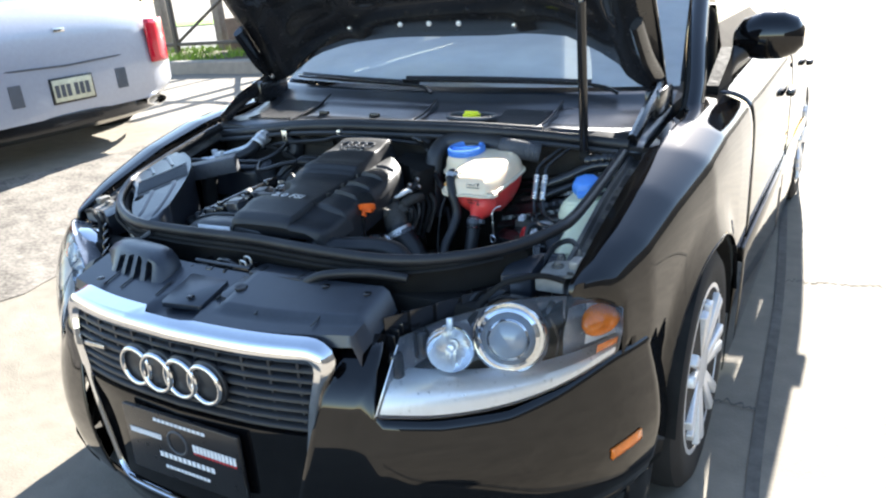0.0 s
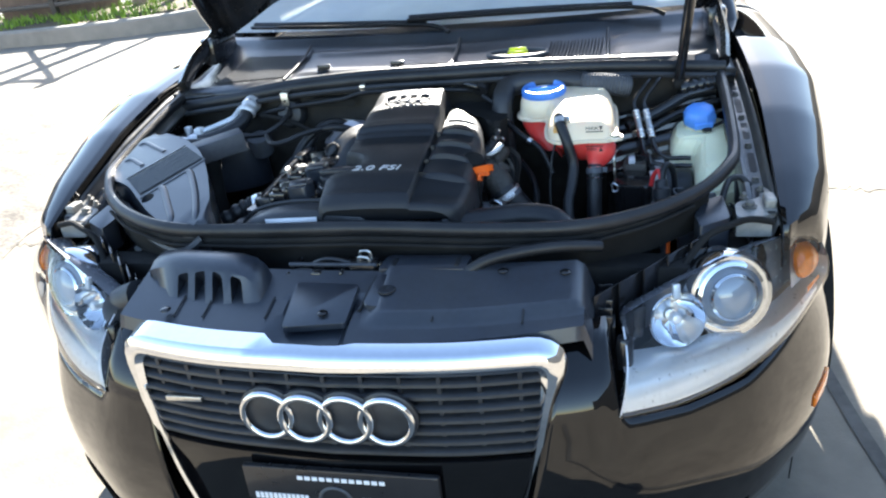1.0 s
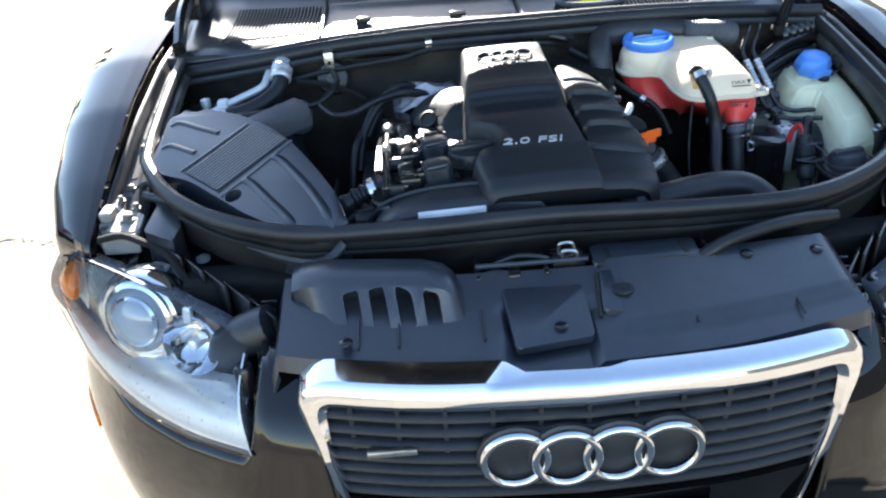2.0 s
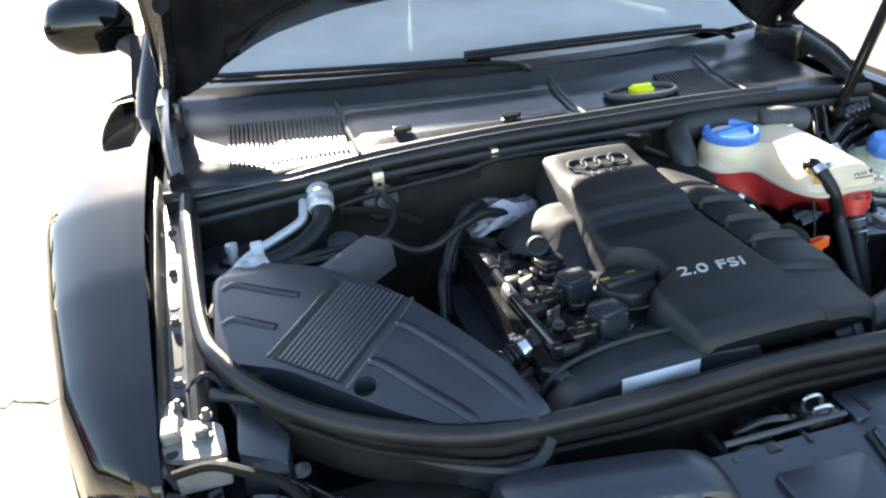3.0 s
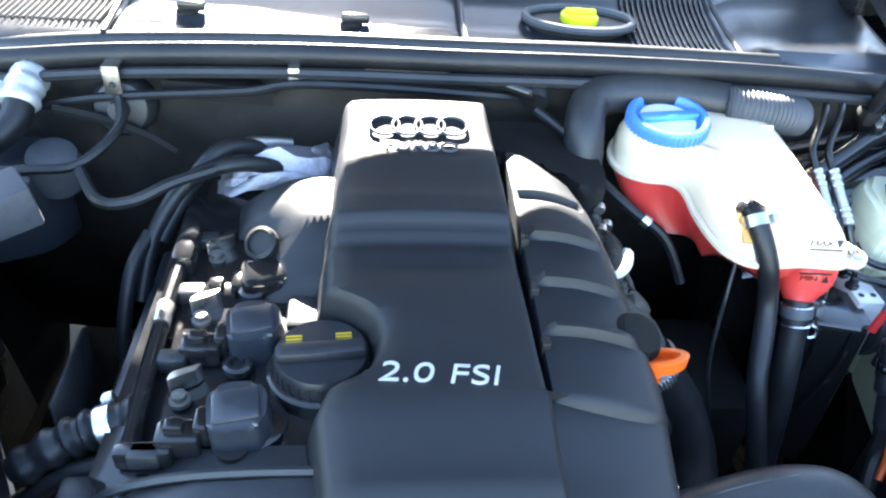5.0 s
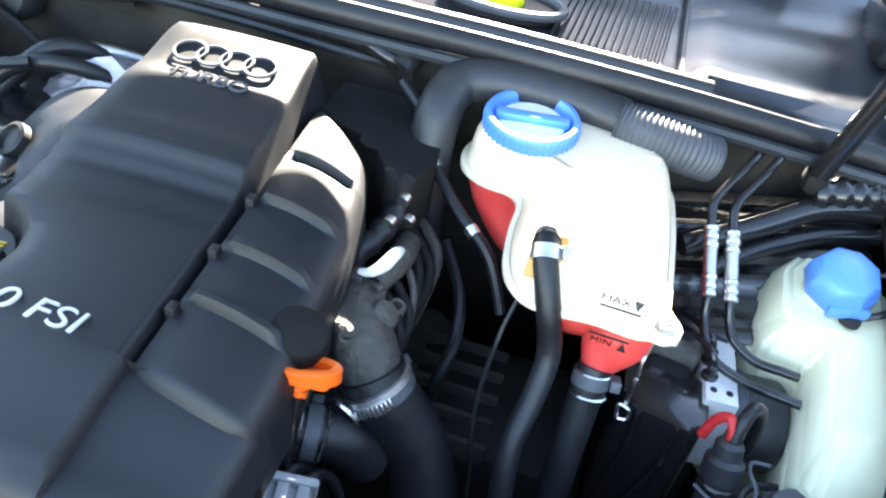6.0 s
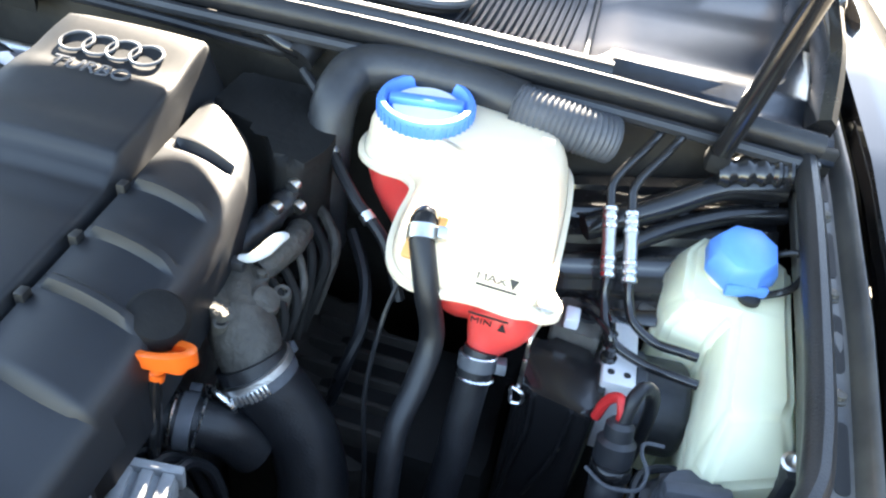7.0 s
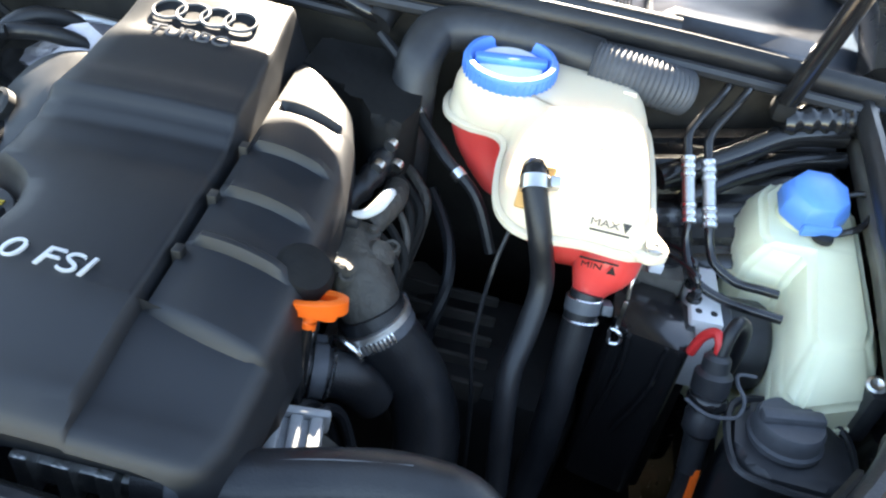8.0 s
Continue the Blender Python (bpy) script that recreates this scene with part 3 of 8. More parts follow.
for lo, hi, z0, z1, mt in ((-0.06, 0.09, 0.492, 0.499, LABEL), (-0.14, -0.045, 0.447, 0.459, LABEL), (0.045, 0.165, 0.443, 0.461, LABEL), (-0.06, 0.10, 0.405, 0.417, LABEL), (-0.05, 0.08, 0.378, 0.385, LABEL), (0.045, 0.165, 0.4375, 0.4415, PRINT_RED)):
    n = 12
    bm = bmesh.new()
    w = (hi - lo) / n
    for k in range(n):
        box(bm, (lo + w * k, -0.0175, z0), (lo + w * (k + 0.72), -0.0155, z1))
    part("print_bar", bm, mt, plate)
bm = bmesh.new()
tube(bm, [(0.0 + 0.027 * math.cos(a), -0.0165, 0.452 + 0.027 * math.sin(a)) for a in [6.2832 * q / 16 for q in range(16)]], 0.003, 6, 2, True)
part("print_wheel", bm, PLASTIC_GREY, plate)

# headlamps


def lamp_patch(s, f):
    """Point of the headlamp's outer skin: s inner to outer, f bottom to top."""
    lower = spline([(0.445, 0.070, 0.575), (0.545, 0.135, 0.562), (0.645, 0.220, 0.563), (0.73, 0.315, 0.581), (0.797, 0.418, 0.610)], 8)
    upper = spline([(0.447, 0.172, 0.692), (0.53, 0.215, 0.728), (0.640, 0.288, 0.752), (0.725, 0.365, 0.742), (0.795, 0.452, 0.702)], 8)
    k = s * (len(lower) - 1)
    i = min(int(k), len(lower) - 2)
    a = lower[i].lerp(lower[i + 1], k - i)
    b = upper[i].lerp(upper[i + 1], k - i)
    p = a.lerp(b, f)
    bulge = math.sin(math.pi * min(1, f)) * 0.022
    return p + Vector((0.45, -0.8, 0.35)).normalized() * bulge


def headlamp(sgn):
    def at(p):
        return Vector((CX + sgn * p[0] - (0.06 * max(0, p[0] - 0.5) if sgn < 0 else 0), p[1], p[2]))
    lamp = part("headlamp", bmesh.new(), LAMP_GREY, car, "clear headlamp with projector and amber indicator")
    bm = bmesh.new()
    inward = Vector((-0.25, 0.95, -0.15)).normalized()
    depth = [(0, 0.0), (0.02, 0.03), (0.12, 0.085), (0.5, 0.105), (0.88, 0.075), (0.98, 0.025), (1, 0.0)]
    rows = []
    for i in range(13):
        f = i / 12
        rows.append([at(lamp_patch(j / 28, f) + inward * (0.006 + min(lerp_table(depth, f), lerp_table(depth, j / 28) * 1.1))) for j in range(29)])
    sheet(bm, rows)
    bmesh.ops.recalc_face_normals(bm, faces=bm.faces)
    bm.to_mesh(lamp.data)
    bm.free()
    smooth(lamp.data)
    bm = bmesh.new()
    sheet(bm, [[at(lamp_patch(j / 32, i / 14)) for j in range(33)] for i in range(15)])
    lens = part("lens", bm, LENS, lamp, "clear lamp lens")
    lens.visible_shadow = False
    # bright lower reflector shelf
    bm = bmesh.new()
    sheet(bm, [[at(lamp_patch(0.02 + 0.95 * j / 28, f * (0.55 + 0.75 * (1 - j / 28) ** 2.0)) + inward * d) for j in range(29)] for f, d in ((0.02, 0.010), (0.10, 0.011), (0.20, 0.015), (0.28, 0.024), (0.34, 0.045), (0.37, 0.075))])
    part("reflector", bm, LAMP_SILVER, lamp, "bright lower reflector")
    # edge band
    bm = bmesh.new()
    sheet(bm, [[at(lamp_patch(s, 0.01 + 0.9 * j / 14) + inward * 0.004) for j in range(15)] for s in (0.0, 0.012)])
    part("inner_band", bm, LAMP_SILVER, lamp)
    face = Vector((sgn * 0.30, -0.93, 0.22))
    m = axis_pose(at((0.622, 0.290, 0.672)), face)
    bm = bmesh.new()
    lathe(bm, [(0.074, -0.05), (0.076, 0.0), (0.070, 0.010), (0.066, 0.004), (0.060, 0.004), (0.058, 0.012), (0.052, 0.014), (0.048, 0.004)], m, 40)
    part("projector_ring", bm, CHROME, lamp, "chrome projector ring")
    bm = bmesh.new()
    lathe(bm, [(0.049, 0.0), (0.047, 0.008), (0.038, 0.018), (0.022, 0.025), (0.004, 0.027)], m, 32)
    part("projector_lens", bm, material("projector_glass", (0.26, 0.30, 0.36), 0.05, 0.0, 1.0, 0.8, 60, 0.05, 0.02), lamp, "dark glass projector lens")
    bm = bmesh.new()
    lathe(bm, [(0.0400, 0.012), (0.0405, 0.021), (0.0365, 0.024), (0.0345, 0.018)], m, 36)
    part("projector_trim", bm, CHROME, lamp, "thin chrome trim ring")
    m = axis_pose(at((0.535, 0.212, 0.668)), face)
    bm = bmesh.new()
    rows = []
    for r, z in ((0.047, 0.002), (0.045, 0.004), (0.042, -0.004), (0.034, -0.016), (0.024, -0.025), (0.014, -0.030), (0.006, -0.031)):
        rows.append([m @ Vector((r * math.cos(a), r * math.sin(a), z + 0.0009 * (r / 0.047) * math.cos(24 * r * math.cos(a) / 0.047))) for a in [6.2832 * k / 48 for k in range(48)]])
    bm.faces.new(sheet(bm, rows, True)[-1])
    part("main_beam", bm, CHROME, lamp, "fluted chrome main beam bowl")
    bm = bmesh.new()
    lathe(bm, [(0.010, -0.028), (0.010, -0.004), (0.007, 0.0), (0.002, 0.001)], m, 16)
    part("bulb_cap", bm, LAMP_SILVER, lamp)
    bm = bmesh.new()
    box(bm, (-0.006, 0.036, -0.004), (0.006, 0.060, 0.006), 0.002, m)
    part("bowl_arm", bm, LAMP_SILVER, lamp)
    # indicator bulb bowl
    bm = bmesh.new()
    sheet(bm, [[at(lamp_patch(0.875 + 0.095 * r * math.cos(a), 0.64 + 0.24 * r * math.sin(a)) + inward * (0.034 - 0.022 * math.sqrt(1 - r * r))) for a in [6.2832 * k / 24 for k in range(24)]] for r in (0.02, 0.3, 0.55, 0.75, 0.9, 1.0)], True)
    part("indicator", bm, AMBER, lamp, "amber indicator bulb cover")
    bm = bmesh.new()
    sheet(bm, [[at(lamp_patch(0.80 + 0.19 * j / 8, f) + inward * d) for j in range(9)] for f, d in ((0.97, 0.008), (0.9, 0.035), (0.55, 0.06), (0.32, 0.05))])
    part("indicator_bowl", bm, LAMP_SILVER, lamp)
    bm = bmesh.new()
    sheet(bm, [[at(lamp_patch(0.86 + 0.11 * j / 6, f) + inward * d) for j in range(7)] for f, d in ((0.30, 0.022), (0.25, 0.018), (0.18, 0.02))])
    part("amber_strip", bm, AMBER, lamp)
    return lamp


headlamp(1)
headlamp(-1)

# wings
EDGE_Z = [(0.33, 0.745), (0.40, 0.772), (0.5, 0.808), (0.7, 0.868), (0.9, 0.908), (1.1, 0.928), (1.5, 0.935), (1.7, 0.93)]
OUTER_X = [(0.36, 0.752), (0.43, 0.795), (0.55, 0.833), (0.75, 0.862), (0.93, 0.884), (1.3, 0.886), (1.6, 0.884)]


def arch_z(y):
    d = 0.352 ** 2 - (y - 0.935) ** 2
    return 0.325 + math.sqrt(d) if d > 0 else 0.0


def wing_point(f, y):
    """f runs from the bonnet gap over the shoulder and down the side."""
    xi = 0.712 + 0.012 * min(1, max(0, (y - 0.37) / 0.4))
    xo = lerp_table(OUTER_X, y)
    e = lerp_table(EDGE_Z, y)
    cols = [(0.0, e - 0.03), (0.01, e), (0.15, e + 0.002), (0.45, e - 0.003), (0.70, e - 0.017), (0.87, e - 0.038), (0.95, e - 0.078), (0.985, e - 0.15), (1.0, 0.60), (1.0, 0.52), (0.985, 0.40), (0.97, 0.28), (0.93, 0.12)]
    k = f * (len(cols) - 1)
    i = min(int(k), len(cols) - 2)
    a, b = cols[i], cols[i + 1]
    before, after = cols[max(0, i - 1)], cols[min(len(cols) - 1, i + 2)]
    u = k - i
    w, z = (0.5 * (2 * q + (r - p) * u + (2 * p - 5 * q + 4 * r - v) * u * u + (3 * q - p - 3 * r + v) * u ** 3) for p, q, r, v in zip(before, a, b, after))
    if i < 2:
        w, z = a[0] + (b[0] - a[0]) * u, a[1] + (b[1] - a[1]) * u
    x = xi + (xo - xi) * w
    az = arch_z(y)
    if z < az:
        z = az
    if az and z < az + 0.085:
        x += 0.016 * (1 - (z - az) / 0.085) ** 1.5
    return x, z


for sgn in (1, -1):
    bm = bmesh.new()
    rows = []
    n = 84
    for j in range(n + 1):
        f = j / n
        y0 = 0.352 if f < 0.2 else min(0.475 if f > 0.62 else 0.445, 0.352 + (f - 0.2) * 0.31)
        row = []
        for i in range(61):
            y = y0 + (1.50 - y0) * i / 60
            x, z = wing_point(f, y)
            if i == 0 and f < 0.62:
                z -= 0.032
            row.append((CX + sgn * x - (0.13 * max(0, x - 0.725) if sgn < 0 else 0), y, z))
        rows.append(row)
    sheet(bm, rows)
    thicken(part("wing", bm, PAINT, car, "gloss black front wing"), 0.003)
    # wheel arch liner and lip
    bm = bmesh.new()
    rows = []
    for i in range(25):
        a = math.pi * i / 24
        rows.append([(CX + sgn * x, 0.935 + (0.348 if x > 0.6 else 0.33) * math.cos(a), 0.32 + 0.348 * math.sin(a)) for x in (0.884, 0.80, 0.70, 0.60)])
    sheet(bm, rows)
    part("arch_liner", bm, DARK, car)
    # door and rear side
    for name, ya, yb in (("front_door", 1.503, 2.60), ("rear_door", 2.607, 3.45), ("rear_wing", 3.457, 4.50)):
        bm = bmesh.new()
        rows = []
        for j in range(33):
            f = 0.075 + 0.925 * j / 32
            row = []
            for i in range(17):
                y = ya + (yb - ya) * i / 16
                x, zz = wing_point(f, y)
                back = max(0, y - 3.3)
                row.append((CX + sgn * (x - 0.05 * back * back), y, zz + 0.02 * max(0, min(1, (y - 1.5) / 1.5))))
            rows.append(row)
        sheet(bm, rows)
        dp = thicken(part(name, bm, PAINT, car, "gloss black side panel"), 0.003)
        if name != "rear_wing":
            bm = bmesh.new()
            box(bm, (CX + sgn * 0.885, yb - 0.24, 0.775), (CX + sgn * 0.918, yb - 0.04, 0.80), 0.008)
            part("handle", bm, PAINT, dp)
    # black lower rub strip, window and pillars
    bm = bmesh.new()
    box(bm, (CX + sgn * 0.884, 1.40, 0.44), (CX + sgn * 0.898, 3.4, 0.49), 0.004)
    part("rub_strip", bm, PAINT, car)
    bm = bmesh.new()
    sheet(bm, [[(CX + sgn * (0.775 - 0.19 * f), 1.62 + 0.60 * f * (1 - i / 12) + i * 0.155 - 0.2 * f * i / 12, 0.95 + 0.42 * f) for i in range(13)] for f in (0, 0.25, 0.5, 0.75, 1)])
    part("side_window", bm, GLASS_DARK, car, "dark side window")
    bm = bmesh.new()
    tube(bm, [(CX + sgn * 0.735, 1.27, 0.875), (CX + sgn * 0.725, 1.40, 0.965), (CX + sgn * 0.685, 1.60, 1.10), (CX + sgn * 0.635, 1.88, 1.27), (CX + sgn * 0.585, 2.12, 1.375), (CX + sgn * 0.56, 2.6, 1.40), (CX + sgn * 0.57, 3.2, 1.35), (CX + sgn * 0.64, 3.8, 1.08)], 0.031, 12, 6)
    part("pillar", bm, PAINT, car, "gloss black roof pillar")

# roof, tail, screen
bm = bmesh.new()
rows = []
for i in range(13):
    y = 2.02 + 1.25 * i / 12
    zc = 1.380 + 0.04 * math.sin(math.pi * i / 12)
    rows.append([(CX - 0.59 + 1.18 * j / 14, y - 0.10 * (1 - ((j - 7) / 7) ** 2) * (1 - i / 12), zc + 0.03 * (1 - ((j - 7) / 7) ** 2) - 0.02) for j in range(15)])
sheet(bm, rows)
thicken(part("roof", bm, PAINT, car, "gloss black roof"), 0.01)
bm = bmesh.new()
sheet(bm, [[(CX + x * (1 - 0.15 * i / 4), y, z - 0.03 * (x / 0.6) ** 2) for x in (-0.7, -0.5, -0.25, 0, 0.25, 0.5, 0.7)] for i, (y, z) in enumerate(((3.8, 1.04), (4.3, 1.0), (4.5, 0.95), (4.56, 0.6), (4.5, 0.25)))])
part("tail", bm, PAINT, car)
bm = bmesh.new()
sheet(bm, [[(CX + x * k, y, z - 0.03 * (x / 0.6) ** 2) for x in (-0.62, -0.4, -0.2, 0, 0.2, 0.4, 0.62)] for y, z, k in ((3.2, 1.38, 0.95), (3.5, 1.22, 1.0), (3.8, 1.045, 1.08))])
part("rear_window", bm, GLASS_DARK, car, "tinted rear window")


def screen_point(s, f):
    """The windscreen: s across (-1 to 1), f from base to top."""
    base = Vector((0.70 * s, 1.15 + 0.17 * s * s, 0.995 - 0.012 * s * s))
    top = Vector((0.575 * s, 1.99 + 0.10 * s * s, 1.383 - 0.02 * s * s))
    p = base.lerp(top, f)
    return Vector((CX + p.x, p.y - 0.01 * math.sin(math.pi * f), p.z + 0.014 * math.sin(math.pi * f)))


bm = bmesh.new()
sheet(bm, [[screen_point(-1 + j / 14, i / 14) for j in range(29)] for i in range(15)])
screen = part("windscreen", bm, GLASS, car, "windscreen with the bright sky reflection painted in as a pale veil")
bm = bmesh.new()
box(bm, (-0.68, 1.35, 0.86), (0.68, 1.75, 0.93), 0.03)
part("dashboard", bm, PLASTIC, car)
bm = bmesh.new()
box(bm, (-0.75, 1.35, 0.25), (0.75, 3.6, 0.40), 0.03)
part("cabin_floor", bm, DARK, car)
for x in (-0.36, 0.36):
    bm = bmesh.new()
    box(bm, (x - 0.24, 2.35, 0.4), (x + 0.24, 2.52, 1.12), 0.06, seg=3)
    box(bm, (x - 0.13, 2.42, 1.10), (x + 0.13, 2.52, 1.30), 0.04, seg=3)
    part("seat", bm, PLASTIC_GREY, car)

# mirrors
for sgn in (1, -1):
    mirror = part("door_mirror", bmesh.new(), PAINT, car, "black door mirror")
    bm = bmesh.new()
    secs = [(0.765, 0.03, 0.03, 1.055), (0.79, 0.055, 0.060, 1.06), (0.85, 0.068, 0.076, 1.067), (0.91, 0.068, 0.074, 1.067), (0.95, 0.056, 0.058, 1.067), (0.972, 0.03, 0.028, 1.062)]
    rows = [[(CX + sgn * x, 1.80 + ry * math.cos(a) + 0.07 * (x - 0.8), z + rz * math.sin(a)) for a in [6.2832 * k / 20 for k in range(20)]] for x, ry, rz, z in secs]
    vs = sheet(bm, rows, True)
    bm.faces.new(vs[0])
    bm.faces.new(vs[-1])
    bmesh.ops.recalc_face_normals(bm, faces=bm.faces)
    bm.to_mesh(mirror.data)
    bm.free()
    smooth(mirror.data)
    bm = bmesh.new()
    tube(bm, [(CX + sgn * 0.745, 1.72, 0.945), (CX + sgn * 0.765, 1.75, 1.0), (CX + sgn * 0.81, 1.79, 1.03)], 0.028, 10, 4)
    part("foot", bm, PLASTIC, mirror)
    bm = bmesh.new()
    prism(bm, [(CX + sgn * 0.74, 1.50), (CX + sgn * 0.775, 1.50), (CX + sgn * 0.775, 1.74), (CX + sgn * 0.735, 1.74)], lambda x, y: 0.955 + 0.35 * max(0, y - 1.50), 0.92)
    part("corner_panel", bm, DARK, mirror)

# wheels


def wheel(x, y, sgn):
    w = part("wheel", bmesh.new(), TYRE, car, "wheel with a silver multi-spoke rim")
    m = axis_pose((CX + x, y, 0.318), (sgn, 0, 0))
    bm = bmesh.new()
    lathe(bm, [(0.222, -0.11), (0.25, -0.116), (0.29, -0.116), (0.312, -0.10), (0.318, -0.07), (0.318, 0.07), (0.312, 0.10), (0.29, 0.116), (0.25, 0.116), (0.222, 0.11)], m, 48)
    bmesh.ops.recalc_face_normals(bm, faces=bm.faces)
    bm.to_mesh(w.data)
    bm.free()
    smooth(w.data)
    bm = bmesh.new()
    lathe(bm, [(0.205, -0.09), (0.205, 0.06), (0.216, 0.104), (0.226, 0.108), (0.226, 0.112), (0.214, 0.112), (0.206, 0.09), (0.198, 0.06), (0.198, -0.09)], m, 48)
    rim = part("rim", bm, RIM, w, "silver alloy rim")
    bm = bmesh.new()
    for k in range(14):
        a = 360 * (k // 2) / 7
        box(bm, (0.045, -0.0155, 0.070), (0.212, 0.0155, 0.106), 0.006, m @ pose(0, 0, 0, 0, 0, a + (7.5 if k % 2 else -7.5)) @ pose(0, 0, 0, 0, -6, 0), 3)
    lathe(bm, [(0.078, 0.05), (0.078, 0.098), (0.062, 0.112), (0.004, 0.114)], m, 24)
    part("spokes", bm, RIM, w)
    bm = bmesh.new()
    lathe(bm, [(0.15, 0.0), (0.15, 0.03), (0.05, 0.035)], m, 24)
    part("brake_disc", bm, STEEL, w)
    return w


for sgn in (1, -1):
    wheel(sgn * 0.765, 0.935, sgn)
    wheel(sgn * 0.765, 3.58, sgn)

# bonnet, open on its stay
HINGE_Y, HINGE_Z, OPEN = 1.22, 0.99, radians(54)


def bonnet_point(x, d, off=0.0):
    """d: metres along the panel from the hinge line towards its front; off: outwards over its outer face."""
    crown = 0.09 * (1 - (x / 0.7) ** 2) + 0.05 * d * (0.95 - d)
    o = off + crown
    return Vector((CX + x, HINGE_Y - d * math.cos(OPEN) + o * math.sin(OPEN), HINGE_Z + d * math.sin(OPEN) + o * math.cos(OPEN)))



def bonnet_rear(s):
    return lerp_table([(-1.0, -0.012), (-0.9, 0.012), (-0.7, 0.083), (-0.5, 0.110), (-0.25, 0.118), (0, 0.114), (0.25, 0.120), (0.42, 0.136), (0.60, 0.138), (0.75, 0.090), (0.9, 0.012), (1.0, -0.012)], s)


def bonnet_front(s):
    return 1.00 - 0.26 * abs(s) ** 3


def bonnet_grid(off, s0=1.0, d0=0.0, d1=1.0, nu=30, nv=20):
    rows = []
    for i in range(nv + 1):
        row = []
        for j in range(nu + 1):
            s = (-1 + 2 * j / nu) * s0
            f = d0 + (d1 - d0) * i / nv
            d = bonnet_rear(s) + (bonnet_front(s) - bonnet_rear(s)) * f
            row.append(bonnet_point(s * 0.69 * (1 - 0.12 * max(0, d - 0.4)), d, off))
        rows.append(row)
    return rows


bonnet = part("bonnet", bmesh.new(), PAINT, car, "open black bonnet showing its dark inner frame")
bm = bmesh.new()
sheet(bm, bonnet_grid(0.0))
bm.to_mesh(bonnet.data)
bm.free()
smooth(bonnet.data)
thicken(bonnet, 0.006, 1)
bm = bmesh.new()
g = bonnet_grid(-0.007, 0.985, 0.022, 0.985, 44, 32)
for i, row in enumerate(g):
    for j, p in enumerate(row):
        s, f = abs(-1 + 2 * j / 44), i / 32
        rim = max(ease_table([(0.80, 0), (0.86, 1), (0.95, 1), (1.0, 0)], s), 0.4 * ease_table([(0, 0), (0.06, 1), (0.12, 1), (0.18, 0)], f), ease_table([(0.86, 0), (0.90, 1), (0.97, 1), (1.0, 0)], f))
        rib = max(0, 1 - abs(s - 0.42 - 0.1 * f) / 0.06)
        p += Vector((0, -math.sin(OPEN), -math.cos(OPEN))) * (0.030 * max(rim, 0.6 * rib))
sheet(bm, g)
part("inner_panel", bm, PAINT_IN, bonnet, "dark ribbed inner bonnet frame")
for x in (-0.1, 0.0, 0.1, -0.28, 0.28):
    bm = bmesh.new()
    lathe(bm, [(0.008, 0), (0.008, 0.006), (0.005, 0.009)], axis_pose(bonnet_point(x, 0.20, -0.045), (0, -math.sin(OPEN), -math.cos(OPEN))), 10)
    part("clip", bm, WHITE_PLASTIC if abs(x) < 0.2 else STEEL, bonnet)
for sgn in (1, -1):
    hinge = part("bonnet_hinge", bmesh.new(), PAINT_IN, car, "black bonnet hinge arm")
    bm = bmesh.new()
    tube(bm, [(CX + sgn * 0.675, 0.93, 0.91), (CX + sgn * 0.68, 1.02, 0.955), (CX + sgn * 0.675, 1.17, 1.01), (CX + sgn * 0.66, 1.10, 1.09), (CX + sgn * 0.65, 1.03, 1.18)], 0.014, 8, 5, flatten=1.8)
    box(bm, (CX + sgn * 0.655, 1.10, 0.93), (CX + sgn * 0.70, 1.25, 1.005), 0.012)
    bmesh.ops.recalc_face_normals(bm, faces=bm.faces)
    bm.to_mesh(hinge.data)
    bm.free()
    smooth(hinge.data)
# gas strut
bm = bmesh.new()
S0, S1 = Vector((0.575, 0.865, 0.885)), Vector((0.615, 0.70, 1.48))
strut = part("gas_strut", tube(bm, [S0.lerp(S1, 0.02), S0.lerp(S1, 0.3), S0.lerp(S1, 0.62)], 0.011, 14, 4), PLASTIC_GLOSS, car, "black gas strut holding the bonnet")
part("rod", tube(bmesh.new(), [S0.lerp(S1, 0.6), S0.lerp(S1, 0.8), S1], 0.005, 10, 3), STEEL, strut)
part("ball_end", box(bmesh.new(), (0.563, 0.852, 0.872), (0.588, 0.880, 0.896), 0.008), DARK, strut)

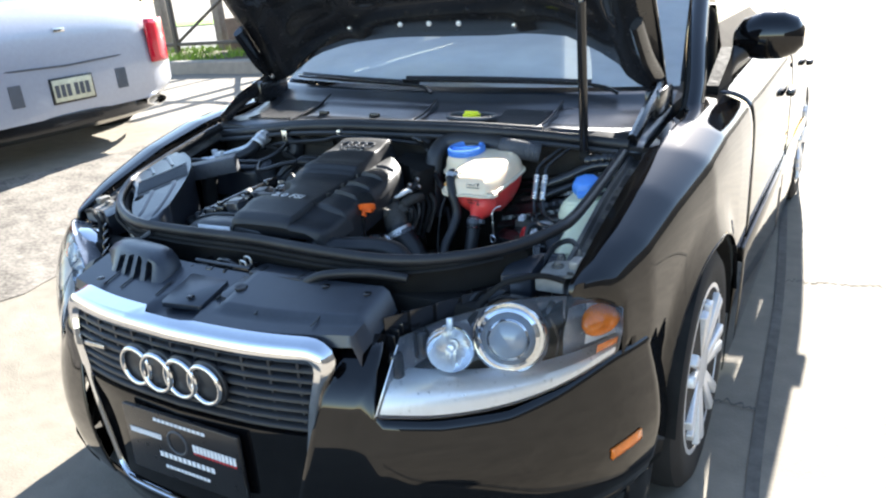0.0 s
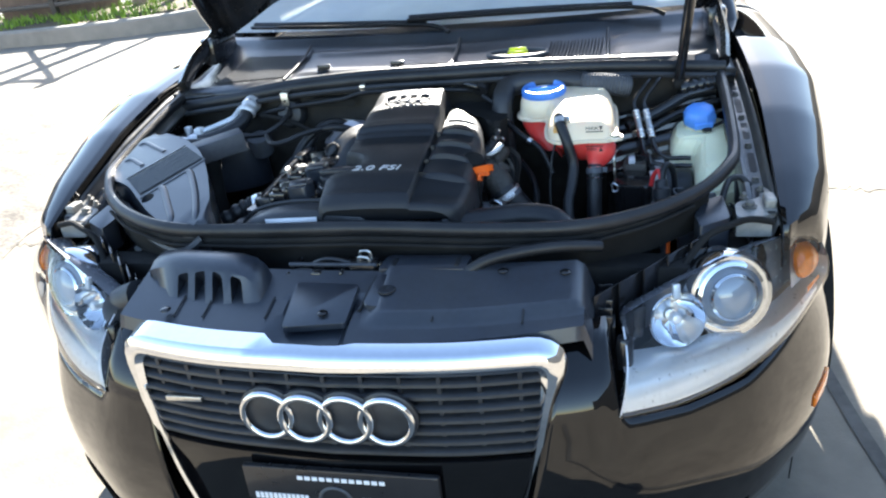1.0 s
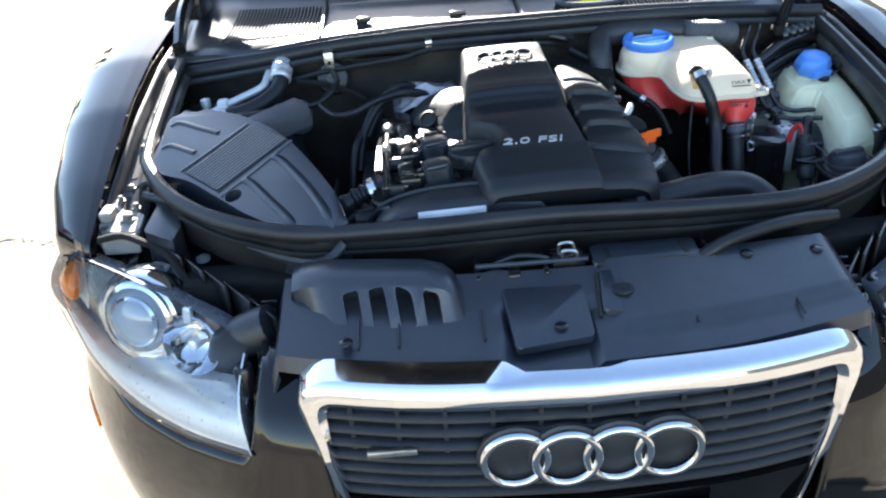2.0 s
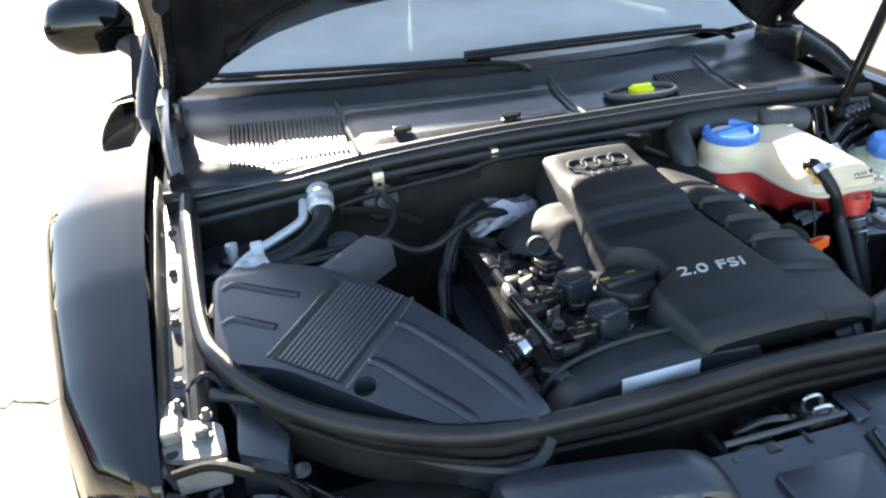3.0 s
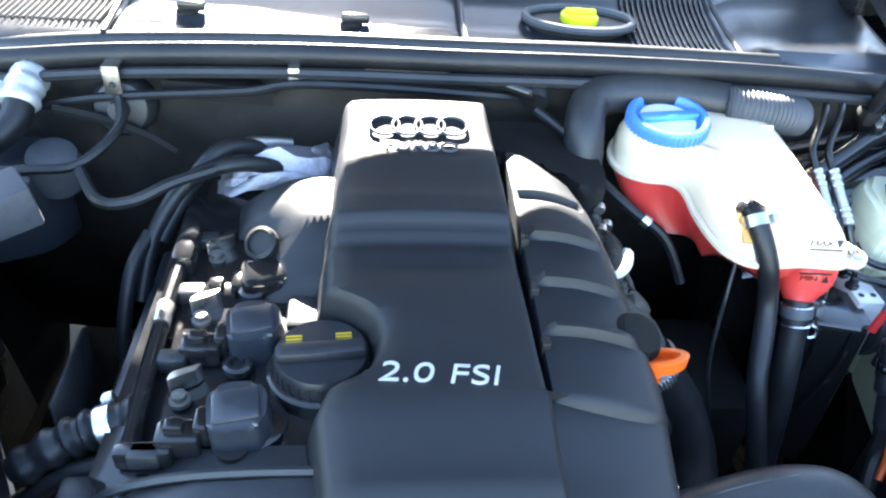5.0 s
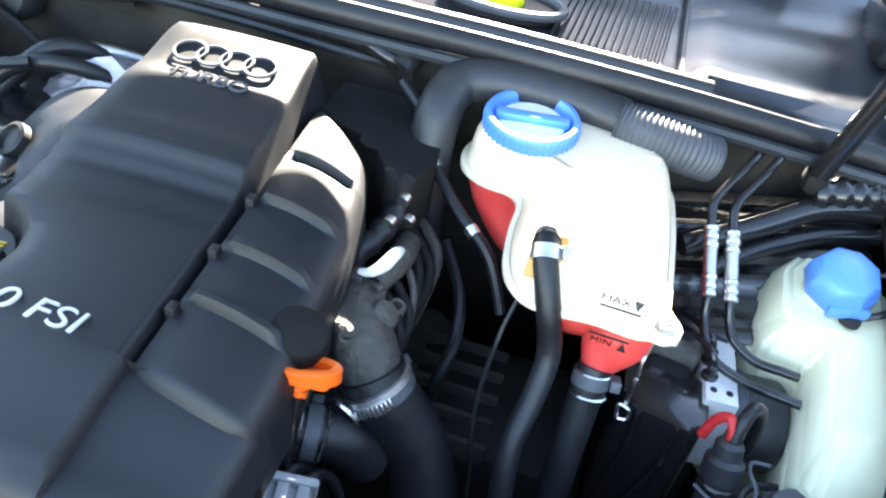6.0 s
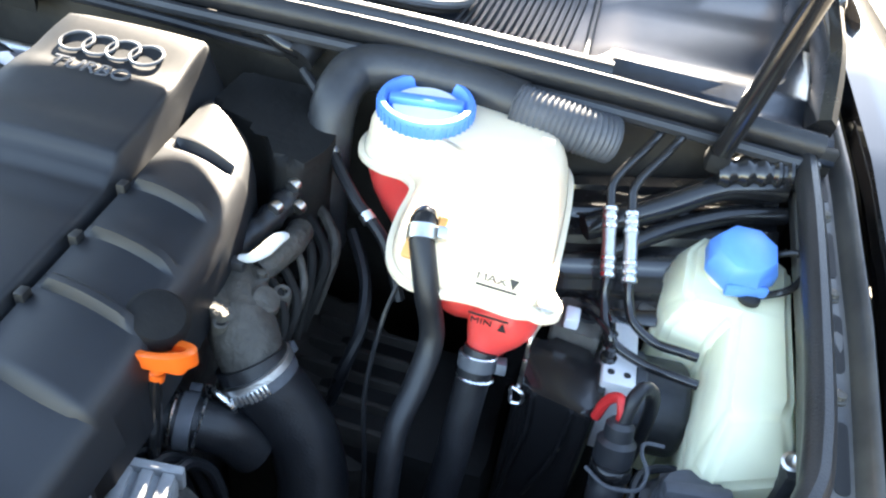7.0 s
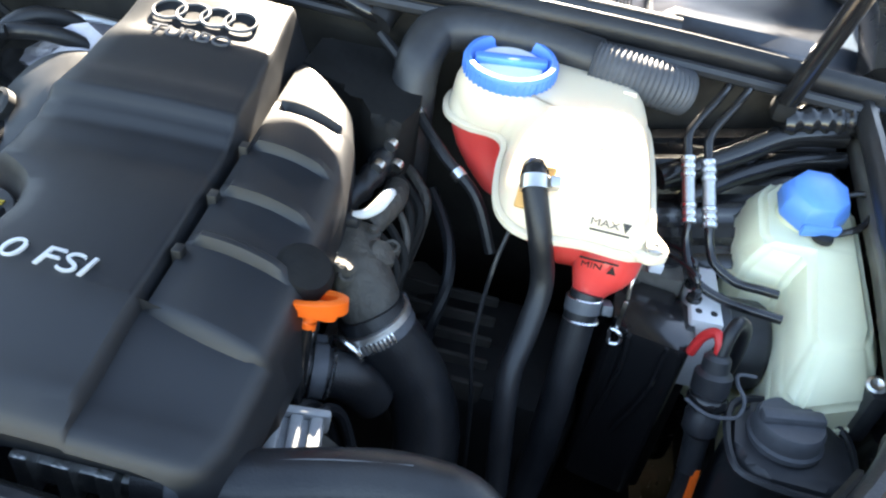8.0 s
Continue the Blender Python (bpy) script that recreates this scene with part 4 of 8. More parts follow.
# ---- engine bay shell ----
bm = bmesh.new()
sheet(bm, [[(CX - 0.70 + 0.14 * j, 0.885 + 0.04 * ((j - 5) / 5) ** 2 + dy, z) for j in range(11)] for dy, z in ((0.0, 0.900), (0.01, 0.86), (0.02, 0.70), (0.10, 0.50), (0.22, 0.25))])
bulkhead = thicken(part("bulkhead", bm, UNDERBODY, car, "dark sound-deadened bulkhead"), 0.01)
for sgn in (1, -1):
    bm = bmesh.new()
    rows = []
    for i in range(15):
        y = 0.36 + 0.044 * i
        e = lerp_table(EDGE_Z, y)
        rows.append([(CX + sgn * x, y, z) for x, z in ((0.655 if sgn < 0 else 0.671, e - 0.050), (0.676, e - 0.060), (0.694, e - 0.11), (0.694, 0.66), (0.68, 0.50), (0.66, 0.35), (0.64, 0.19))])
    sheet(bm, rows)
    thicken(part("inner_wing", bm, PAINT_IN, car, "gloss black inner wing"), 0.004)
    bm = bmesh.new()
    rows = []
    for i in range(31):
        y = 0.40 + 0.0205 * i
        e = lerp_table(EDGE_Z, y)
        lip = ((0.652, e - 0.045), (0.664, e - 0.036), (0.672, e - 0.030), (0.678, e - 0.034)) if sgn < 0 else ((0.667, e - 0.058), (0.668, e - 0.041), (0.672, e - 0.033), (0.678, e - 0.034))
        rows.append([(CX + sgn * x, y, z) for x, z in lip + ((0.682, e - 0.046), (0.706, e - 0.046), (0.711, e - 0.028), (0.716, e - 0.02))])
    sheet(bm, rows)
    gutter = thicken(part("gutter", bm, PAINT_DUSTY, car, "painted rain gutter with slots"), 0.002)
    for i in range(5):
        y = 0.46 + 0.105 * i
        e = lerp_table(EDGE_Z, y)
        # slots are black patches on the closed gutter, their shade put into colour
        bm = bmesh.new()
        prism(bm, rounded([(CX + sgn * 0.688, y), (CX + sgn * 0.701, y), (CX + sgn * 0.701, y + 0.06), (CX + sgn * 0.688, y + 0.06)], 0.006), lambda x, yy: lerp_table(EDGE_Z, yy) - 0.0435, lambda x, yy: lerp_table(EDGE_Z, yy) - 0.05)
        part("slot", bm, PRINT_AND_HOLE_BLACK, gutter)
        bm = bmesh.new()
        lathe(bm, [(0.008, 0), (0.008, 0.002), (0.0055, 0.003), (0.0055, 0.007), (0.004, 0.008)], Matrix.Translation((CX + sgn * 0.694, y + 0.082, lerp_table(EDGE_Z, y + 0.082) - 0.046)), 12)
        part("bolt", bm, CAST_DIRTY, gutter)
    bm = bmesh.new()
    prism(bm, rounded([(CX + sgn * 0.578, 0.352), (CX + sgn * 0.630, 0.384), (CX + sgn * 0.626, 0.468), (CX + sgn * 0.598, 0.448), (CX + sgn * 0.572, 0.395)], 0.006), lambda x, y: 0.770 + 0.10 * (y - 0.38), 0.71, 0.004, 2)
    part("lamp_tab", bm, PLASTIC_SATIN, car, "blue-black plastic tab beside the lamp")
    # lamp bracket
    bracket = part("lamp_bracket", bmesh.new(), ZINC, car, "zinc lamp bracket with bolts")
    bm = bmesh.new()
    prism(bm, rounded([(CX + sgn * 0.642, 0.396), (CX + sgn * 0.690, 0.400), (CX + sgn * 0.712, 0.412), (CX + sgn * 0.711, 0.494), (CX + sgn * 0.694, 0.506), (CX + sgn * 0.690, 0.462), (CX + sgn * 0.668, 0.456), (CX + sgn * 0.645, 0.446)], 0.008), lambda x, y: 0.766 + 0.12 * (y - 0.40), lambda x, y: 0.758 + 0.12 * (y - 0.40), 0.002, 2)
    box(bm, (CX + sgn * 0.692, 0.425, 0.768), (CX + sgn * 0.712, 0.462, 0.786), 0.004)
    box(bm, (CX + sgn * 0.640, 0.378, 0.735), (CX + sgn * 0.698, 0.386, 0.768), 0.003)
    bmesh.ops.recalc_face_normals(bm, faces=bm.faces)
    bm.to_mesh(bracket.data)
    bm.free()
    for bx, by, br in ((0.668, 0.432, 0.013), (0.662, 0.462, 0.008), (0.694, 0.488, 0.007)):
        z = 0.766 + 0.12 * (by - 0.40)
        bm = bmesh.new()
        lathe(bm, [(br, 0), (br, 0.003), (br * 0.62, 0.004), (br * 0.62, 0.010), (br * 0.4, 0.012)], Matrix.Translation((CX + sgn * bx, by, z - 0.001)), 10)
        part("bolt", bm, CAST_DIRTY, bracket)
    part("slot", lathe(bmesh.new(), [(0.007, 0), (0.007, 0.0015)], Matrix.Translation((CX + sgn * 0.701, 0.412, 0.7665)), 14), PRINT_AND_HOLE_BLACK, bracket)
    part("lamp_cable", tube(bmesh.new(), [(CX + sgn * 0.700, 0.382, 0.762), (CX + sgn * 0.66, 0.372, 0.772), (CX + sgn * 0.622, 0.352, 0.768), (CX + sgn * 0.585, 0.335, 0.755), (CX + sgn * 0.55, 0.30, 0.72)], 0.006, 8, 6), DARK, bracket, "black lamp cable")
    part("seal_cable", tube(bmesh.new(), [(CX + sgn * 0.682, 0.520, 0.772), (CX + sgn * 0.664, 0.528, 0.788), (CX + sgn * 0.644, 0.515, 0.788), (CX + sgn * 0.632, 0.485, 0.778), (CX + sgn * 0.622, 0.46, 0.75)], 0.006, 8, 6), RUBBER, bracket)
    # deep dark carrier between lamp and radiator, with its upright webs
    bm = bmesh.new()
    prism(bm, rounded([(CX + sgn * 0.40, 0.12), (CX + sgn * 0.47, 0.19), (CX + sgn * 0.60, 0.29), (CX + sgn * 0.70, 0.38), (CX + sgn * 0.66, 0.46), (CX + sgn * 0.56, 0.39), (CX + sgn * 0.42, 0.30), (CX + sgn * 0.36, 0.27)], 0.02), lambda x, y: 0.50 + 0.25 * y + 0.16 * abs(x), 0.30, 0.012, 2)
    part("front_carrier", bm, DARK, car, "sooty black front carrier")
    for k in range(5):
        f = k / 4
        x, y = 0.432 + 0.15 * f, 0.225 + 0.125 * f
        bm = bmesh.new()
        box(bm, (-0.0022, -0.045 + 0.012 * f, -0.10), (0.0022, 0.04, 0.045 - 0.006 * k), 0.001, Matrix.Translation((CX + sgn * x, y, 0.675 + 0.055 * f)) @ pose(0, 0, 0, 0, 0, -sgn * 38))
        part("carrier_web", bm, PLASTIC_GLOSS, car)
    comb = part("duct_comb", box(bmesh.new(), (CX + sgn * 0.432, 0.175, 0.58), (CX + sgn * 0.438, 0.255, 0.675), 0.002), PLASTIC_GLOSS, car, "black ribbed duct beside the radiator cover")
    for k in range(5):
        part("blade", box(bmesh.new(), (CX + sgn * 0.410, 0.178 + 0.016 * k, 0.58), (CX + sgn * 0.434, 0.184 + 0.016 * k, 0.690 + 0.006 * k), 0.002), PLASTIC_GLOSS, comb)
    for x, y, z, w in ((0.470, 0.215, 0.690, 0.016), (0.452, 0.150, 0.668, 0.014)):
        bm = bmesh.new()
        lathe(bm, [(w, -0.05), (w, 0.0), (w * 0.8, 0.004), (w * 0.45, 0.004), (w * 0.4, 0.001)], Matrix.Translation((CX + sgn * x, y, z)), 16)
        part("carrier_mount", bm, PLASTIC_GLOSS, car)
bm = bmesh.new()
box(bm, (-0.62, 0.22, 0.15), (0.62, 1.75, 0.19), 0.01)
part("undertray", bm, UNDERBODY, car, "dark undertray")
bm = bmesh.new()
box(bm, (-0.56, 0.285, 0.20), (0.56, 0.345, 0.725), 0.01)
part("radiator", bm, DARK, car, "dark radiator behind the front carrier")
# carrier beam that bears the seal
bm = bmesh.new()
FRONT_SEAL = [(0.0, 0.288), (0.2, 0.278), (0.37, 0.286), (0.495, 0.342), (0.585, 0.42), (0.64, 0.505)]


def seal_front_y(x):
    return lerp_table(FRONT_SEAL, abs(x))


rows = []
for j in range(41):
    x = -0.60 + 0.03 * j
    y = seal_front_y(x)
    lift = 0.02 * max(0, (abs(x) - 0.4) / 0.2)
    rows.append([(CX + x, y + a, 0.785 + lift + b) for a, b in ((0.026, -0.07), (0.024, -0.004), (0.018, 0.002), (-0.010, 0.0), (-0.0135, -0.004), (-0.0135, -0.010), (-0.004, -0.014), (0.002, -0.07))])
sheet(bm, rows, True)
part("carrier_beam", bm, DARK, car, "black plastic carrier beam under the seal")
tube(bmesh_lip := bmesh.new(), [(CX + 0.03 * j, seal_front_y(0.03 * j) - 0.021, 0.774 + 0.02 * max(0, (abs(0.03 * j) - 0.4) / 0.2)) for j in range(-19, 20)], 0.0038, 6, 2)
part("beam_lip", bmesh_lip, DARK, car)
bm = bmesh.new()
SEAL = [(0.64, 0.505, 0.822), (0.585, 0.42, 0.808), (0.495, 0.342, 0.80), (0.37, 0.286, 0.797), (0.2, 0.278, 0.797), (0.0, 0.288, 0.797), (-0.2, 0.278, 0.797), (-0.37, 0.286, 0.797), (-0.495, 0.342, 0.80), (-0.585, 0.42, 0.808), (-0.64, 0.505, 0.822)]
side = [(0.664, 0.895, 0.893), (0.665, 0.80, 0.876), (0.661, 0.65, 0.847), (0.655, 0.56, 0.830)]
tube(bm, [(CX + x, y, z) for x, y, z in side] + [(CX + x, y, z) for x, y, z in SEAL] + [(CX - x, y, z) for x, y, z in side[::-1]], 0.0115, 10, 6, flatten=1.15)
part("bay_seal", bm, RUBBER, car, "grey-black rubber seal round the engine bay")
bm = bmesh.new()
REAR = [(x, y - 0.006, z - (0.004 if -0.4 < x < -0.1 else 0.010) - 0.0297 * (0.22 - x)) for x, y, z in (
    (-0.675, 0.905, 0.905), (-0.5, 0.890, 0.922), (-0.35, 0.882, 0.931), (-0.15, 0.872, 0.940), (0.05, 0.870, 0.944), (0.25, 0.874, 0.940), (0.45, 0.886, 0.928), (0.675, 0.905, 0.905))]
tube(bm, [(CX + x, y, z) for x, y, z in REAR], 0.0105, 10, 6, flatten=1.3)
part("bulkhead_seal", bm, RUBBER, car, "black rubber seal along the bulkhead")
bm = bmesh.new()
tube(bm, [(CX + x, y - 0.016, z - 0.016) for x, y, z in REAR], 0.007, 8, 6)
part("seal_lip", bm, PLASTIC, car)

bm = bmesh.new()
tube(bm, [(CX + x, y + 0.026, z + 0.006) for x, y, z in REAR[1:-1]], 0.0115, 12, 8)
part("cowl_edge", bm, PLASTIC, car, "smooth black front edge of the cowl")

# cowl
def cowl_z(x, f):
    base = lerp_table([(0, 0.918), (0.08, 0.930), (0.20, 0.932), (0.35, 0.931), (0.62, 0.942), (0.86, 0.964), (1, 0.990)], f)
    return base - 0.032 * (x / 0.7) ** 2 * (1 - 0.5 * f)


def cowl_point(x, f, off=0.0):
    y0 = 0.878 + 0.035 * (x / 0.7) ** 2
    y1 = 1.105 + 0.19 * (x / 0.7) ** 2
    return Vector((CX + x, y0 + (y1 - y0) * f, cowl_z(x, f) + off))


bm = bmesh.new()
g = []
for i in range(25):
    row = []
    for j in range(57):
        x, f = -0.70 + 0.025 * j, i / 24
        dip = 0.0
        if -0.37 < x < 0.05 and 0.22 < f < 0.78:
            dip = 0.006
        if 0.44 < x < 0.68 and 0.18 < f < 0.72:
            dip = 0.010
        row.append(cowl_point(x, f, dip))
    g.append(row)
sheet(bm, g)
cowl = thicken(part("cowl", bm, PLASTIC_SATIN, car, "black moulded cowl panel under the windscreen"), 0.006)
for x0, x1, n in ((-0.585, -0.385, 26), (0.275, 0.40, 16)):
    for k in range(n):
        x = x0 + (x1 - x0) * k / (n - 1)
        bm = bmesh.new()
        path = [cowl_point(x + 0.02 * (f - 0.4), f, 0.003) for f in (0.16, 0.3, 0.45, 0.6, 0.72)]
        tube(bm, path, 0.0026, 5, 1)
        part("louvre", bm, PLASTIC, cowl)
# filler rim and yellow cap
bm = bmesh.new()
ring = [(0.207 + 0.072 * math.cos(a), 0.987 + 0.042 * math.sin(a), 0.943) for a in [6.2832 * k / 20 for k in range(20)]]
tube(bm, ring, 0.006, 8, 2, True)
part("filler_rim", bm, PLASTIC_GREY, cowl, "grey oval filler rim")
# black plug paints the depth of the filler well as shade
bm = bmesh.new()
prism(bm, [(0.207 + 0.066 * math.cos(a), 0.987 + 0.037 * math.sin(a)) for a in [6.2832 * k / 24 for k in range(24)]], 0.9405, 0.93)
part("filler_well", bm, PRINT_AND_HOLE_BLACK, cowl)
bm = bmesh.new()
lathe(bm, [(0.025, 0), (0.025, 0.012), (0.021, 0.015), (0.004, 0.016)], Matrix.Translation((0.207, 0.987, 0.937)), 24)
box(bm, (0.186, 0.983, 0.950), (0.228, 0.991, 0.958), 0.003)
part("brake_fluid_cap", bm, YELLOW, cowl, "yellow brake fluid cap")
for x, f in ((-0.29, 0.30), (-0.09, 0.26)):
    p = cowl_point(x, f)
    bm = bmesh.new()
    lathe(bm, [(0.014, 0), (0.014, 0.008), (0.010, 0.011), (0.003, 0.011)], Matrix.Translation(p), 14)
    box(bm, (p.x - 0.012, p.y - 0.006, p.z + 0.008), (p.x + 0.022, p.y + 0.006, p.z + 0.020), 0.003)
    part("cowl_clip", bm, PLASTIC_GLOSS, cowl)
for x in (0.05, -0.375, 0.42):
    bm = bmesh.new()
    tube(bm, [cowl_point(x, f, 0.009) for f in (0.05, 0.3, 0.6, 0.85)], 0.004, 6, 2)
    part("cowl_seam", bm, PLASTIC, cowl)
# wipers
for pts in ([(-0.60, 1.255, 1.02), (-0.35, 1.17, 1.022), (-0.05, 1.125, 1.018), (0.02, 1.10, 1.0)], [(-0.10, 1.14, 1.03), (0.2, 1.15, 1.03), (0.48, 1.19, 1.02), (0.56, 1.20, 0.995)]):
    arm = part("wiper", tube(bmesh.new(), [(x, y - 0.004, z - 0.016) for x, y, z in pts], 0.009, 8, 6, flatten=0.6), PLASTIC_GLOSS, car, "black wiper arm on the windscreen")
    part("blade", tube(bmesh.new(), [(x, y + 0.016, z - 0.012) for x, y, z in pts[:3]], 0.006, 6, 6, flatten=1.3), RUBBER, arm)

# front cover panel over the radiator with intake scoop
cover_panel = part("carrier_cover", bmesh.new(), PLASTIC_SATIN, car, "blue-black carrier cover behind the grille")


def carrier_z(x, y):
    return 0.712 + 0.26 * (y - 0.075) - 0.02 * max(0, abs(x) - 0.3)


bm = bmesh.new()
rows = []
for i in range(22):
    f = i / 21
    row = []
    for j in range(61):
        x = -0.405 + 0.81 * j / 60
        y0 = nose_y(x) + 0.046
        y = y0 + (0.225 + 0.02 * (x / 0.4) ** 2 - y0) * f
        z = carrier_z(x, y)
        rec = min(ease_table([(-0.094, 0), (-0.086, 1), (0.020, 1), (0.028, 0)], x - 0.12 * (y - 0.12)), ease_table([(0.0, 1), (0.56, 1), (0.62, 0)], f))
        z -= 0.013 * rec
        if 0.06 < x < 0.38:
            z += 0.010 * ease_table([(0.25, 0), (0.34, 1)], f)
        if f == 0:
            z -= 0.02
        if f == 1:
            z -= 0.03
        if j in (0, 60):
            z -= 0.04
        row.append((CX + x, y, z))
    rows.append(row)
sheet(bm, rows)
bmesh.ops.recalc_face_normals(bm, faces=bm.faces)
bm.to_mesh(cover_panel.data)
bm.free()
smooth(cover_panel.data)
for x in (-0.285, -0.232, -0.12, 0.16, 0.30):
    bm = bmesh.new()
    tube(bm, [(x, y, carrier_z(x, y) + (0.003 if x < 0.05 else 0.006)) for y in (0.10, 0.125, 0.148)], 0.002, 5, 2)
    part("panel_rib", bm, PLASTIC, cover_panel)
bm = bmesh.new()
prism(bm, rounded([(0.040, 0.128), (0.098, 0.118), (0.108, 0.190), (0.050, 0.200)], 0.008), lambda x, y: carrier_z(x, y) + 0.009, lambda x, y: carrier_z(x, y) - 0.01, 0.004, 2)
part("latch_cover", bm, PLASTIC_SATIN, cover_panel)
bm = bmesh.new()
prism(bm, rounded([(-0.090, 0.180), (0.022, 0.178), (0.022, 0.090), (-0.082, 0.078)], 0.008), lambda x, y: carrier_z(x, y) + 0.0065, lambda x, y: carrier_z(x, y) - 0.004, 0.002, 2)
part("release_plate", bm, PLASTIC_SATIN, cover_panel)
part("latch_boss", lathe(bmesh.new(), [(0.015, 0), (0.015, 0.003), (0.011, 0.004), (0.003, 0.002)], Matrix.Translation((0.074, 0.160, carrier_z(0.074, 0.160) + 0.009)), 18), PLASTIC, cover_panel)
# black bars drawn for the shade in the grooves beside the latch cover
for xa, xb in ((0.036, 0.047), (0.104, 0.113)):
    part("latch_groove", tube(bmesh.new(), [(xa, 0.122, carrier_z(xa, 0.122) + 0.002), ((xa + xb) / 2, 0.16, carrier_z(xa, 0.16) + 0.004), (xb, 0.198, carrier_z(xb, 0.198) + 0.004)], 0.003, 6, 4), PRINT_AND_HOLE_BLACK, cover_panel)
part("rear_lip", tube(bmesh.new(), [(x, 0.226, carrier_z(x, 0.226) + 0.004) for x in (-0.12, -0.06, 0.0, 0.04)], 0.004, 8, 4), PLASTIC_SATIN, cover_panel)
for x in (-0.30, -0.02, 0.26, 0.36):
    part("push_clip", lathe(bmesh.new(), [(0.009, 0), (0.009, 0.002), (0.006, 0.004), (0.002, 0.004)], Matrix.Translation((x, 0.206 if x > 0 else 0.105, carrier_z(x, 0.206 if x > 0 else 0.105) + 0.010)), 14), PLASTIC_GLOSS, cover_panel)

scoop = thing("intake_scoop", "dark plastic air intake scoop with four slots", "intake scoop")
bm = bmesh.new()
secs = []
for x, yb, zb, yf, zf in ((-0.388, 0.248, 0.720, 0.205, 0.700), (-0.372, 0.242, 0.786, 0.200, 0.716), (-0.358, 0.238, 0.792, 0.178, 0.724), (-0.330, 0.231, 0.797, 0.146, 0.726), (-0.308, 0.226, 0.799, 0.124, 0.726), (-0.24, 0.213, 0.800, 0.116, 0.725), (-0.19, 0.204, 0.799, 0.118, 0.724), (-0.163, 0.198, 0.793, 0.120, 0.722), (-0.148, 0.195, 0.780, 0.120, 0.716), (-0.132, 0.193, 0.735, 0.118, 0.700)):
    secs.append([(x, yb + 0.012, zb - 0.045), (x, yb + 0.010, zb - 0.004), (x, yb, zb), (x, yb - 0.026, zb - 0.002), (x, yb - 0.046, zb - 0.012), (x, yf + 0.010, zf + 0.004), (x, yf, zf - 0.006), (x, yf, zf - 0.035)])
vs = sheet(bm, secs, True)
bm.faces.new(vs[0])
bm.faces.new(vs[-1])
scoop_body = part("scoop_body", bm, PLASTIC_SATIN, scoop)
for i in range(4):
    x = -0.3095 + 0.0352 * i
    bm = bmesh.new()
    m = Matrix.Translation((x + 0.022, 0.157, 0.752)) @ pose(0, 0, 0, 36, 0, 8)
    box(bm, (-0.0105, -0.028, -0.024), (0.0105, 0.028, 0.024), 0.004, m)
    cut(scoop_body, bm)
# black box under the slots paints the darkness inside the scoop
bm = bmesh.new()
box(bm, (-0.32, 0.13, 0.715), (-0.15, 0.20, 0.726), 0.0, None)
part("throat_shade", bm, PRINT_AND_HOLE_BLACK, scoop)
tube_bm = tube(bmesh.new(), [(-0.41, 0.20, 0.72), (-0.47, 0.21, 0.69), (-0.50, 0.25, 0.62), (-0.50, 0.27, 0.50)], 0.032, 14, 6)
part("duct", tube_bm, PLASTIC, scoop)

# bonnet lock between beam and cover
lock = thing("bonnet_lock", "black bonnet lock with a steel hook", "lock")
bm = bmesh.new()
box(bm, (-0.006, 0.222, 0.725), (0.042, 0.262, 0.764), 0.004)
box(bm, (-0.014, 0.236, 0.735), (0.050, 0.250, 0.758), 0.003)
part("housing", bm, PLASTIC_GLOSS, lock)
bm = bmesh.new()
tube(bm, [(0.008, 0.252, 0.764), (0.010, 0.250, 0.775), (0.026, 0.248, 0.776), (0.030, 0.248, 0.764)], 0.0026, 8, 4)
tube(bm, [(0.010, 0.236, 0.762), (0.012, 0.234, 0.772), (0.028, 0.231, 0.772), (0.031, 0.232, 0.762)], 0.0026, 8, 4)
part("hook", bm, STEEL, lock, "bright steel hook")
bm = bmesh.new()
prism(bm, rounded([(0.050, 0.212), (0.200, 0.208), (0.205, 0.258), (0.055, 0.264)], 0.006), 0.760, 0.70, 0.003, 2)
part("lock_plate", bm, PLASTIC_SATIN, lock, "blue-black lock carrier plate")
# plate slots are black blocks coloured as shaded openings
for x in (0.075, 0.185):
    part("plate_slot", box(bmesh.new(), (x - 0.004, 0.216, 0.757), (x + 0.004, 0.250, 0.7615), 0.001), PRINT_AND_HOLE_BLACK, lock)
for x0, x1 in ((-0.072, -0.052), (-0.118, -0.108), (0.215, 0.225), (-0.020, -0.012)):
    part("post", box(bmesh.new(), (x0, 0.205, 0.66), (x1, 0.272, 0.758), 0.004), PLASTIC_GLOSS, lock)
part("lever", tube(bmesh.new(), [(-0.085, 0.250, 0.752), (-0.055, 0.244, 0.765), (-0.025, 0.240, 0.764), (-0.004, 0.243, 0.755)], 0.005, 8, 5), PLASTIC_GLOSS, lock)
part("cable", tube(bmesh.new(), [(0.20, 0.214, 0.748), (0.24, 0.222, 0.768), (0.30, 0.236, 0.776), (0.36, 0.25, 0.776), (0.42, 0.27, 0.765)], 0.010, 10, 6), RUBBER, lock, "sheathed lock cable")
part("thin_cable", tube(bmesh.new(), [(-0.12, 0.216, 0.752), (-0.09, 0.222, 0.757), (-0.05, 0.216, 0.752), (0.0, 0.219, 0.748)], 0.003, 6, 6), RUBBER, lock)
# near-black box paints the shade in the gap behind the radiator cover
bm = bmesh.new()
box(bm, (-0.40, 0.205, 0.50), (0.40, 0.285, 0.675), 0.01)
part("gap_shade_box", bm, DARK, car, "dark box standing in for the shaded gap behind the radiator cover")

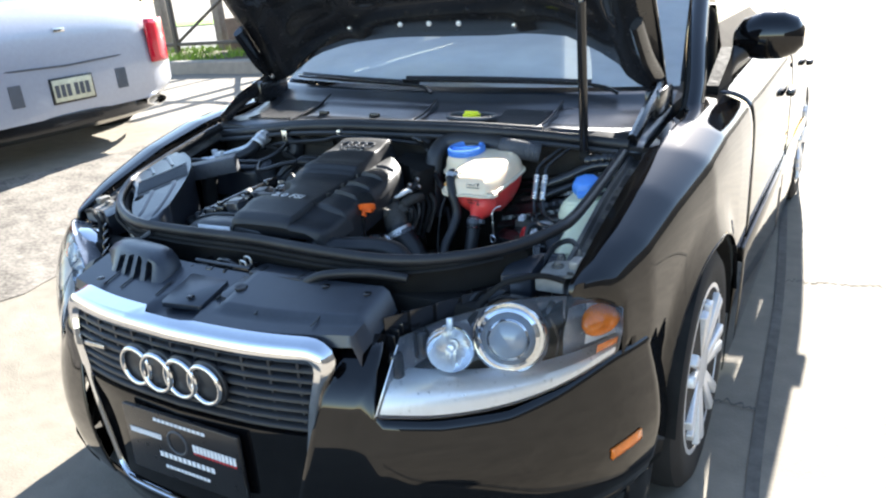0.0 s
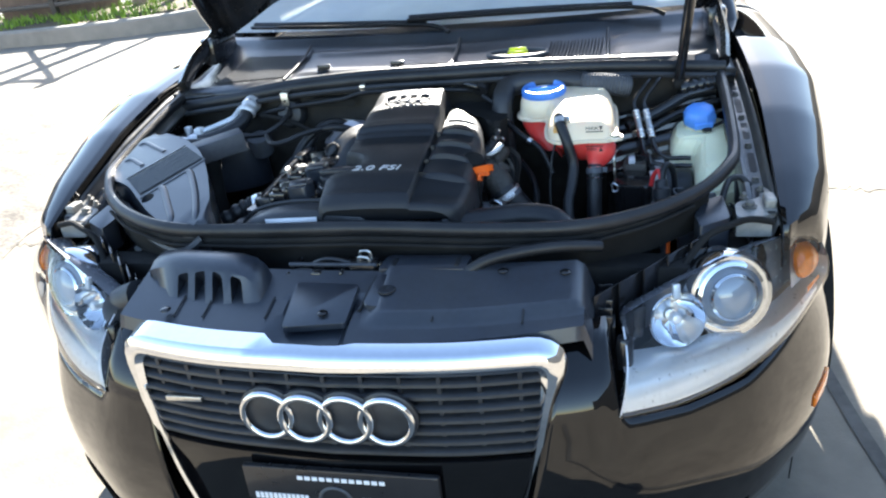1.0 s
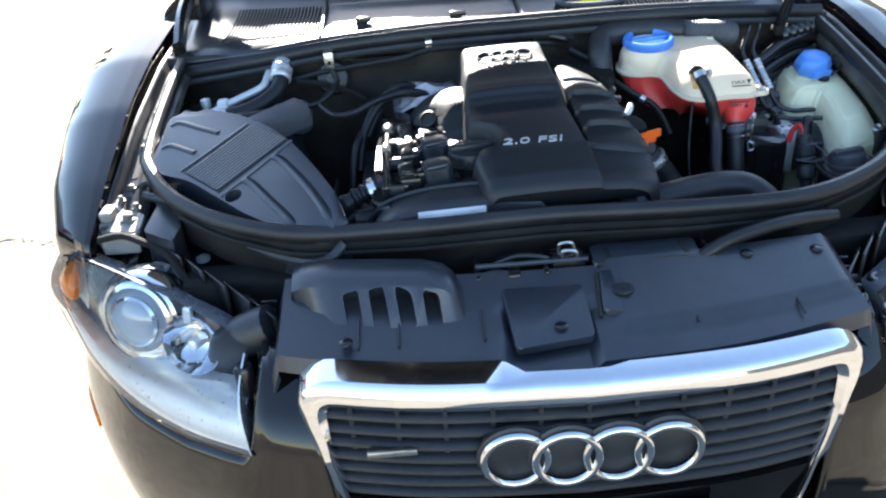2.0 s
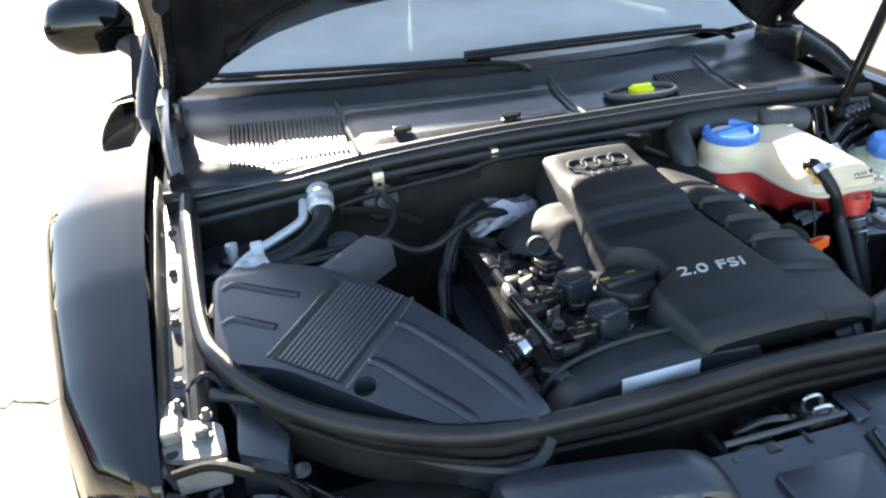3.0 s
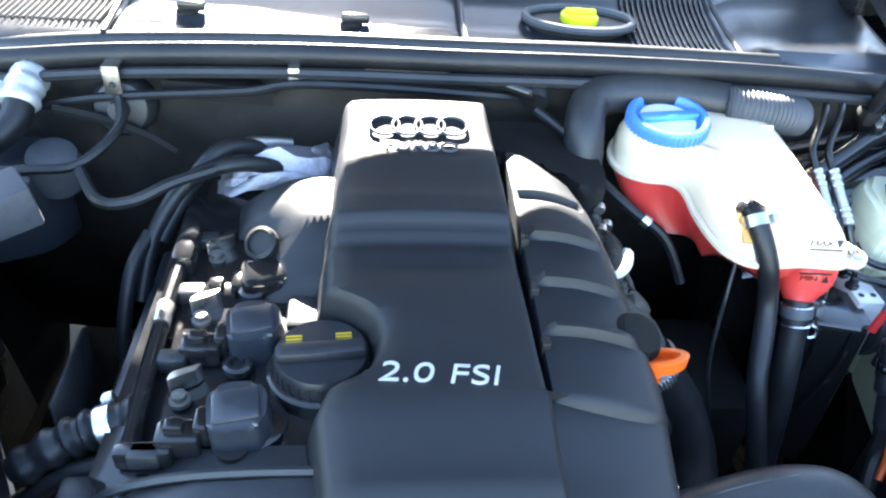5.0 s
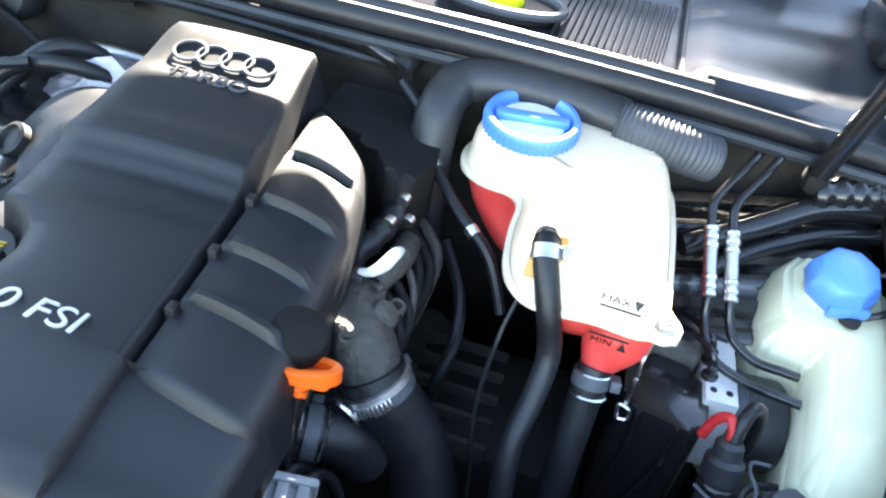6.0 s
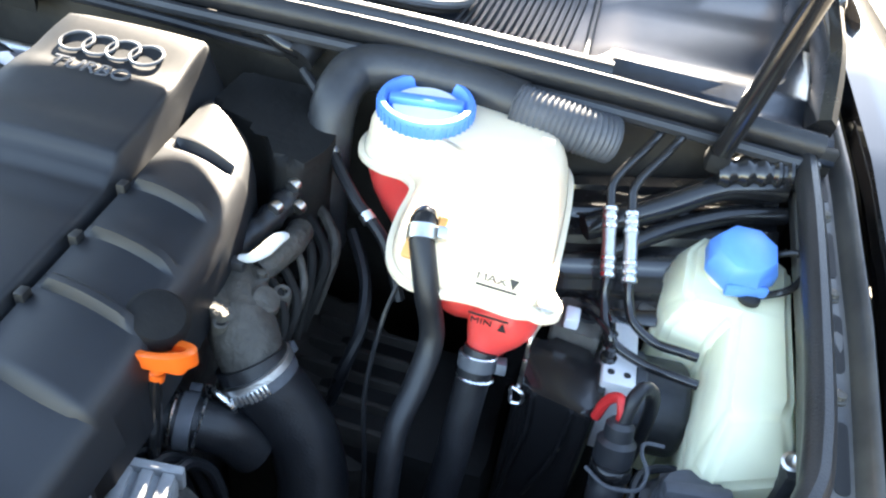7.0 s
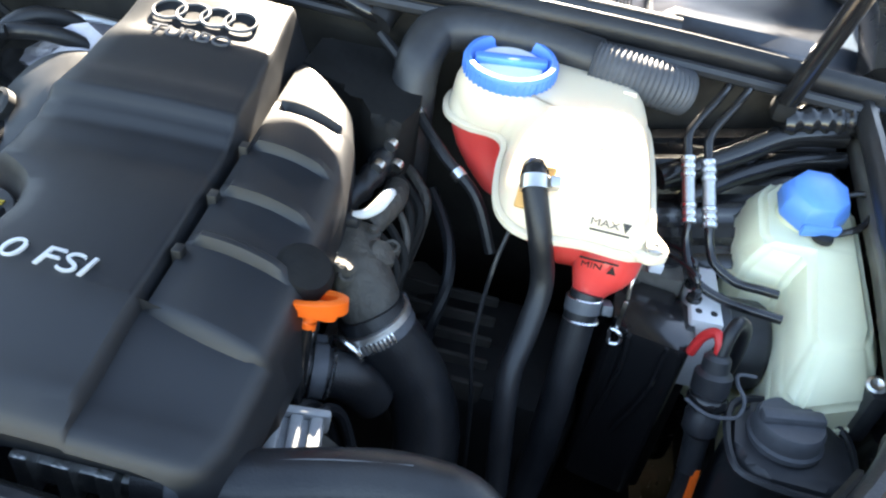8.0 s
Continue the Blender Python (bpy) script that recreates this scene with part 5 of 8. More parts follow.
# ---- engine ----
engine = thing("engine", "black four-cylinder engine under a plastic cover", "engine")
bm = bmesh.new()
box(bm, (-0.28, 0.36, 0.22), (0.14, 0.83, 0.70), 0.03)
part("block", bm, CAST_DIRTY, engine, "dirty cast engine block")
bm = bmesh.new()
prism(bm, rounded([(-0.262, 0.355), (-0.04, 0.355), (-0.04, 0.80), (-0.25, 0.80)], 0.03), lambda x, y: 0.806 + 0.035 * (y - 0.36), 0.69, 0.02, 3)
part("valve_cover", bm, PLASTIC_GLOSS, engine, "black plastic valve cover")
bm = bmesh.new()
rows = []
for y in (0.318, 0.324, 0.335, 0.368, 0.375, 0.385, 0.402):
    k = {0.318: 0.008, 0.324: 0.002}.get(y, 0.0)
    st = 0.006 if y > 0.37 else 0.0
    row = []
    for x, z in ((-0.285, 0.64), (-0.283, 0.72), (-0.272, 0.765), (-0.250, 0.795), (-0.222, 0.812), (-0.18, 0.821), (-0.12, 0.824), (-0.05, 0.822), (0.0, 0.815), (0.01, 0.79), (0.01, 0.64)):
        row.append((x + (k if x < -0.1 else -k), y, z - k - st))
    rows.append(row)
vs = sheet(bm, rows)
bm.faces.new(vs[0])
bm.faces.new(vs[-1])
timing = part("timing_cover", bm, PLASTIC, engine, "black rounded timing cover")
bm = bmesh.new()
sheet(bm, [[(x, 0.3165, z + (x + 0.19) * 0.01) for x in (-0.190, -0.14, -0.088)] for z in (0.7905, 0.8145)])
thicken(part("label", bm, LABEL, timing, "blank white sticker"), 0.0008)
bm = bmesh.new()
tube(bm, [(-0.283, 0.372, 0.70), (-0.276, 0.372, 0.762), (-0.250, 0.372, 0.800), (-0.21, 0.372, 0.818), (-0.14, 0.372, 0.826), (-0.02, 0.372, 0.823)], 0.004, 6, 6)
part("seam", bm, PLASTIC, timing)
# black disc painted as the dark inside of the plug hole
bm = bmesh.new()
lathe(bm, [(0.013, -0.02), (0.013, 0.001), (0.009, 0.001)], Matrix.Translation((-0.157, 0.400, 0.8195)), 16)
part("plug_hole", bm, PRINT_AND_HOLE_BLACK, timing)
bm = bmesh.new()
box(bm, (-0.292, 0.372, 0.755), (-0.262, 0.405, 0.785), 0.006)
part("lug", bm, PLASTIC, timing)
# side shield
bm = bmesh.new()
box(bm, (-0.292, 0.48, 0.60), (-0.243, 0.735, 0.752), 0.006)
part("side_shield", bm, PLASTIC_SATIN, engine, "flat black side shield")
# ignition coils
for i, (y, dz) in enumerate(((0.420, 0.0), (0.516, 0.0), (0.602, -0.014), (0.684, -0.018))):
    coil = part("ignition_coil", bmesh.new(), PLASTIC_SATIN if i < 2 else PLASTIC_GLOSS, engine, "black ignition coil with its plug")
    bm = bmesh.new()
    m = Matrix.Translation((-0.153, y, 0.845 + dz)) @ pose(0, 0, 0, 3, -3, 9)
    prism(bm, rounded([(-0.025, -0.020), (-0.012, -0.026), (0.012, -0.027), (0.023, -0.012), (0.024, 0.010), (0.016, 0.022), (-0.006, 0.026), (-0.021, 0.022), (-0.026, 0.010)], 0.005), 0.0, -0.034, 0.0045, 2, 0.002)
    box(bm, (-0.020, -0.016, -0.002), (0.016, 0.014, 0.0035), 0.003)
    bmesh.ops.transform(bm, matrix=m, verts=bm.verts)
    bmesh.ops.recalc_face_normals(bm, faces=bm.faces)
    bm.to_mesh(coil.data)
    bm.free()
    smooth(coil.data)
    bm = bmesh.new()
    box(bm, (-0.214, y - 0.026, 0.812 + dz), (-0.180, y - 0.002, 0.834 + dz), 0.004)
    box(bm, (-0.206, y - 0.020, 0.832 + dz), (-0.192, y - 0.008, 0.842 + dz), 0.002)
    box(bm, (-0.186, y - 0.018, 0.816 + dz), (-0.174, y + 0.006, 0.839 + dz), 0.003)
    part("connector", bm, PLASTIC_GLOSS, coil)
    bm = bmesh.new()
    lathe(bm, [(0.030, 0), (0.030, 0.012), (0.026, 0.014)], Matrix.Translation((-0.148, y + 0.006, 0.806 + dz)), 20)
    part("collar", bm, PLASTIC_GLOSS, coil)
    if i < 3:
        bm = bmesh.new()
        prism(bm, rounded([(-0.218, y + 0.040), (-0.196, y + 0.052), (-0.192, y + 0.060), (-0.216, y + 0.050)], 0.003), 0.829, 0.812, 0.002, 2)
        part("clip", bm, STEEL, coil, "bright metal clip")
        bm = bmesh.new()
        lathe(bm, [(0.013, 0), (0.013, 0.006), (0.010, 0.008), (0.007, 0.007), (0.006, 0.003)], Matrix.Translation((-0.165, y + 0.066, 0.816)), 18)
        part("plug_socket", bm, PLASTIC_GLOSS, coil)
bm = bmesh.new()
tube(bm, [(-0.234, 0.395, 0.818), (-0.236, 0.44, 0.820), (-0.238, 0.50, 0.822), (-0.238, 0.58, 0.824), (-0.236, 0.66, 0.826)], 0.0075, 10, 6, flatten=1.2)
box(bm, (-0.246, 0.610, 0.808), (-0.224, 0.672, 0.838), 0.006)
box(bm, (-0.243, 0.388, 0.808), (-0.200, 0.402, 0.828), 0.004)
part("wiring_rail", bm, PLASTIC_GLOSS, engine, "black coil wiring rail")
for y in (0.405, 0.503, 0.590, 0.672):
    part("rail_arm", box(bmesh.new(), (-0.232, y - 0.020, 0.812), (-0.208, y - 0.004, 0.828), 0.003), PLASTIC, engine)
part("rail_sleeve", tube(bmesh.new(), [(-0.2385, 0.530, 0.8225), (-0.239, 0.542, 0.823), (-0.239, 0.556, 0.8235)], 0.0090, 12, 4, flatten=1.2), STEEL, engine, "bright clip round the wiring rail")
part("earth_strap", box(bmesh.new(), (-0.205, 0.4995, 0.815), (-0.165, 0.5015, 0.820), 0.001), STEEL, engine, "thin bright strip between the coils")
for y in (0.452, 0.548, 0.638):
    part("cover_bolt", lathe(bmesh.new(), [(0.009, 0), (0.009, 0.004), (0.006, 0.005), (0.006, 0.010), (0.003, 0.011)], Matrix.Translation((-0.207, y, 0.812)), 12), CAST_DIRTY, engine)
# housing caught by the sun, with a recess in its flank
bm = bmesh.new()
rows = []
for i in range(17):
    y = 0.568 + 0.168 * i / 16
    k = ease_table([(0.568, 0.0), (0.576, 0.45), (0.600, 0.72), (0.622, 0.98), (0.645, 1.18), (0.700, 1.30), (0.722, 1.0), (0.736, 0.0)], y)
    x0 = ease_table([(0.568, -0.160), (0.620, -0.162), (0.645, -0.168), (0.665, -0.190), (0.736, -0.196)], y)
    rows.append([(x0 + (-0.076 - x0) * j / 14, y, 0.806 + 0.053 * k * min(1.0, math.sin(math.pi * (0.02 + 0.60 * j / 14)) ** 0.5)) for j in range(15)])
sheet(bm, rows)
part("breather_housing", bm, PLASTIC_COVER, engine, "satin black breather housing")
# black ring and disc give the port its shaded recess by colour
bm = bmesh.new()
lathe(bm, [(0.017, -0.004), (0.017, 0.004), (0.013, 0.006), (0.012, 0.002)], axis_pose((-0.160, 0.628, 0.842), (-0.35, -0.55, 0.75)), 22)
part("housing_port", bm, PRINT_AND_HOLE_BLACK, engine)
bm = bmesh.new()
box(bm, (-0.130, 0.530, 0.800), (-0.098, 0.570, 0.824), 0.005)
part("sender_box", bm, PLASTIC, engine, "square black sender beside the oil cap")
# oil filler cap
OIL = Matrix.Translation((-0.0935, 0.481, 0.834))
oil = part("oil_cap", lathe(bmesh.new(), [(0.0375, -0.030), (0.0385, -0.018), (0.0400, -0.016), (0.0400, 0.003), (0.0380, 0.0065), (0.004, 0.0070)], OIL, 40), PLASTIC, engine, "black oil filler cap with yellow marks")
bm = bmesh.new()
box(bm, (-0.0375, -0.0085, 0.004), (0.0375, 0.0085, 0.0165), 0.004, OIL @ pose(0, -0.004, 0, 0, 0, 5))
part("grip", bm, PLASTIC, oil)
bm = bmesh.new()
for k in range(28):
    box(bm, (0.0393, -0.0013, -0.014), (0.0412, 0.0013, 0.001), 0.0, OIL @ pose(0, 0, 0, 0, 0, 360 * k / 28))
part("knurl", bm, PLASTIC, oil)
for x in (-0.022, 0.020):
    bm = bmesh.new()
    for k in range(3):
        box(bm, (x - 0.0075, 0.0100 + 0.0038 * k, 0.0066), (x + 0.0060, 0.0120 + 0.0038 * k, 0.0076), 0.0, OIL @ pose(0, 0, 0, 0, 0, 5))
    part("print_mark", bm, PRINT_YELLOW, oil)
bm = bmesh.new()
lathe(bm, [(0.047, -0.032), (0.047, -0.012), (0.043, -0.010)], OIL, 36)
part("filler_collar", bm, PLASTIC_GLOSS, engine)
# vacuum pump, heat shield and pipes at the back of the head
bm = bmesh.new()
rows = []
for i in range(9):
    rows.append([(-0.225 + 0.017 * j, 0.745 + 0.011 * i + 0.010 * noise.noise((i * 0.6, j * 0.6, 0)), 0.812 + 0.042 * math.sin(math.pi * (i + 1) / 10) * math.sin(math.pi * (j + 1) / 11) + 0.018 * noise.noise((i * 0.8, j * 0.8, 5))) for j in range(9)])
sheet(bm, rows)
thicken(part("heat_shield", bm, FOIL, engine, "crumpled alloy heat shield"), 0.002)
for pts, r, mt in (([(-0.28, 0.70, 0.79), (-0.255, 0.74, 0.83), (-0.22, 0.775, 0.86), (-0.18, 0.81, 0.84), (-0.17, 0.83, 0.78)], 0.010, RUBBER),
                   ([(-0.30, 0.66, 0.74), (-0.285, 0.70, 0.80), (-0.25, 0.735, 0.845), (-0.20, 0.755, 0.855), (-0.15, 0.78, 0.83), (-0.14, 0.79, 0.78)], 0.009, RUBBER),
                   ([(-0.265, 0.73, 0.81), (-0.24, 0.765, 0.845), (-0.20, 0.80, 0.855), (-0.15, 0.83, 0.84)], 0.007, ALLOY),
                   ([(-0.31, 0.60, 0.60), (-0.315, 0.62, 0.70), (-0.305, 0.66, 0.775), (-0.29, 0.70, 0.80)], 0.008, RUBBER),
                   ([(-0.30, 0.50, 0.55), (-0.305, 0.53, 0.64), (-0.30, 0.545, 0.70), (-0.285, 0.56, 0.745)], 0.010, RUBBER)):
    part("pipe", tube(bmesh.new(), pts, r, 10, 6), mt, engine)
# ribbed crankcase hose at the front
bm = bmesh.new()
tube(bm, [(-0.335, 0.418, 0.770), (-0.300, 0.432, 0.788), (-0.272, 0.440, 0.797), (-0.238, 0.446, 0.806)], 0.014, 14, 8, ribs=0.0035, pitch=2)
hose = part("ribbed_hose", bm, RUBBER, engine, "ribbed hose with a bright clamp")
part("band", worm(bmesh.new(), [(-0.262, 0.441, 0.799), (0.9, 0.15, 0.25)], 0.017), ALLOY_BRIGHT, hose)
bm = bmesh.new()
tube(bm, [(-0.335, 0.405, 0.745), (-0.30, 0.415, 0.765), (-0.265, 0.42, 0.775), (-0.245, 0.425, 0.78)], 0.010, 10, 6)
part("pipe", bm, RUBBER, engine)

# engine cover
cover = thing("engine_cover", "dark grained plastic engine cover with raised silver lettering", "engine cover")
COVER_Z = [(0.316, 0.836), (0.345, 0.848), (0.42, 0.860), (0.55, 0.868), (0.585, 0.872), (0.600, 0.880), (0.614, 0.892), (0.64, 0.895), (0.71, 0.906), (0.79, 0.921)]
COVER_L = [(0.316, -0.074), (0.320, -0.081), (0.345, -0.084), (0.400, -0.092), (0.428, -0.083), (0.436, -0.066), (0.448, -0.052), (0.464, -0.045), (0.484, -0.043), (0.502, -0.048), (0.516, -0.060), (0.526, -0.077), (0.532, -0.090), (0.575, -0.092), (0.63, -0.086), (0.79, -0.081)]
COVER_R = [(0.316, 0.160), (0.326, 0.174), (0.345, 0.181), (0.418, 0.187), (0.4185, 0.0865), (0.62, 0.081), (0.79, 0.072)]
bm = bmesh.new()
ys = sorted({0.316, 0.318, 0.321, 0.325, 0.4185, 0.4182, 0.79, 0.785} | {round(0.330 + 0.004 * i, 4) for i in range(115)})
rows = []
for y in ys:
    xl, xr, z = lerp_table(COVER_L, y), lerp_table(COVER_R, y), ease_table(COVER_Z, y)
    z -= 0.010 * max(0, (0.325 - y) / 0.009) ** 2 + 0.006 * max(0, (y - 0.784) / 0.006)
    step = 0.014 * ease_table([(0.316, 0.3), (0.345, 1.0)], y) if y < 0.4184 else 0.0
    row = [(xl - 0.016, y, z - 0.062), (xl - 0.003, y, z - 0.012), (xl, y, z - 0.006), (xl + 0.006, y, z - 0.001)]
    xm = min(xr, 0.088) if y < 0.4184 else xr
    row += [(xl + 0.006 + (xm - xl - 0.014) * k / 8, y, z + 0.0018 * math.sin(math.pi * k / 8)) for k in range(1, 8)]
    if y < 0.4184:
        row += [(0.0835, y, z - 0.0006), (0.0872, y, z - step * 0.35), (0.0890, y, z - step), (0.13, y, z - step - 0.003), (xr - 0.012, y, z - step - 0.008), (xr - 0.003, y, z - step - 0.014)]
        row += [(xr, y, z - step - 0.022), (xr + 0.006, y, z - 0.062)]
    else:
        row += [(xr - 0.008, y, z - 0.0005), (xr - 0.006, y, z - 0.0008), (xr - 0.005, y, z - 0.001), (xr - 0.003, y, z - 0.002), (xr - 0.0015, y, z - 0.005), (xr, y, z - 0.010)]
        row += [(xr + 0.003, y, z - 0.020), (xr + 0.016, y, z - 0.062)]
    rows.append(row)
vs = sheet(bm, rows)
for r, s, idx in ((rows[0], -1, 0), (rows[-1], 1, -1)):
    drop = 0.027 if s < 0 else 0.060
    low = [bm.verts.new((x, y + (0.008 if s < 0 else 0.006), min(z, r[5][2] - drop))) for x, y, z in r]
    for k in range(len(r) - 1):
        bm.faces.new((vs[idx][k], vs[idx][k + 1], low[k + 1], low[k]))
part("main_shell", bm, PLASTIC_COVER, cover)
bm = bmesh.new()
RIB_R = [(0.404, 0.176), (0.412, 0.186), (0.45, 0.188), (0.53, 0.184), (0.60, 0.180), (0.66, 0.172), (0.70, 0.160), (0.725, 0.142), (0.742, 0.118), (0.752, 0.092)]
rows = []
for i in range(201):
    y = 0.404 + 0.348 * i / 200
    xr = lerp_table(RIB_R, y)
    end = 0.016 * max(0, (0.416 - y) / 0.012) ** 2 + 0.014 * max(0, (y - 0.722) / 0.03) ** 2
    zc = 0.851 + 0.105 * (y - 0.42) - end
    row = [(0.0895, y + 0.0072, zc - 0.05), (0.0895, y + 0.0072, zc - 0.004)]
    for k in range(15):
        f = k / 14
        ridge = 0.0
        for yr in (0.480, 0.538, 0.599):
            ridge = max(ridge, ease_table([(-0.0062, 0), (-0.0036, 1), (0.0034, 1), (0.0062, 0)], y - yr), key=abs)
        groove = ease_table([(0.652, 0), (0.656, 1), (0.665, 1), (0.669, 0)], y)
        side_in = ease_table([(0.05, 0), (0.13, 1), (0.90, 1), (0.99, 0)], f)
        row.append((0.0915 + (xr - 0.012 - 0.0915) * f, y - 0.0144 * (f - 0.5), zc + 0.004 * math.sin(math.pi * f) - 0.006 * f * f + side_in * (0.0085 * ridge - 0.0085 * groove)))
    row += [(xr + a, y - 0.0072, zc - d) for a, d in ((-0.007, 0.010), (-0.002, 0.017), (0.001, 0.034), (0.003, 0.080))]
    rows.append(row)
vs = sheet(bm, rows)
for r, s, idx in ((rows[0], -1, 0), (rows[-1], 1, -1)):
    low = [bm.verts.new((x, y + s * 0.004, min(z, 0.800 if s < 0 else 0.790))) for x, y, z in r]
    for k in range(len(r) - 1):
        bm.faces.new((vs[idx][k], vs[idx][k + 1], low[k + 1], low[k]))
part("ribbed_shell", bm, PLASTIC_COVER, cover, "ribbed side shell")
# notches at the rib ends are black blocks painting their shade
for y in (0.470, 0.532, 0.596):
    part("rib_notch", box(bmesh.new(), (0.0885, y - 0.006, 0.850), (0.096, y + 0.004, 0.8575 + 0.105 * (y - 0.42)), 0.001), PRINT_AND_HOLE_BLACK, cover)
bm = bmesh.new()
prism(bm, rounded([(0.085, 0.754), (0.150, 0.740), (0.178, 0.700), (0.200, 0.70), (0.212, 0.75), (0.205, 0.82), (0.17, 0.845), (0.085, 0.845)], 0.014), lambda x, y: 0.872 - 0.18 * max(0, x - 0.12), 0.72, 0.014, 3)
part("rear_shell", bm, DARK, cover, "matt black rear shell")
lettering("letters", "2.0 FSI", 0.0270, Matrix.Translation((0.001, 0.432, 0.8632)) @ pose(0, 0, 0, 5.0, 0, -4) @ Matrix.Diagonal((1.34, 1.0, 1.0, 1.0)), LAMP_SILVER, cover, 0.0010, "silver raised lettering", 0.12, -0.0002)
lettering("letters", "TURBO", 0.0215, Matrix.Translation((-0.004, 0.706, 0.9084)) @ pose(0, 0, 0, 9.5, 0, -2) @ Matrix.Diagonal((1.15, 1.0, 1.0, 1.0)), PLASTIC_GREY, cover, 0.0008, "raised grey lettering", 0.0, 0.0002)
for i in range(4):
    bm = bmesh.new()
    c = Vector((-0.040 + 0.0240 * i, 0.741, 0.9142))
    tube(bm, [c + Vector((0.0155 * math.cos(a), 0.0150 * math.sin(a), 0.0028 * math.sin(a))) for a in [6.2832 * k / 18 for k in range(18)]], 0.0017, 6, 2, True)
    part("badge_ring", bm, PLASTIC_GREY, cover)

# ---- air filter box ----
def air_z(x, y):
    return 0.786 + 0.129 * x + 0.291 * y


airbox = thing("air_filter_box", "black ribbed air filter box with two halves", "air filter box")
AIR = [(-0.632, 0.650), (-0.575, 0.652), (-0.488, 0.602), (-0.425, 0.545), (-0.385, 0.493), (-0.349, 0.430), (-0.312, 0.355), (-0.282, 0.276), (-0.330, 0.268), (-0.387, 0.290), (-0.457, 0.346), (-0.561, 0.452), (-0.640, 0.500)]
bm = bmesh.new()
prism(bm, rounded(AIR, 0.02, 3), lambda x, y: air_z(x, y) - 0.0, lambda x, y: air_z(x, y) - 0.20, 0.014, 4, 0.004)
air_body = part("lid", bm, PLASTIC_SATIN, airbox)
bm = bmesh.new()
lathe(bm, [(0.0135, -0.02), (0.0135, 0.02), (0.012, 0.021)], Matrix.Translation((-0.474, 0.390, 0.838)), 20)
cut(air_body, bm)
# black floor darkens the bottom of the hole by colour
bm = bmesh.new()
lathe(bm, [(0.0132, 0), (0.0132, 0.002)], Matrix.Translation((-0.474, 0.390, 0.822)), 20)
part("hole_floor", bm, PRINT_AND_HOLE_BLACK, airbox)


def on_air(bm, pts, r, lift=0.0, flat=0.7, n=8):
    tube(bm, [(x, y, air_z(x, y) + lift) for x, y in pts], r, n, 6, flatten=flat)
    return bm


for pts, r in (([(-0.418, 0.466), (-0.400, 0.452), (-0.360, 0.388), (-0.330, 0.330), (-0.312, 0.285)], 0.0095), ([(-0.462, 0.426), (-0.445, 0.412), (-0.408, 0.358), (-0.385, 0.325), (-0.365, 0.292)], 0.0095),
               ([(-0.618, 0.610), (-0.600, 0.618), (-0.560, 0.590), (-0.520, 0.562)], 0.008), ([(-0.624, 0.552), (-0.606, 0.558), (-0.580, 0.540), (-0.556, 0.522)], 0.008)):
    part("rib", on_air(bmesh.new(), pts, [r * k for k in (0.35, 0.75, 0.95)] + [r] * 18 + [r * 0.9, r * 0.7, r * 0.4, r * 0.2], -0.0032, 0.62, 12), PLASTIC_SATIN, airbox)
part("seam", on_air(bmesh.new(), [(-0.470, 0.566), (-0.520, 0.522), (-0.574, 0.478)], 0.003), PLASTIC_GLOSS, airbox)
part("seam", on_air(bmesh.new(), [(-0.387, 0.493), (-0.440, 0.442), (-0.495, 0.394)], 0.003), PLASTIC_SATIN, airbox)
# black sheet under the fine ribs paints the shade between them
band = bmesh.new()
prism(band, [(-0.4700, 0.5580), (-0.3960, 0.4960), (-0.4990, 0.4040), (-0.5690, 0.4730)], lambda x, y: air_z(x, y) + 0.0008, lambda x, y: air_z(x, y) - 0.004)
part("rib_band", band, PRINT_AND_HOLE_BLACK, airbox)
for k in range(13):
    f = (k + 1.2) / 14.6
    a = Vector((-0.466, 0.560)).lerp(Vector((-0.391, 0.494)), f)
    b = Vector((-0.566, 0.472)).lerp(Vector((-0.497, 0.404)), f)
    part("fine_rib", on_air(bmesh.new(), [a, a.lerp(b, 0.5), b], 0.0024, 0.0012, 1.1, 6), PLASTIC_SATIN, airbox)
bm = bmesh.new()
tube(bm, [(-0.300, 0.27, 0.80), (-0.34, 0.258, 0.78), (-0.45, 0.33, 0.78), (-0.56, 0.438, 0.80), (-0.648, 0.49, 0.81)], 0.008, 8, 6)
part("rim", bm, PLASTIC, airbox)
bm = bmesh.new()
m = Matrix.Translation((-0.437, 0.640, 0.868)) @ pose(0, 0, 0, 0, -6, 35)
box(bm, (-0.075, -0.027, -0.03), (0.060, 0.027, 0.014), 0.004, m, 2)
part("outlet", bm, PLASTIC_GREY, airbox, "grey outlet with a sensor")
bm = bmesh.new()
tube(bm, [(-0.45, 0.625, 0.85), (-0.455, 0.622, 0.82), (-0.46, 0.62, 0.78), (-0.46, 0.62, 0.70)], 0.022, 14, 6)
part("outlet_hose", bm, DARK, airbox)
bm = bmesh.new()
lathe(bm, [(0.012, 0), (0.012, 0.006), (0.006, 0.008), (0.006, 0.003)], Matrix.Translation((-0.562, 0.435, 0.705)), 16)
part("grommet", bm, WHITE_PLASTIC, airbox)
bm = bmesh.new()
box(bm, (-0.61, 0.43, 0.60), (-0.52, 0.50, 0.70), 0.01)
part("foot", bm, PLASTIC, airbox)

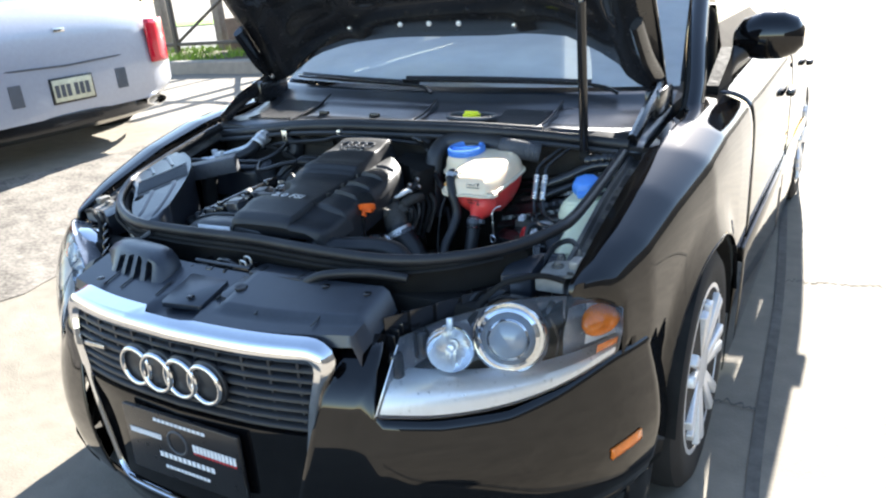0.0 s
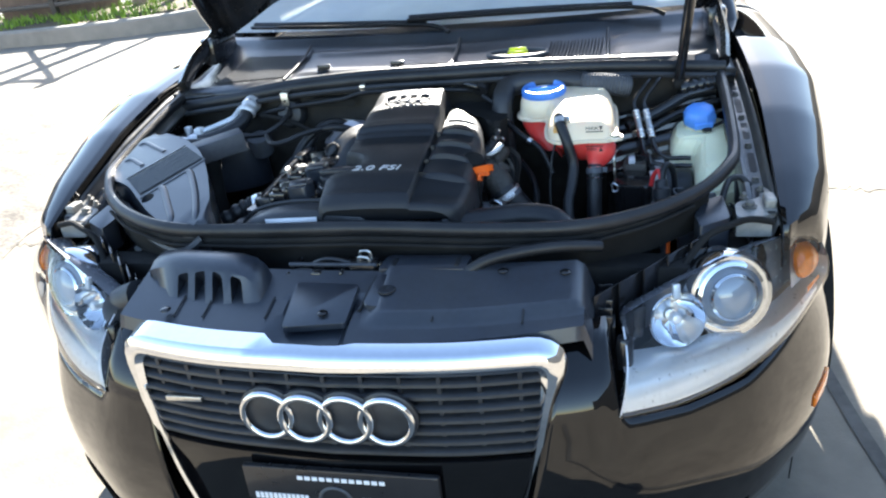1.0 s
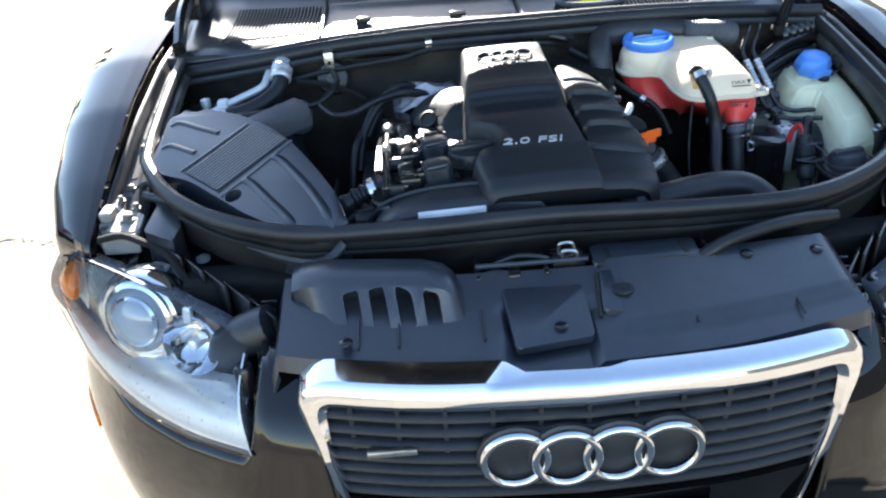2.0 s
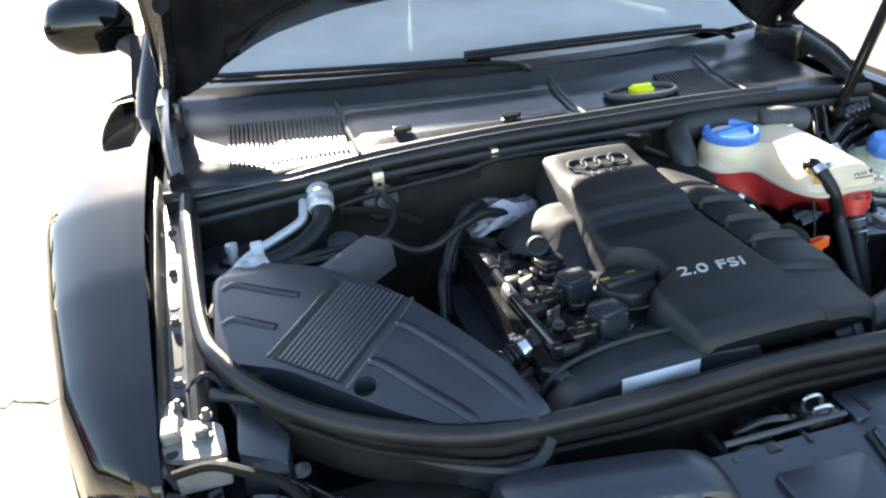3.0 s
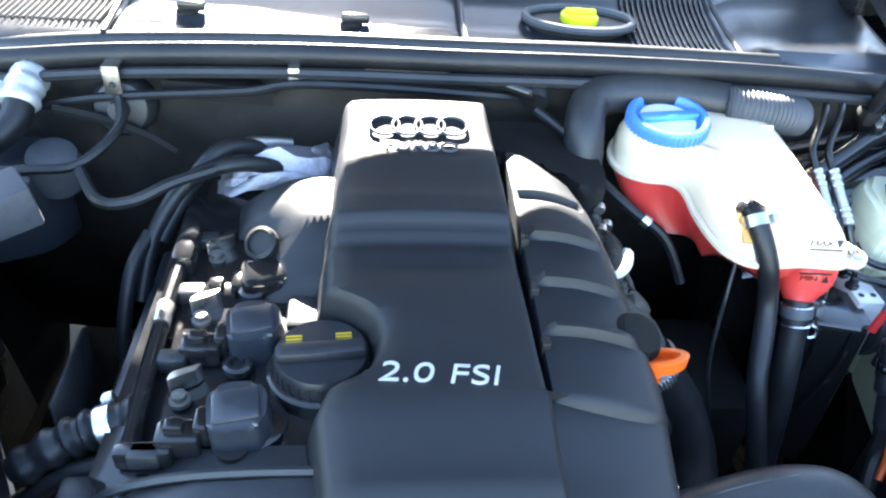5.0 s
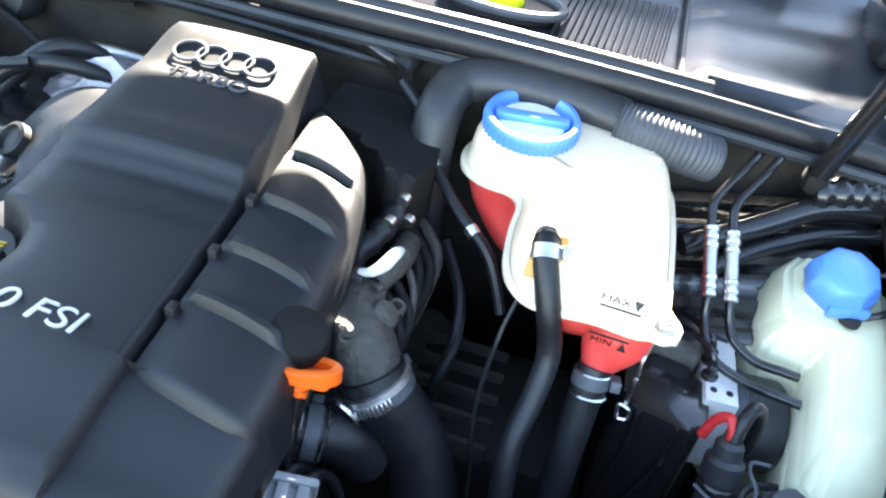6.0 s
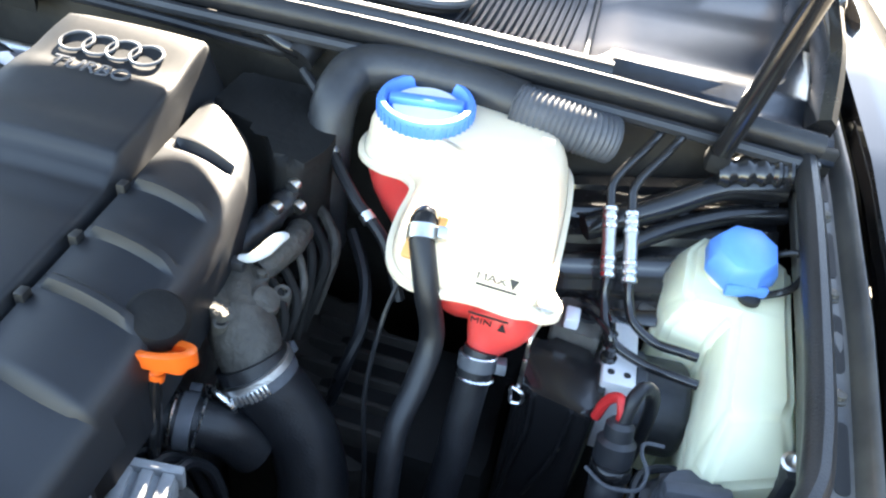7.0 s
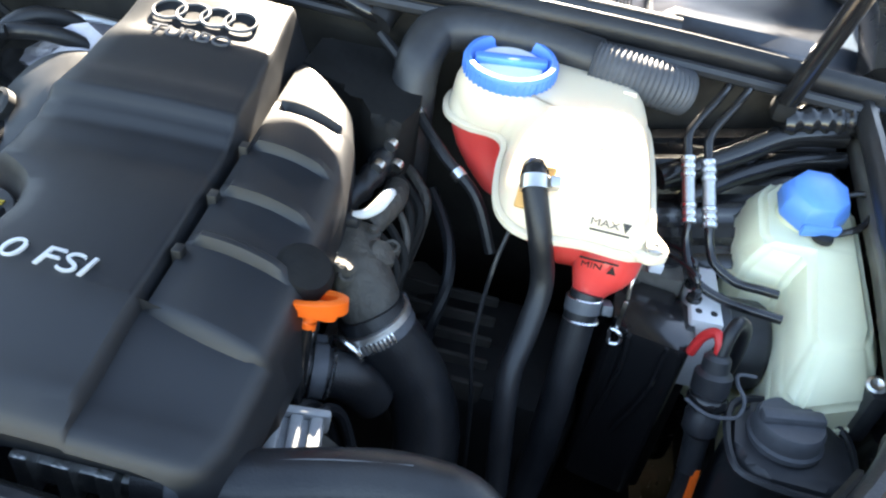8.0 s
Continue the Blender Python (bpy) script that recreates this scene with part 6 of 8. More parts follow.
# ---- air conditioning pipes ----
ac = thing("air_conditioning_pipes", "bright alloy pipe and thick black hose at the bulkhead", "pipe")
part("thin_pipe", tube(bmesh.new(), [(-0.475, 0.865, 0.892), (-0.478, 0.845, 0.885), (-0.487, 0.822, 0.874), (-0.530, 0.800, 0.862), (-0.568, 0.785, 0.852), (-0.60, 0.765, 0.84)], 0.0075, 12, 6), ALLOY_DULL, ac, "bright alloy pipe")
part("thick_hose", tube(bmesh.new(), [(-0.449, 0.835, 0.885), (-0.455, 0.812, 0.868), (-0.485, 0.785, 0.852), (-0.525, 0.765, 0.843), (-0.560, 0.757, 0.840)], 0.0165, 14, 6), RUBBER, ac, "thick black hose")
part("hose_end", tube(bmesh.new(), [(-0.447, 0.880, 0.898), (-0.447, 0.862, 0.896), (-0.448, 0.848, 0.892), (-0.450, 0.832, 0.882)], 0.0195, 14, 4, ribs=0.0025, pitch=2), ALLOY_DULL, ac, "ribbed alloy hose end")
part("hose_end", tube(bmesh.new(), [(-0.552, 0.757, 0.840), (-0.575, 0.750, 0.838), (-0.598, 0.742, 0.834), (-0.625, 0.730, 0.82)], 0.0195, 14, 4, ribs=0.0025, pitch=2), ALLOY_DULL, ac)
part("pipe_clip", box(bmesh.new(), (-0.572, 0.772, 0.842), (-0.552, 0.796, 0.868), 0.004), WHITE_PLASTIC, ac)
part("port", lathe(bmesh.new(), [(0.008, -0.02), (0.008, 0.01), (0.010, 0.01), (0.010, 0.022), (0.004, 0.024)], Matrix.Translation((-0.60, 0.80, 0.845)), 12), ALLOY_DULL, ac)

# dark forms on the bay's left rear
bm = bmesh.new()
lathe(bm, [(0.036, -0.02), (0.036, 0.004), (0.030, 0.012), (0.012, 0.016), (0.010, 0.03)], axis_pose((-0.347, 0.866, 0.866), (0, -1, 0.25)), 24)
solo("vacuum_valve", bm, PLASTIC, "round black vacuum valve on the bulkhead", "valve")
bm = bmesh.new()
lathe(bm, [(0.028, -0.035), (0.031, 0.0), (0.028, 0.012), (0.016, 0.018), (0.003, 0.019)], axis_pose((-0.425, 0.820, 0.815), (0.1, -0.3, 0.95)), 24)
solo("fluid_pot", bm, PLASTIC_GREY, "grey plastic pot behind the air filter box", "reservoir")
solo("valve_bracket", tube(bmesh.new(), [(-0.42, 0.845, 0.872), (-0.37, 0.842, 0.862), (-0.32, 0.835, 0.845), (-0.285, 0.83, 0.825)], 0.004, 6, 4, flatten=1.6), DARK, "slim black pressed bracket on the bulkhead", "bracket")
tower = thing("strut_tower_cap", "black domed cap over the suspension tower", "cap")
for x0 in (-0.60,):
    part("dome", lathe(bmesh.new(), [(0.085, -0.06), (0.085, 0.0), (0.07, 0.018), (0.045, 0.024), (0.04, 0.036), (0.02, 0.042), (0.003, 0.042)], Matrix.Translation((-0.585, 0.83, 0.80)), 28), PLASTIC_SATIN, tower)
part("flange", prism(bmesh.new(), rounded([(-0.66, 0.76), (-0.52, 0.765), (-0.44, 0.80), (-0.42, 0.865), (-0.66, 0.87)], 0.03), lambda x, y: 0.812 + 0.22 * (y - 0.78) - 0.10 * (x + 0.55), 0.70, 0.01, 3), PLASTIC_SATIN, tower)
part("fold", tube(bmesh.new(), [(-0.66, 0.79, 0.835), (-0.58, 0.775, 0.825), (-0.50, 0.785, 0.818), (-0.45, 0.81, 0.815)], 0.008, 8, 6), PLASTIC_SATIN, tower)
for pts, r in (([(-0.62, 0.70, 0.845), (-0.52, 0.735, 0.848), (-0.42, 0.745, 0.850), (-0.370, 0.755, 0.852), (-0.335, 0.80, 0.872), (-0.345, 0.850, 0.885)], 0.006),
               ([(-0.365, 0.745, 0.850), (-0.335, 0.700, 0.842), (-0.300, 0.695, 0.845), (-0.262, 0.715, 0.855), (-0.22, 0.735, 0.86)], 0.0065),
               ([(-0.640, 0.60, 0.85), (-0.60, 0.68, 0.862), (-0.52, 0.70, 0.858), (-0.45, 0.69, 0.862)], 0.007)):
    solo("wiring_hose", tube(bmesh.new(), pts, r, 8, 6), RUBBER, "thin black corrugated wiring hose", "hose", "wiring hoses")
solo("bulkhead_line", tube(bmesh.new(), [(-0.46, 0.868, 0.86), (-0.40, 0.858, 0.876), (-0.34, 0.852, 0.886), (-0.2, 0.846, 0.898), (-0.143, 0.842, 0.910), (-0.03, 0.842, 0.908), (0.08, 0.845, 0.90), (0.13, 0.86, 0.89)], 0.0055, 8, 6), RUBBER, "thin black line clipped along the bulkhead", "hose")
for i, (x, y, z, s) in enumerate(((-0.348, 0.848, 0.9065, 0.80), (-0.250, 0.848, 0.912, 0.80), (-0.143, 0.846, 0.916, 0.55))):
    bm = bmesh.new()
    box(bm, (x - 0.012 * s, y - 0.002, z - 0.020 * s), (x + 0.012 * s, y + 0.001, z + 0.022 * s), 0.001)
    box(bm, (x - 0.012 * s, y - 0.002, z + 0.018 * s), (x + 0.012 * s, y + 0.02, z + 0.022 * s), 0.001)
    tab = solo("metal_tab", bm, STEEL, "small bright metal tab with a hole", "tab", "tabs along the bulkhead")
    bm = bmesh.new()
    lathe(bm, [(0.0055 * s, -0.006), (0.0055 * s, 0.006)], axis_pose((x, y, z - 0.006 * s), (0, 1, 0)), 14)
    cut(tab, bm)
bm = bmesh.new()
prism(bm, [(-0.30, 0.868), (-0.17, 0.85), (-0.19, 0.88), (-0.27, 0.89)], 0.900, 0.878, 0.003, 2)
solo("bulkhead_shield", bm, DARK, "dull metal shield under the bulkhead seal", "shield")
bm = bmesh.new()
sheet(bm, [[(-0.345 + 0.0 * k, 0.50 + 0.05 * k, z) for k in range(3)] for z in (0.55, 0.65, 0.74)])
thicken(part("bay_panel", bm, PLASTIC, car, "upright black panel beside the engine block"), 0.004)

# ---- coolant reservoir ----
tank = thing("coolant_reservoir", "milky coolant reservoir with red coolant and a blue cap", "reservoir")
TANK_LINE = [(0.318, 0.622), (0.340, 0.607), (0.388, 0.609), (0.429, 0.606), (0.443, 0.625), (0.446, 0.700), (0.445, 0.775), (0.438, 0.822), (0.411, 0.846), (0.372, 0.852),
             (0.335, 0.858), (0.292, 0.859), (0.253, 0.842), (0.235, 0.806), (0.240, 0.774), (0.262, 0.757), (0.290, 0.752), (0.304, 0.734), (0.304, 0.690), (0.308, 0.648)]


def loop_pts(line, n=100):
    """n points at even steps round a smooth closed outline."""
    p = [q for q in spline([(x, y, 0) for x, y in line], 10, True)]
    seg = [(p[(i + 1) % len(p)] - p[i]).length for i in range(len(p))]
    total, out, i, run = sum(seg), [], 0, 0.0
    for k in range(n):
        want = total * k / n
        while run + seg[i] < want:
            run += seg[i]
            i += 1
        out.append(p[i].lerp(p[(i + 1) % len(p)], (want - run) / seg[i]))
    return out


def inset(loop, d):
    """A closed outline moved inwards by d."""
    n, out = len(loop), []
    for i, p in enumerate(loop):
        t = (loop[(i + 1) % n] - loop[i - 1]).normalized()
        out.append(p + Vector((-t.y, t.x, 0)) * d)
    return out


def seam_z(x, y):
    return 0.835 + 0.05 * (y - 0.60)


def tank_top(x, y):
    return 0.872 + 0.11 * (y - 0.64) - 0.9 * max(0, x - 0.395) ** 2


edge = loop_pts(TANK_LINE)
turn = 1 if sum(edge[i - 1].x * edge[i].y - edge[i].x * edge[i - 1].y for i in range(len(edge))) > 0 else -1
bm = bmesh.new()
rows = []
for d, h in ((0.0, 0.0), (0.002, 0.22), (0.005, 0.48), (0.010, 0.72), (0.017, 0.90), (0.026, 0.985)):
    rows.append([(q.x, q.y, seam_z(q.x, q.y) + (tank_top(q.x, q.y) - seam_z(q.x, q.y)) * h) for q in inset(edge, d * turn)])
inner = inset(edge, 0.026 * turn)
for k in (0.15, 0.3, 0.45, 0.6, 0.75, 0.88, 0.97):
    rows.append([(q.x, q.y, tank_top(q.x, q.y)) for q in [p.lerp(Vector((0.375, 0.735, 0)), k) for p in inner]])
vs = sheet(bm, rows, True)
bm.faces.new(vs[-1])
part("upper_shell", bm, MILKY, tank, "milky upper shell")
bm = bmesh.new()
lip = inset(edge, -0.0055 * turn)
rows = [[(p.x, p.y, seam_z(p.x, p.y) + dz) for p in q] for q, dz in ((edge, -0.0045), (lip, -0.0035), (lip, 0.0015), (edge, 0.0030))]
vs = sheet(bm, rows, True)
bm.faces.new(vs[0][::-1])
prism(bm, rounded([(0.417, 0.611), (0.430, 0.603), (0.444, 0.597), (0.459, 0.606), (0.460, 0.620), (0.450, 0.637), (0.442, 0.658)], 0.008, 4), 0.8405, 0.8335, 0.002, 2)
part("seam_flange", bm, MILKY, tank)
bm = bmesh.new()
low = inset(edge, 0.004 * turn)
rows = []
for f in (0.0, 0.25, 0.5, 0.75, 0.92, 1.0):
    row = []
    for p in low:
        front = max(0.0, min(1.0, (0.70 - p.y) / 0.07))
        shallow = front * max(0.0, min(1.0, (0.366 - p.x) / 0.03))
        deep = 0.066 - 0.040 * shallow - 0.018 * front * (1 - shallow)
        q = p.lerp(Vector((0.385, 0.70, 0)), 0.30 * f ** 2.2)
        row.append((q.x, q.y, seam_z(p.x, p.y) - 0.003 - deep * f))
    rows.append(row)
vs = sheet(bm, rows, True)
bm.faces.new(vs[-1])
part("lower_shell", bm, COOLANT, tank, "lower shell filled with red coolant")
bm = bmesh.new()
tube(bm, [(0.414, 0.640, 0.818), (0.412, 0.628, 0.803), (0.406, 0.616, 0.788), (0.402, 0.606, 0.776)], [0.031, 0.032, 0.0325, 0.032, 0.031, 0.029, 0.026, 0.023, 0.020, 0.017, 0.0145, 0.0135, 0.013], 20, 4)
part("outlet_neck", bm, COOLANT, tank)
bm = bmesh.new()
lathe(bm, [(0.0535, 0.0), (0.0540, 0.014), (0.0520, 0.028), (0.0475, 0.038), (0.0455, 0.046)], Matrix.Translation((0.2905, 0.803, 0.846)), 40)
part("neck", bm, MILKY, tank)
m = Matrix.Translation((0.2915, 0.802, 0.886)) @ pose(0, 0, 0, 5, 0, 0)
cap = part("cap", lathe(bmesh.new(), [(0.0455, 0.0), (0.0475, 0.003), (0.0478, 0.015), (0.0460, 0.0185), (0.0415, 0.0190), (0.0395, 0.0160), (0.0380, 0.0085), (0.004, 0.0080)], m, 48), BLUE_CAP, tank, "blue screw cap")
# white disc paints the sun's glare on top of the blue cap
bm = bmesh.new()
lathe(bm, [(0.0335, 0.0082), (0.0330, 0.0105), (0.004, 0.0112)], m, 36)
part("cap_glare_disc", bm, WHITE_PLASTIC, cap)
bm = bmesh.new()
box(bm, (-0.037, -0.0065, 0.008), (0.037, 0.0065, 0.0185), 0.003, m @ pose(0, 0, 0, 0, 0, 8))
part("cap_grip", bm, BLUE_CAP, cap)
bm = bmesh.new()
for k in range(44):
    a = 360 * k / 44
    box(bm, (0.0474, -0.0010, 0.002), (0.0488, 0.0010, 0.0145), 0.0, m @ pose(0, 0, 0, 0, 0, a))
part("cap_ribs", bm, BLUE_CAP, cap)
# bolt, marks, hose spigot stain
bm = bmesh.new()
lathe(bm, [(0.0095, 0), (0.0095, 0.003), (0.007, 0.0045), (0.0045, 0.0045), (0.0035, 0.0025)], Matrix.Translation((0.4460, 0.614, 0.8405)), 18)
part("screw", bm, STEEL, tank)
bm = bmesh.new()
box(bm, (-0.0052, -0.001, 0.0040), (0.0052, 0.001, 0.0048), 0.0, Matrix.Translation((0.4460, 0.614, 0.8405)) @ pose(0, 0, 0, 0, 0, 35))
part("screw_slot", bm, PRINT_AND_HOLE_BLACK, tank)


def mark(text, at, size, tilt, tri_up):
    face = Matrix.Translation(at) @ pose(0, 0, 0, tilt, 0, -4) @ Matrix.Diagonal((0.8, 0.82, 1.0, 1.0))
    lettering("print", text, size, face @ Matrix.Translation((-0.0045, 0, 0)) @ Matrix.Diagonal((1.42, 1.0, 1.0, 1.0)), PRINT_AND_HOLE_BLACK, tank, 0.0005)
    bm = bmesh.new()
    s = 1 if tri_up else -1
    bm.faces.new([bm.verts.new(v) for v in ((0.0130, -0.0052 * s, 0.0003), (0.0230, -0.0052 * s, 0.0003), (0.0180, 0.0056 * s, 0.0003))])
    ob = part("print_triangle", bm, PRINT_AND_HOLE_BLACK, tank, flat=True)
    ob.matrix_local = face
    bm = bmesh.new()
    box(bm, (-0.019, -0.0092 if not tri_up else 0.0070, -0.0003), (0.023, -0.0070 if not tri_up else 0.0090, 0.0005))
    ob = part("print_line", bm, PRINT_AND_HOLE_BLACK, tank, flat=True)
    ob.matrix_local = face


mark("MAX", (0.4034, 0.6056, 0.8615), 0.0102, 66, False)
mark("MIN", (0.4020, 0.6010, 0.8192), 0.0092, 88, True)
# recess round the hose spigot, stained by coolant
bm = bmesh.new()
box(bm, (-0.016, -0.024, -0.004), (0.012, 0.020, 0.0012), 0.003, Matrix.Translation((0.340, 0.633, 0.8685)) @ pose(0, 0, 0, 34, 0, -6))
part("stained_recess", bm, AMBER_STAIN, tank, "amber stained recess at the spigot")
bm = bmesh.new()
lathe(bm, [(0.012, -0.012), (0.012, 0.006), (0.009, 0.010)], axis_pose((0.335, 0.640, 0.868), (-0.1, -0.35, 0.8)), 20)
part("spigot", bm, AMBER_STAIN, tank, "stained hose spigot")
for pts in ([(0.383, 0.70, 0.8795), (0.425, 0.70, 0.8792)], [(0.383, 0.662, 0.8750), (0.383, 0.735, 0.8830)]):
    part("mould_line", tube(bmesh.new(), [pts[0], Vector(pts[0]).lerp(Vector(pts[1]), 0.5), pts[1]], 0.0007, 5, 2), MILKY, tank)
part("lug", box(bmesh.new(), (0.408, 0.797, 0.884), (0.422, 0.802, 0.8915), 0.0015), MILKY, tank)

hose = thing("coolant_hose", "slim black rubber hose from the coolant reservoir", "hose", "coolant hoses")
part("hose", tube(bmesh.new(), [(0.334, 0.648, 0.874), (0.335, 0.636, 0.877), (0.338, 0.622, 0.868), (0.350, 0.604, 0.836), (0.361, 0.597, 0.792), (0.357, 0.573, 0.757), (0.350, 0.548, 0.728), (0.352, 0.525, 0.690), (0.360, 0.49, 0.62), (0.365, 0.44, 0.55)], 0.0108, 14, 8), RUBBER, hose)
part("clamp", worm(bmesh.new(), [(0.3365, 0.628, 0.8725), (0.15, -0.75, -0.6)], 0.0115), STEEL, hose)
part("collar", tube(bmesh.new(), [(0.3345, 0.651, 0.872), (0.3347, 0.644, 0.8755), (0.335, 0.636, 0.877)], 0.0122, 14, 4), PLASTIC_GLOSS, hose)
hose = thing("coolant_hose", "thick black rubber hose under the coolant reservoir", "hose", "coolant hoses")
part("hose", tube(bmesh.new(), [(0.403, 0.608, 0.784), (0.402, 0.602, 0.772), (0.401, 0.592, 0.745), (0.400, 0.580, 0.715), (0.398, 0.562, 0.665), (0.390, 0.53, 0.58), (0.37, 0.47, 0.48)], 0.0150, 18, 8), RUBBER, hose)
part("clamp", worm(bmesh.new(), [(0.4022, 0.603, 0.774), (0.03, -0.38, -0.92)], 0.0155), PLASTIC_GREY, hose)
part("wire_band", lathe(bmesh.new(), [(0.0155, -0.0014), (0.0168, 0.0), (0.0155, 0.0014)], axis_pose((0.4030, 0.5975, 0.760), (0.03, -0.38, -0.92)), 22), ALLOY_BRIGHT, hose, "bright wire band")
part("wire_band", lathe(bmesh.new(), [(0.0155, -0.0012), (0.0166, 0.0), (0.0155, 0.0012)], axis_pose((0.4022, 0.605, 0.7795), (0.03, -0.38, -0.92)), 22), ALLOY_BRIGHT, hose)
spring = thing("spring_clip", "bright spring clip hanging beside the coolant hose", "clip")
part("leaf", box(bmesh.new(), (0.4395, 0.618, 0.735), (0.4435, 0.621, 0.772), 0.001), STEEL, spring)
part("coil", tube(bmesh.new(), [(0.436, 0.617, 0.738), (0.446, 0.616, 0.734), (0.447, 0.615, 0.724), (0.438, 0.615, 0.722), (0.436, 0.616, 0.730)], 0.0018, 6, 5, True), ALLOY_BRIGHT, spring)
part("wire", tube(bmesh.new(), [(0.442, 0.620, 0.775), (0.441, 0.622, 0.79), (0.444, 0.63, 0.80), (0.45, 0.65, 0.80)], 0.0018, 6, 5), STEEL, spring)

# ---- washer reservoir ----
washer = thing("washer_reservoir", "pale green washer fluid reservoir with a blue cap", "reservoir")
UP = [(0.558, 0.741), (0.562, 0.806), (0.587, 0.848), (0.655, 0.846), (0.687, 0.812), (0.681, 0.738), (0.688, 0.645), (0.684, 0.606), (0.612, 0.582), (0.598, 0.600), (0.606, 0.714), (0.566, 0.722)]
TOP_RING = [(0.575, 0.737), (0.580, 0.806), (0.600, 0.836), (0.652, 0.834), (0.676, 0.806), (0.671, 0.738), (0.674, 0.654), (0.667, 0.637), (0.624, 0.622), (0.616, 0.636), (0.622, 0.727), (0.583, 0.727)]


def washer_top(x, y):
    return lerp_table([(0.62, 0.759), (0.66, 0.771), (0.725, 0.792), (0.745, 0.799), (0.80, 0.803), (0.84, 0.804)], y)


bm = bmesh.new()
foot, shoulder, crest = [], [], []
for (ax, ay), (bx, by) in zip(UP, TOP_RING):
    z = washer_top(bx, by)
    drop = 0.010 + 0.85 * math.hypot(ax - bx, ay - by)
    foot.append(bm.verts.new((ax, ay, z - 0.24)))
    shoulder.append(bm.verts.new((ax, ay, z - drop)))
    crest.append(bm.verts.new((bx, by, z)))
for k in range(12):
    n = (k + 1) % 12
    bm.faces.new((foot[k], foot[n], shoulder[n], shoulder[k]))
    bm.faces.new((shoulder[k], shoulder[n], crest[n], crest[k]))
for quad in ((1, 2, 3, 4), (0, 1, 4, 5), (11, 0, 5, 10), (10, 5, 6, 9), (9, 6, 7, 8)):
    bm.faces.new([crest[k] for k in quad])
bm.faces.new(foot[::-1])
bmesh.ops.recalc_face_normals(bm, faces=bm.faces)
edge_line = [v.co.copy() for v in shoulder]
bmesh.ops.bevel(bm, geom=[e for e in bm.edges if e.calc_face_angle(0) > 0.2], offset=0.0055, segments=3, affect="EDGES", clamp_overlap=True)
part("tank", bm, MILKY_GREEN, washer)
bm = bmesh.new()
tube(bm, [(v.x, v.y, v.z - 0.030) for v in edge_line], 0.0032, 6, 5, True)
part("seam", bm, MILKY_GREEN, washer)
bm = bmesh.new()
m = Matrix.Translation((0.620, 0.778, 0.801)) @ pose(0, 0, 0, 14, -3, 10)
lathe(bm, [(0.029, 0.0), (0.029, 0.016), (0.027, 0.018)], m, 24)
part("neck", bm, MILKY_GREEN, washer)
bm = bmesh.new()
lathe(bm, [(0.0315, 0.008), (0.0350, 0.013), (0.0345, 0.027), (0.0290, 0.040), (0.0270, 0.0415), (0.004, 0.0420)], m @ pose(0, 0, 0, 0, 0, 12), 8)
bmesh.ops.bevel(bm, geom=[e for e in bm.edges if e.calc_face_angle(0) > 0.3], offset=0.0015, segments=2, affect="EDGES", clamp_overlap=True)
wcap = part("cap", bm, BLUE_LIGHT, washer, "light blue flip cap")
bm = bmesh.new()
box(bm, (-0.020, -0.036, 0.010), (0.020, -0.029, 0.024), 0.004, m)
part("cap_lip", bm, BLUE_LIGHT, wcap)
part("strap", tube(bmesh.new(), [(0.654, 0.80, 0.819), (0.673, 0.796, 0.829), (0.679, 0.775, 0.827), (0.667, 0.756, 0.815), (0.646, 0.748, 0.807), (0.636, 0.746, 0.805)], 0.0036, 8, 6), PLASTIC_GLOSS, washer)
part("strap_stud", lathe(bmesh.new(), [(0.010, 0), (0.010, 0.005), (0.006, 0.008)], Matrix.Translation((0.632, 0.744, 0.7985)), 14), PRINT_AND_HOLE_BLACK, washer)
part("side_lug", box(bmesh.new(), (0.540, 0.745, 0.735), (0.562, 0.775, 0.752), 0.005), CAST_DIRTY, washer)
part("foot_lug", box(bmesh.new(), (0.671, 0.594, 0.680), (0.690, 0.628, 0.742), 0.006), PLASTIC, washer)
part("foot_bolt", lathe(bmesh.new(), [(0.009, 0), (0.009, 0.004), (0.006, 0.005), (0.003, 0.003)], axis_pose((0.678, 0.611, 0.742), (-0.3, -0.4, 0.85)), 14), STEEL, washer)

# ---- brake unit and lines ----
abs_unit = thing("brake_control_unit", "bright alloy brake control block with a black pump motor", "brake unit")
bm = bmesh.new()
box(bm, (0.513, 0.650, 0.65), (0.545, 0.748, 0.742), 0.003)
part("block", bm, MACHINED, abs_unit, "machined alloy block")
# bores are black discs on the solid block, shade painted as colour
for x, y in ((0.521, 0.738), (0.535, 0.738), (0.536, 0.664), (0.521, 0.664)):
    part("bore", lathe(bmesh.new(), [(0.0035, 0), (0.0035, 0.0015)], Matrix.Translation((x, y, 0.7412)), 12), PRINT_AND_HOLE_BLACK, abs_unit)
for x, y in ((0.517, 0.702), (0.517, 0.680)):
    part("union", lathe(bmesh.new(), [(0.008, 0), (0.008, 0.004), (0.0055, 0.005), (0.0055, 0.014), (0.003, 0.016)], Matrix.Translation((x, y, 0.7415)), 10), PLASTIC_GLOSS, abs_unit, "black line union")
    part("short_line", tube(bmesh.new(), [(x, y, 0.752), (x - 0.004, y + 0.006, 0.766), (x - 0.016, y + 0.022, 0.766), (x - 0.03, y + 0.05, 0.752), (x - 0.034, y + 0.07, 0.73)], 0.0032, 8, 6), PLASTIC_GLOSS, abs_unit)
